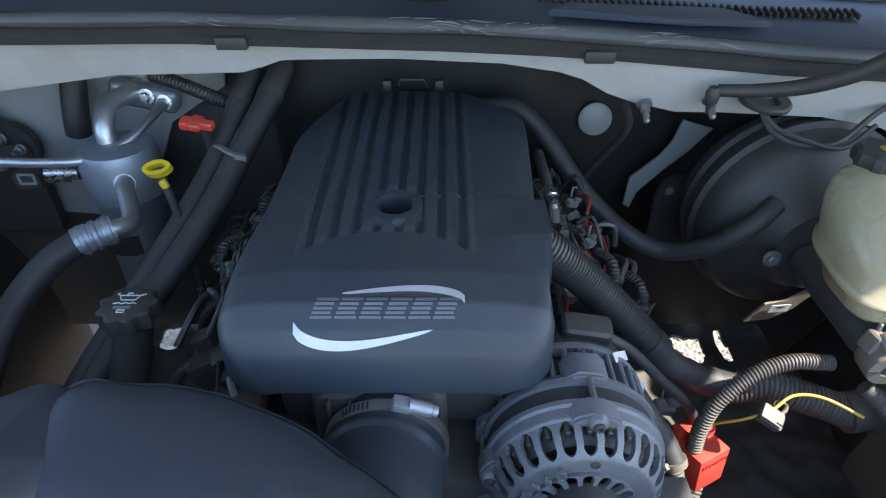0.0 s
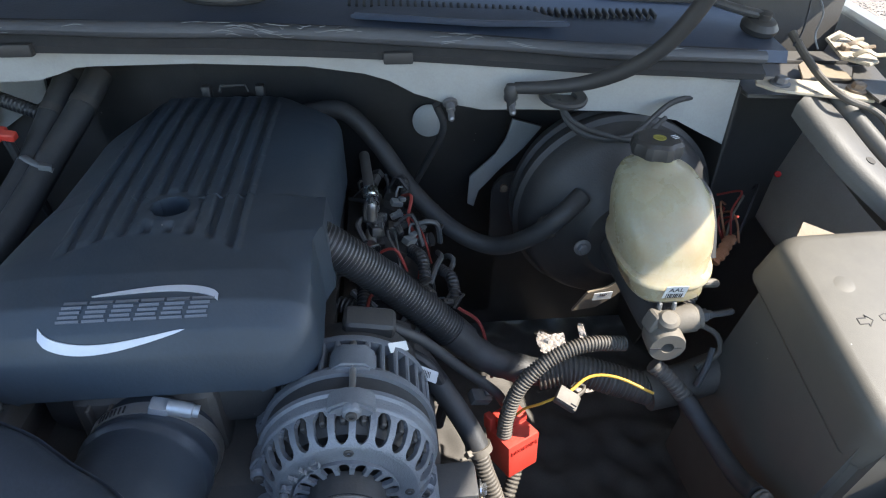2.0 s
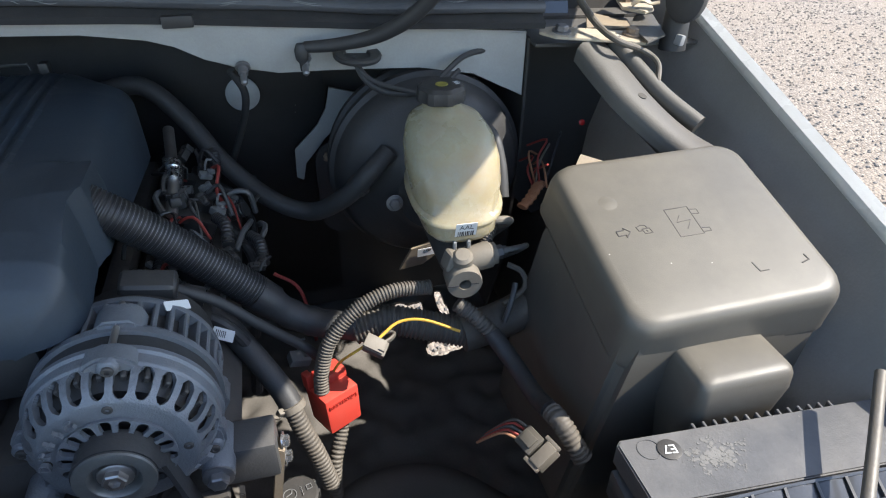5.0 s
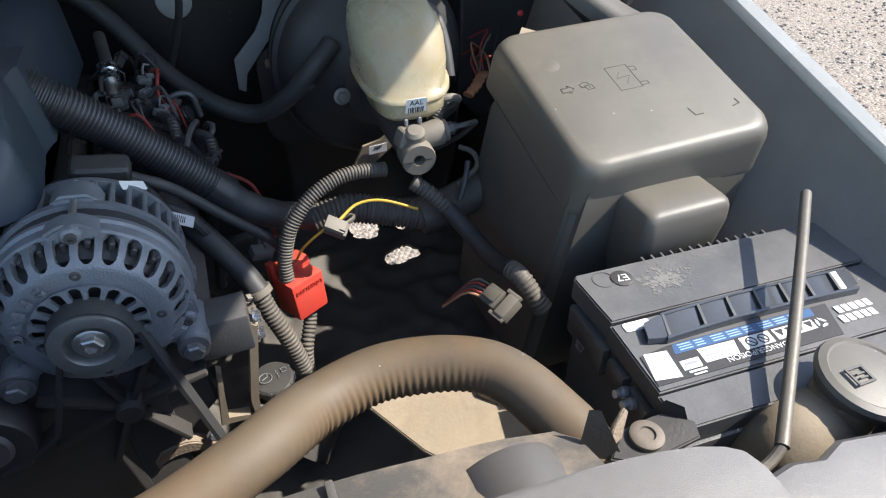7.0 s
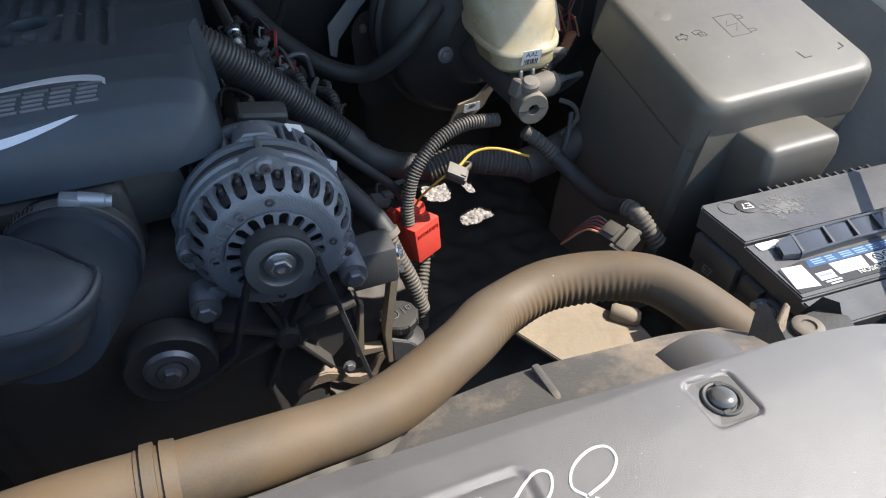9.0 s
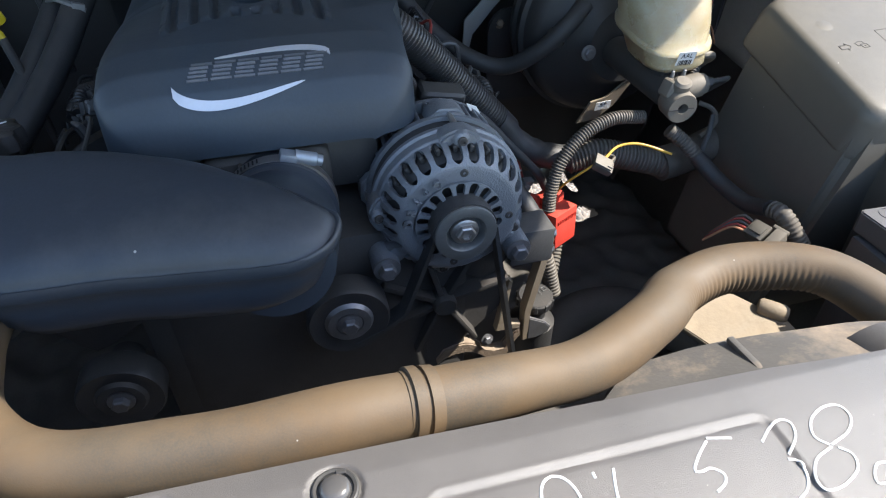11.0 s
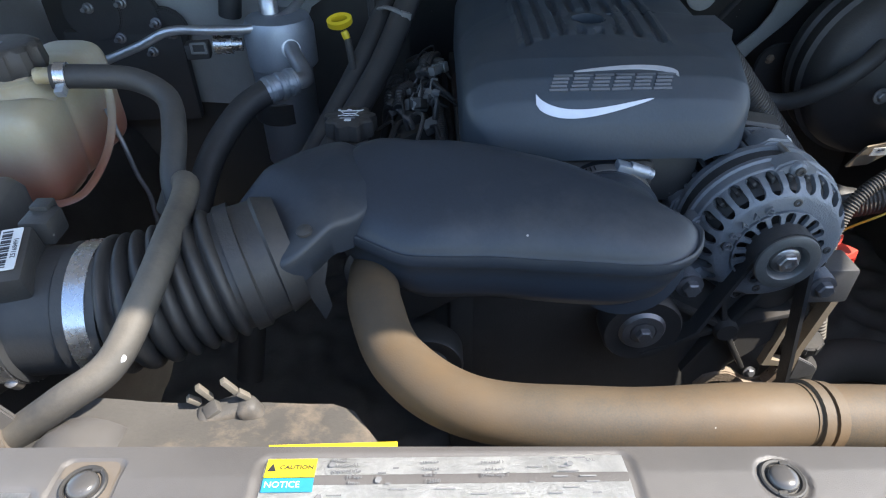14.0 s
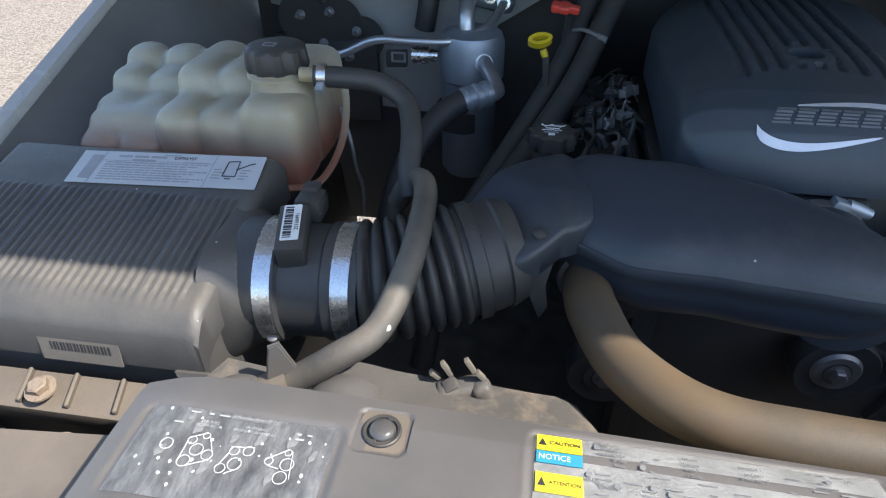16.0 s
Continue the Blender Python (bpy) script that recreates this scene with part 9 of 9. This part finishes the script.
    for x, y, w, h in ((-0.447, -0.0125, 0.0026, 0.0052), (-0.4605, -0.029, 0.0022, 0.0040), (-0.4265, -0.0165, 0.0020, 0.0030), (-0.4130, -0.0145, 0.0024, 0.0048), (-0.3840, -0.020, 0.0016, 0.0042), (-0.3965, -0.0125, 0.0022, 0.0060), (-0.4540, -0.0068, 0.0014, 0.0034), (-0.4345, -0.034, 0.0026, 0.0050), (-0.4010, -0.0345, 0.0018, 0.0044)):
        part("worn_spot", plate(B(), [(w * math.cos(k * 0.571) * (1 + 0.3 * math.sin(3 * k + 90 * x)) + x + 0.2 * h * math.sin(k * 0.571), h * math.sin(k * 0.571) * (1 + 0.2 * math.sin(2 * k + 50 * y)) + y) for k in range(11)], lambda p, q, w: on(p, q, w + 0.0002), 0.0002), "faded", d)
    for k in range(30):
        x, y = rng.uniform(-0.472, -0.378), rng.uniform(-0.051, -0.003)
        r = rng.uniform(0.0003, 0.0010)
        part("paint_fleck", plate(B(), [(x + r * rng.uniform(0.6, 1.3) * math.cos(m), y + 1.3 * r * rng.uniform(0.6, 1.3) * math.sin(m)) for m in (0, 1.2, 2.4, 3.6, 4.8)], lambda p, q, w: on(p, q, w + 0.0003), 0.0002), "paper", d)

    # handwriting in white marker
    h = thing("marker_writing", (0.1, -0.03, 1.235), "white handwritten oil change note in paint marker", "handwriting")

    def stroke(pts):
        line = curve([(x, y, 0) for x, y in pts], 0.0015)
        part("stroke", sweep(B(), [Vector((p.x, p.y, cover_z(p.x, p.y) + (0.0003 if not (0.006 < p.x < 0.176 and p.y < -0.013) else -0.0008))) for p in line], 0.0007, 6, True, 0.5), "chalk", h)
    ring = lambda cx, cy, rx, ry: [(cx + rx * math.cos(a), cy + ry * math.sin(a)) for a in [math.pi / 2 + k * math.pi / 6 for k in range(13)]]
    stroke(ring(0.061, -0.029, 0.0085, 0.0125))
    stroke([(0.080, -0.0195), (0.080, -0.0225)])
    stroke([(0.090, -0.020), (0.087, -0.028), (0.085, -0.035)])
    stroke([(0.141, -0.0165), (0.153, -0.0195)])
    stroke([(0.140, -0.018), (0.132, -0.024), (0.126, -0.030), (0.129, -0.0315), (0.134, -0.031), (0.138, -0.035), (0.136, -0.039), (0.130, -0.042)])
    stroke([(0.166, -0.025), (0.175, -0.019), (0.182, -0.017), (0.186, -0.020), (0.183, -0.027), (0.174, -0.034)])
    stroke([(0.172, -0.036), (0.176, -0.038), (0.175, -0.045), (0.170, -0.051), (0.164, -0.054)])
    stroke([(0.196, -0.035), (0.192, -0.029), (0.197, -0.021), (0.208, -0.016), (0.217, -0.017), (0.218, -0.024), (0.210, -0.031), (0.197, -0.035)])
    stroke([(0.196, -0.036), (0.184, -0.040), (0.177, -0.048), (0.178, -0.054), (0.187, -0.054), (0.199, -0.049), (0.203, -0.042), (0.199, -0.037)])
    stroke([(0.215, -0.049), (0.210, -0.049), (0.205, -0.053), (0.203, -0.057), (0.207, -0.058)])


front_items()
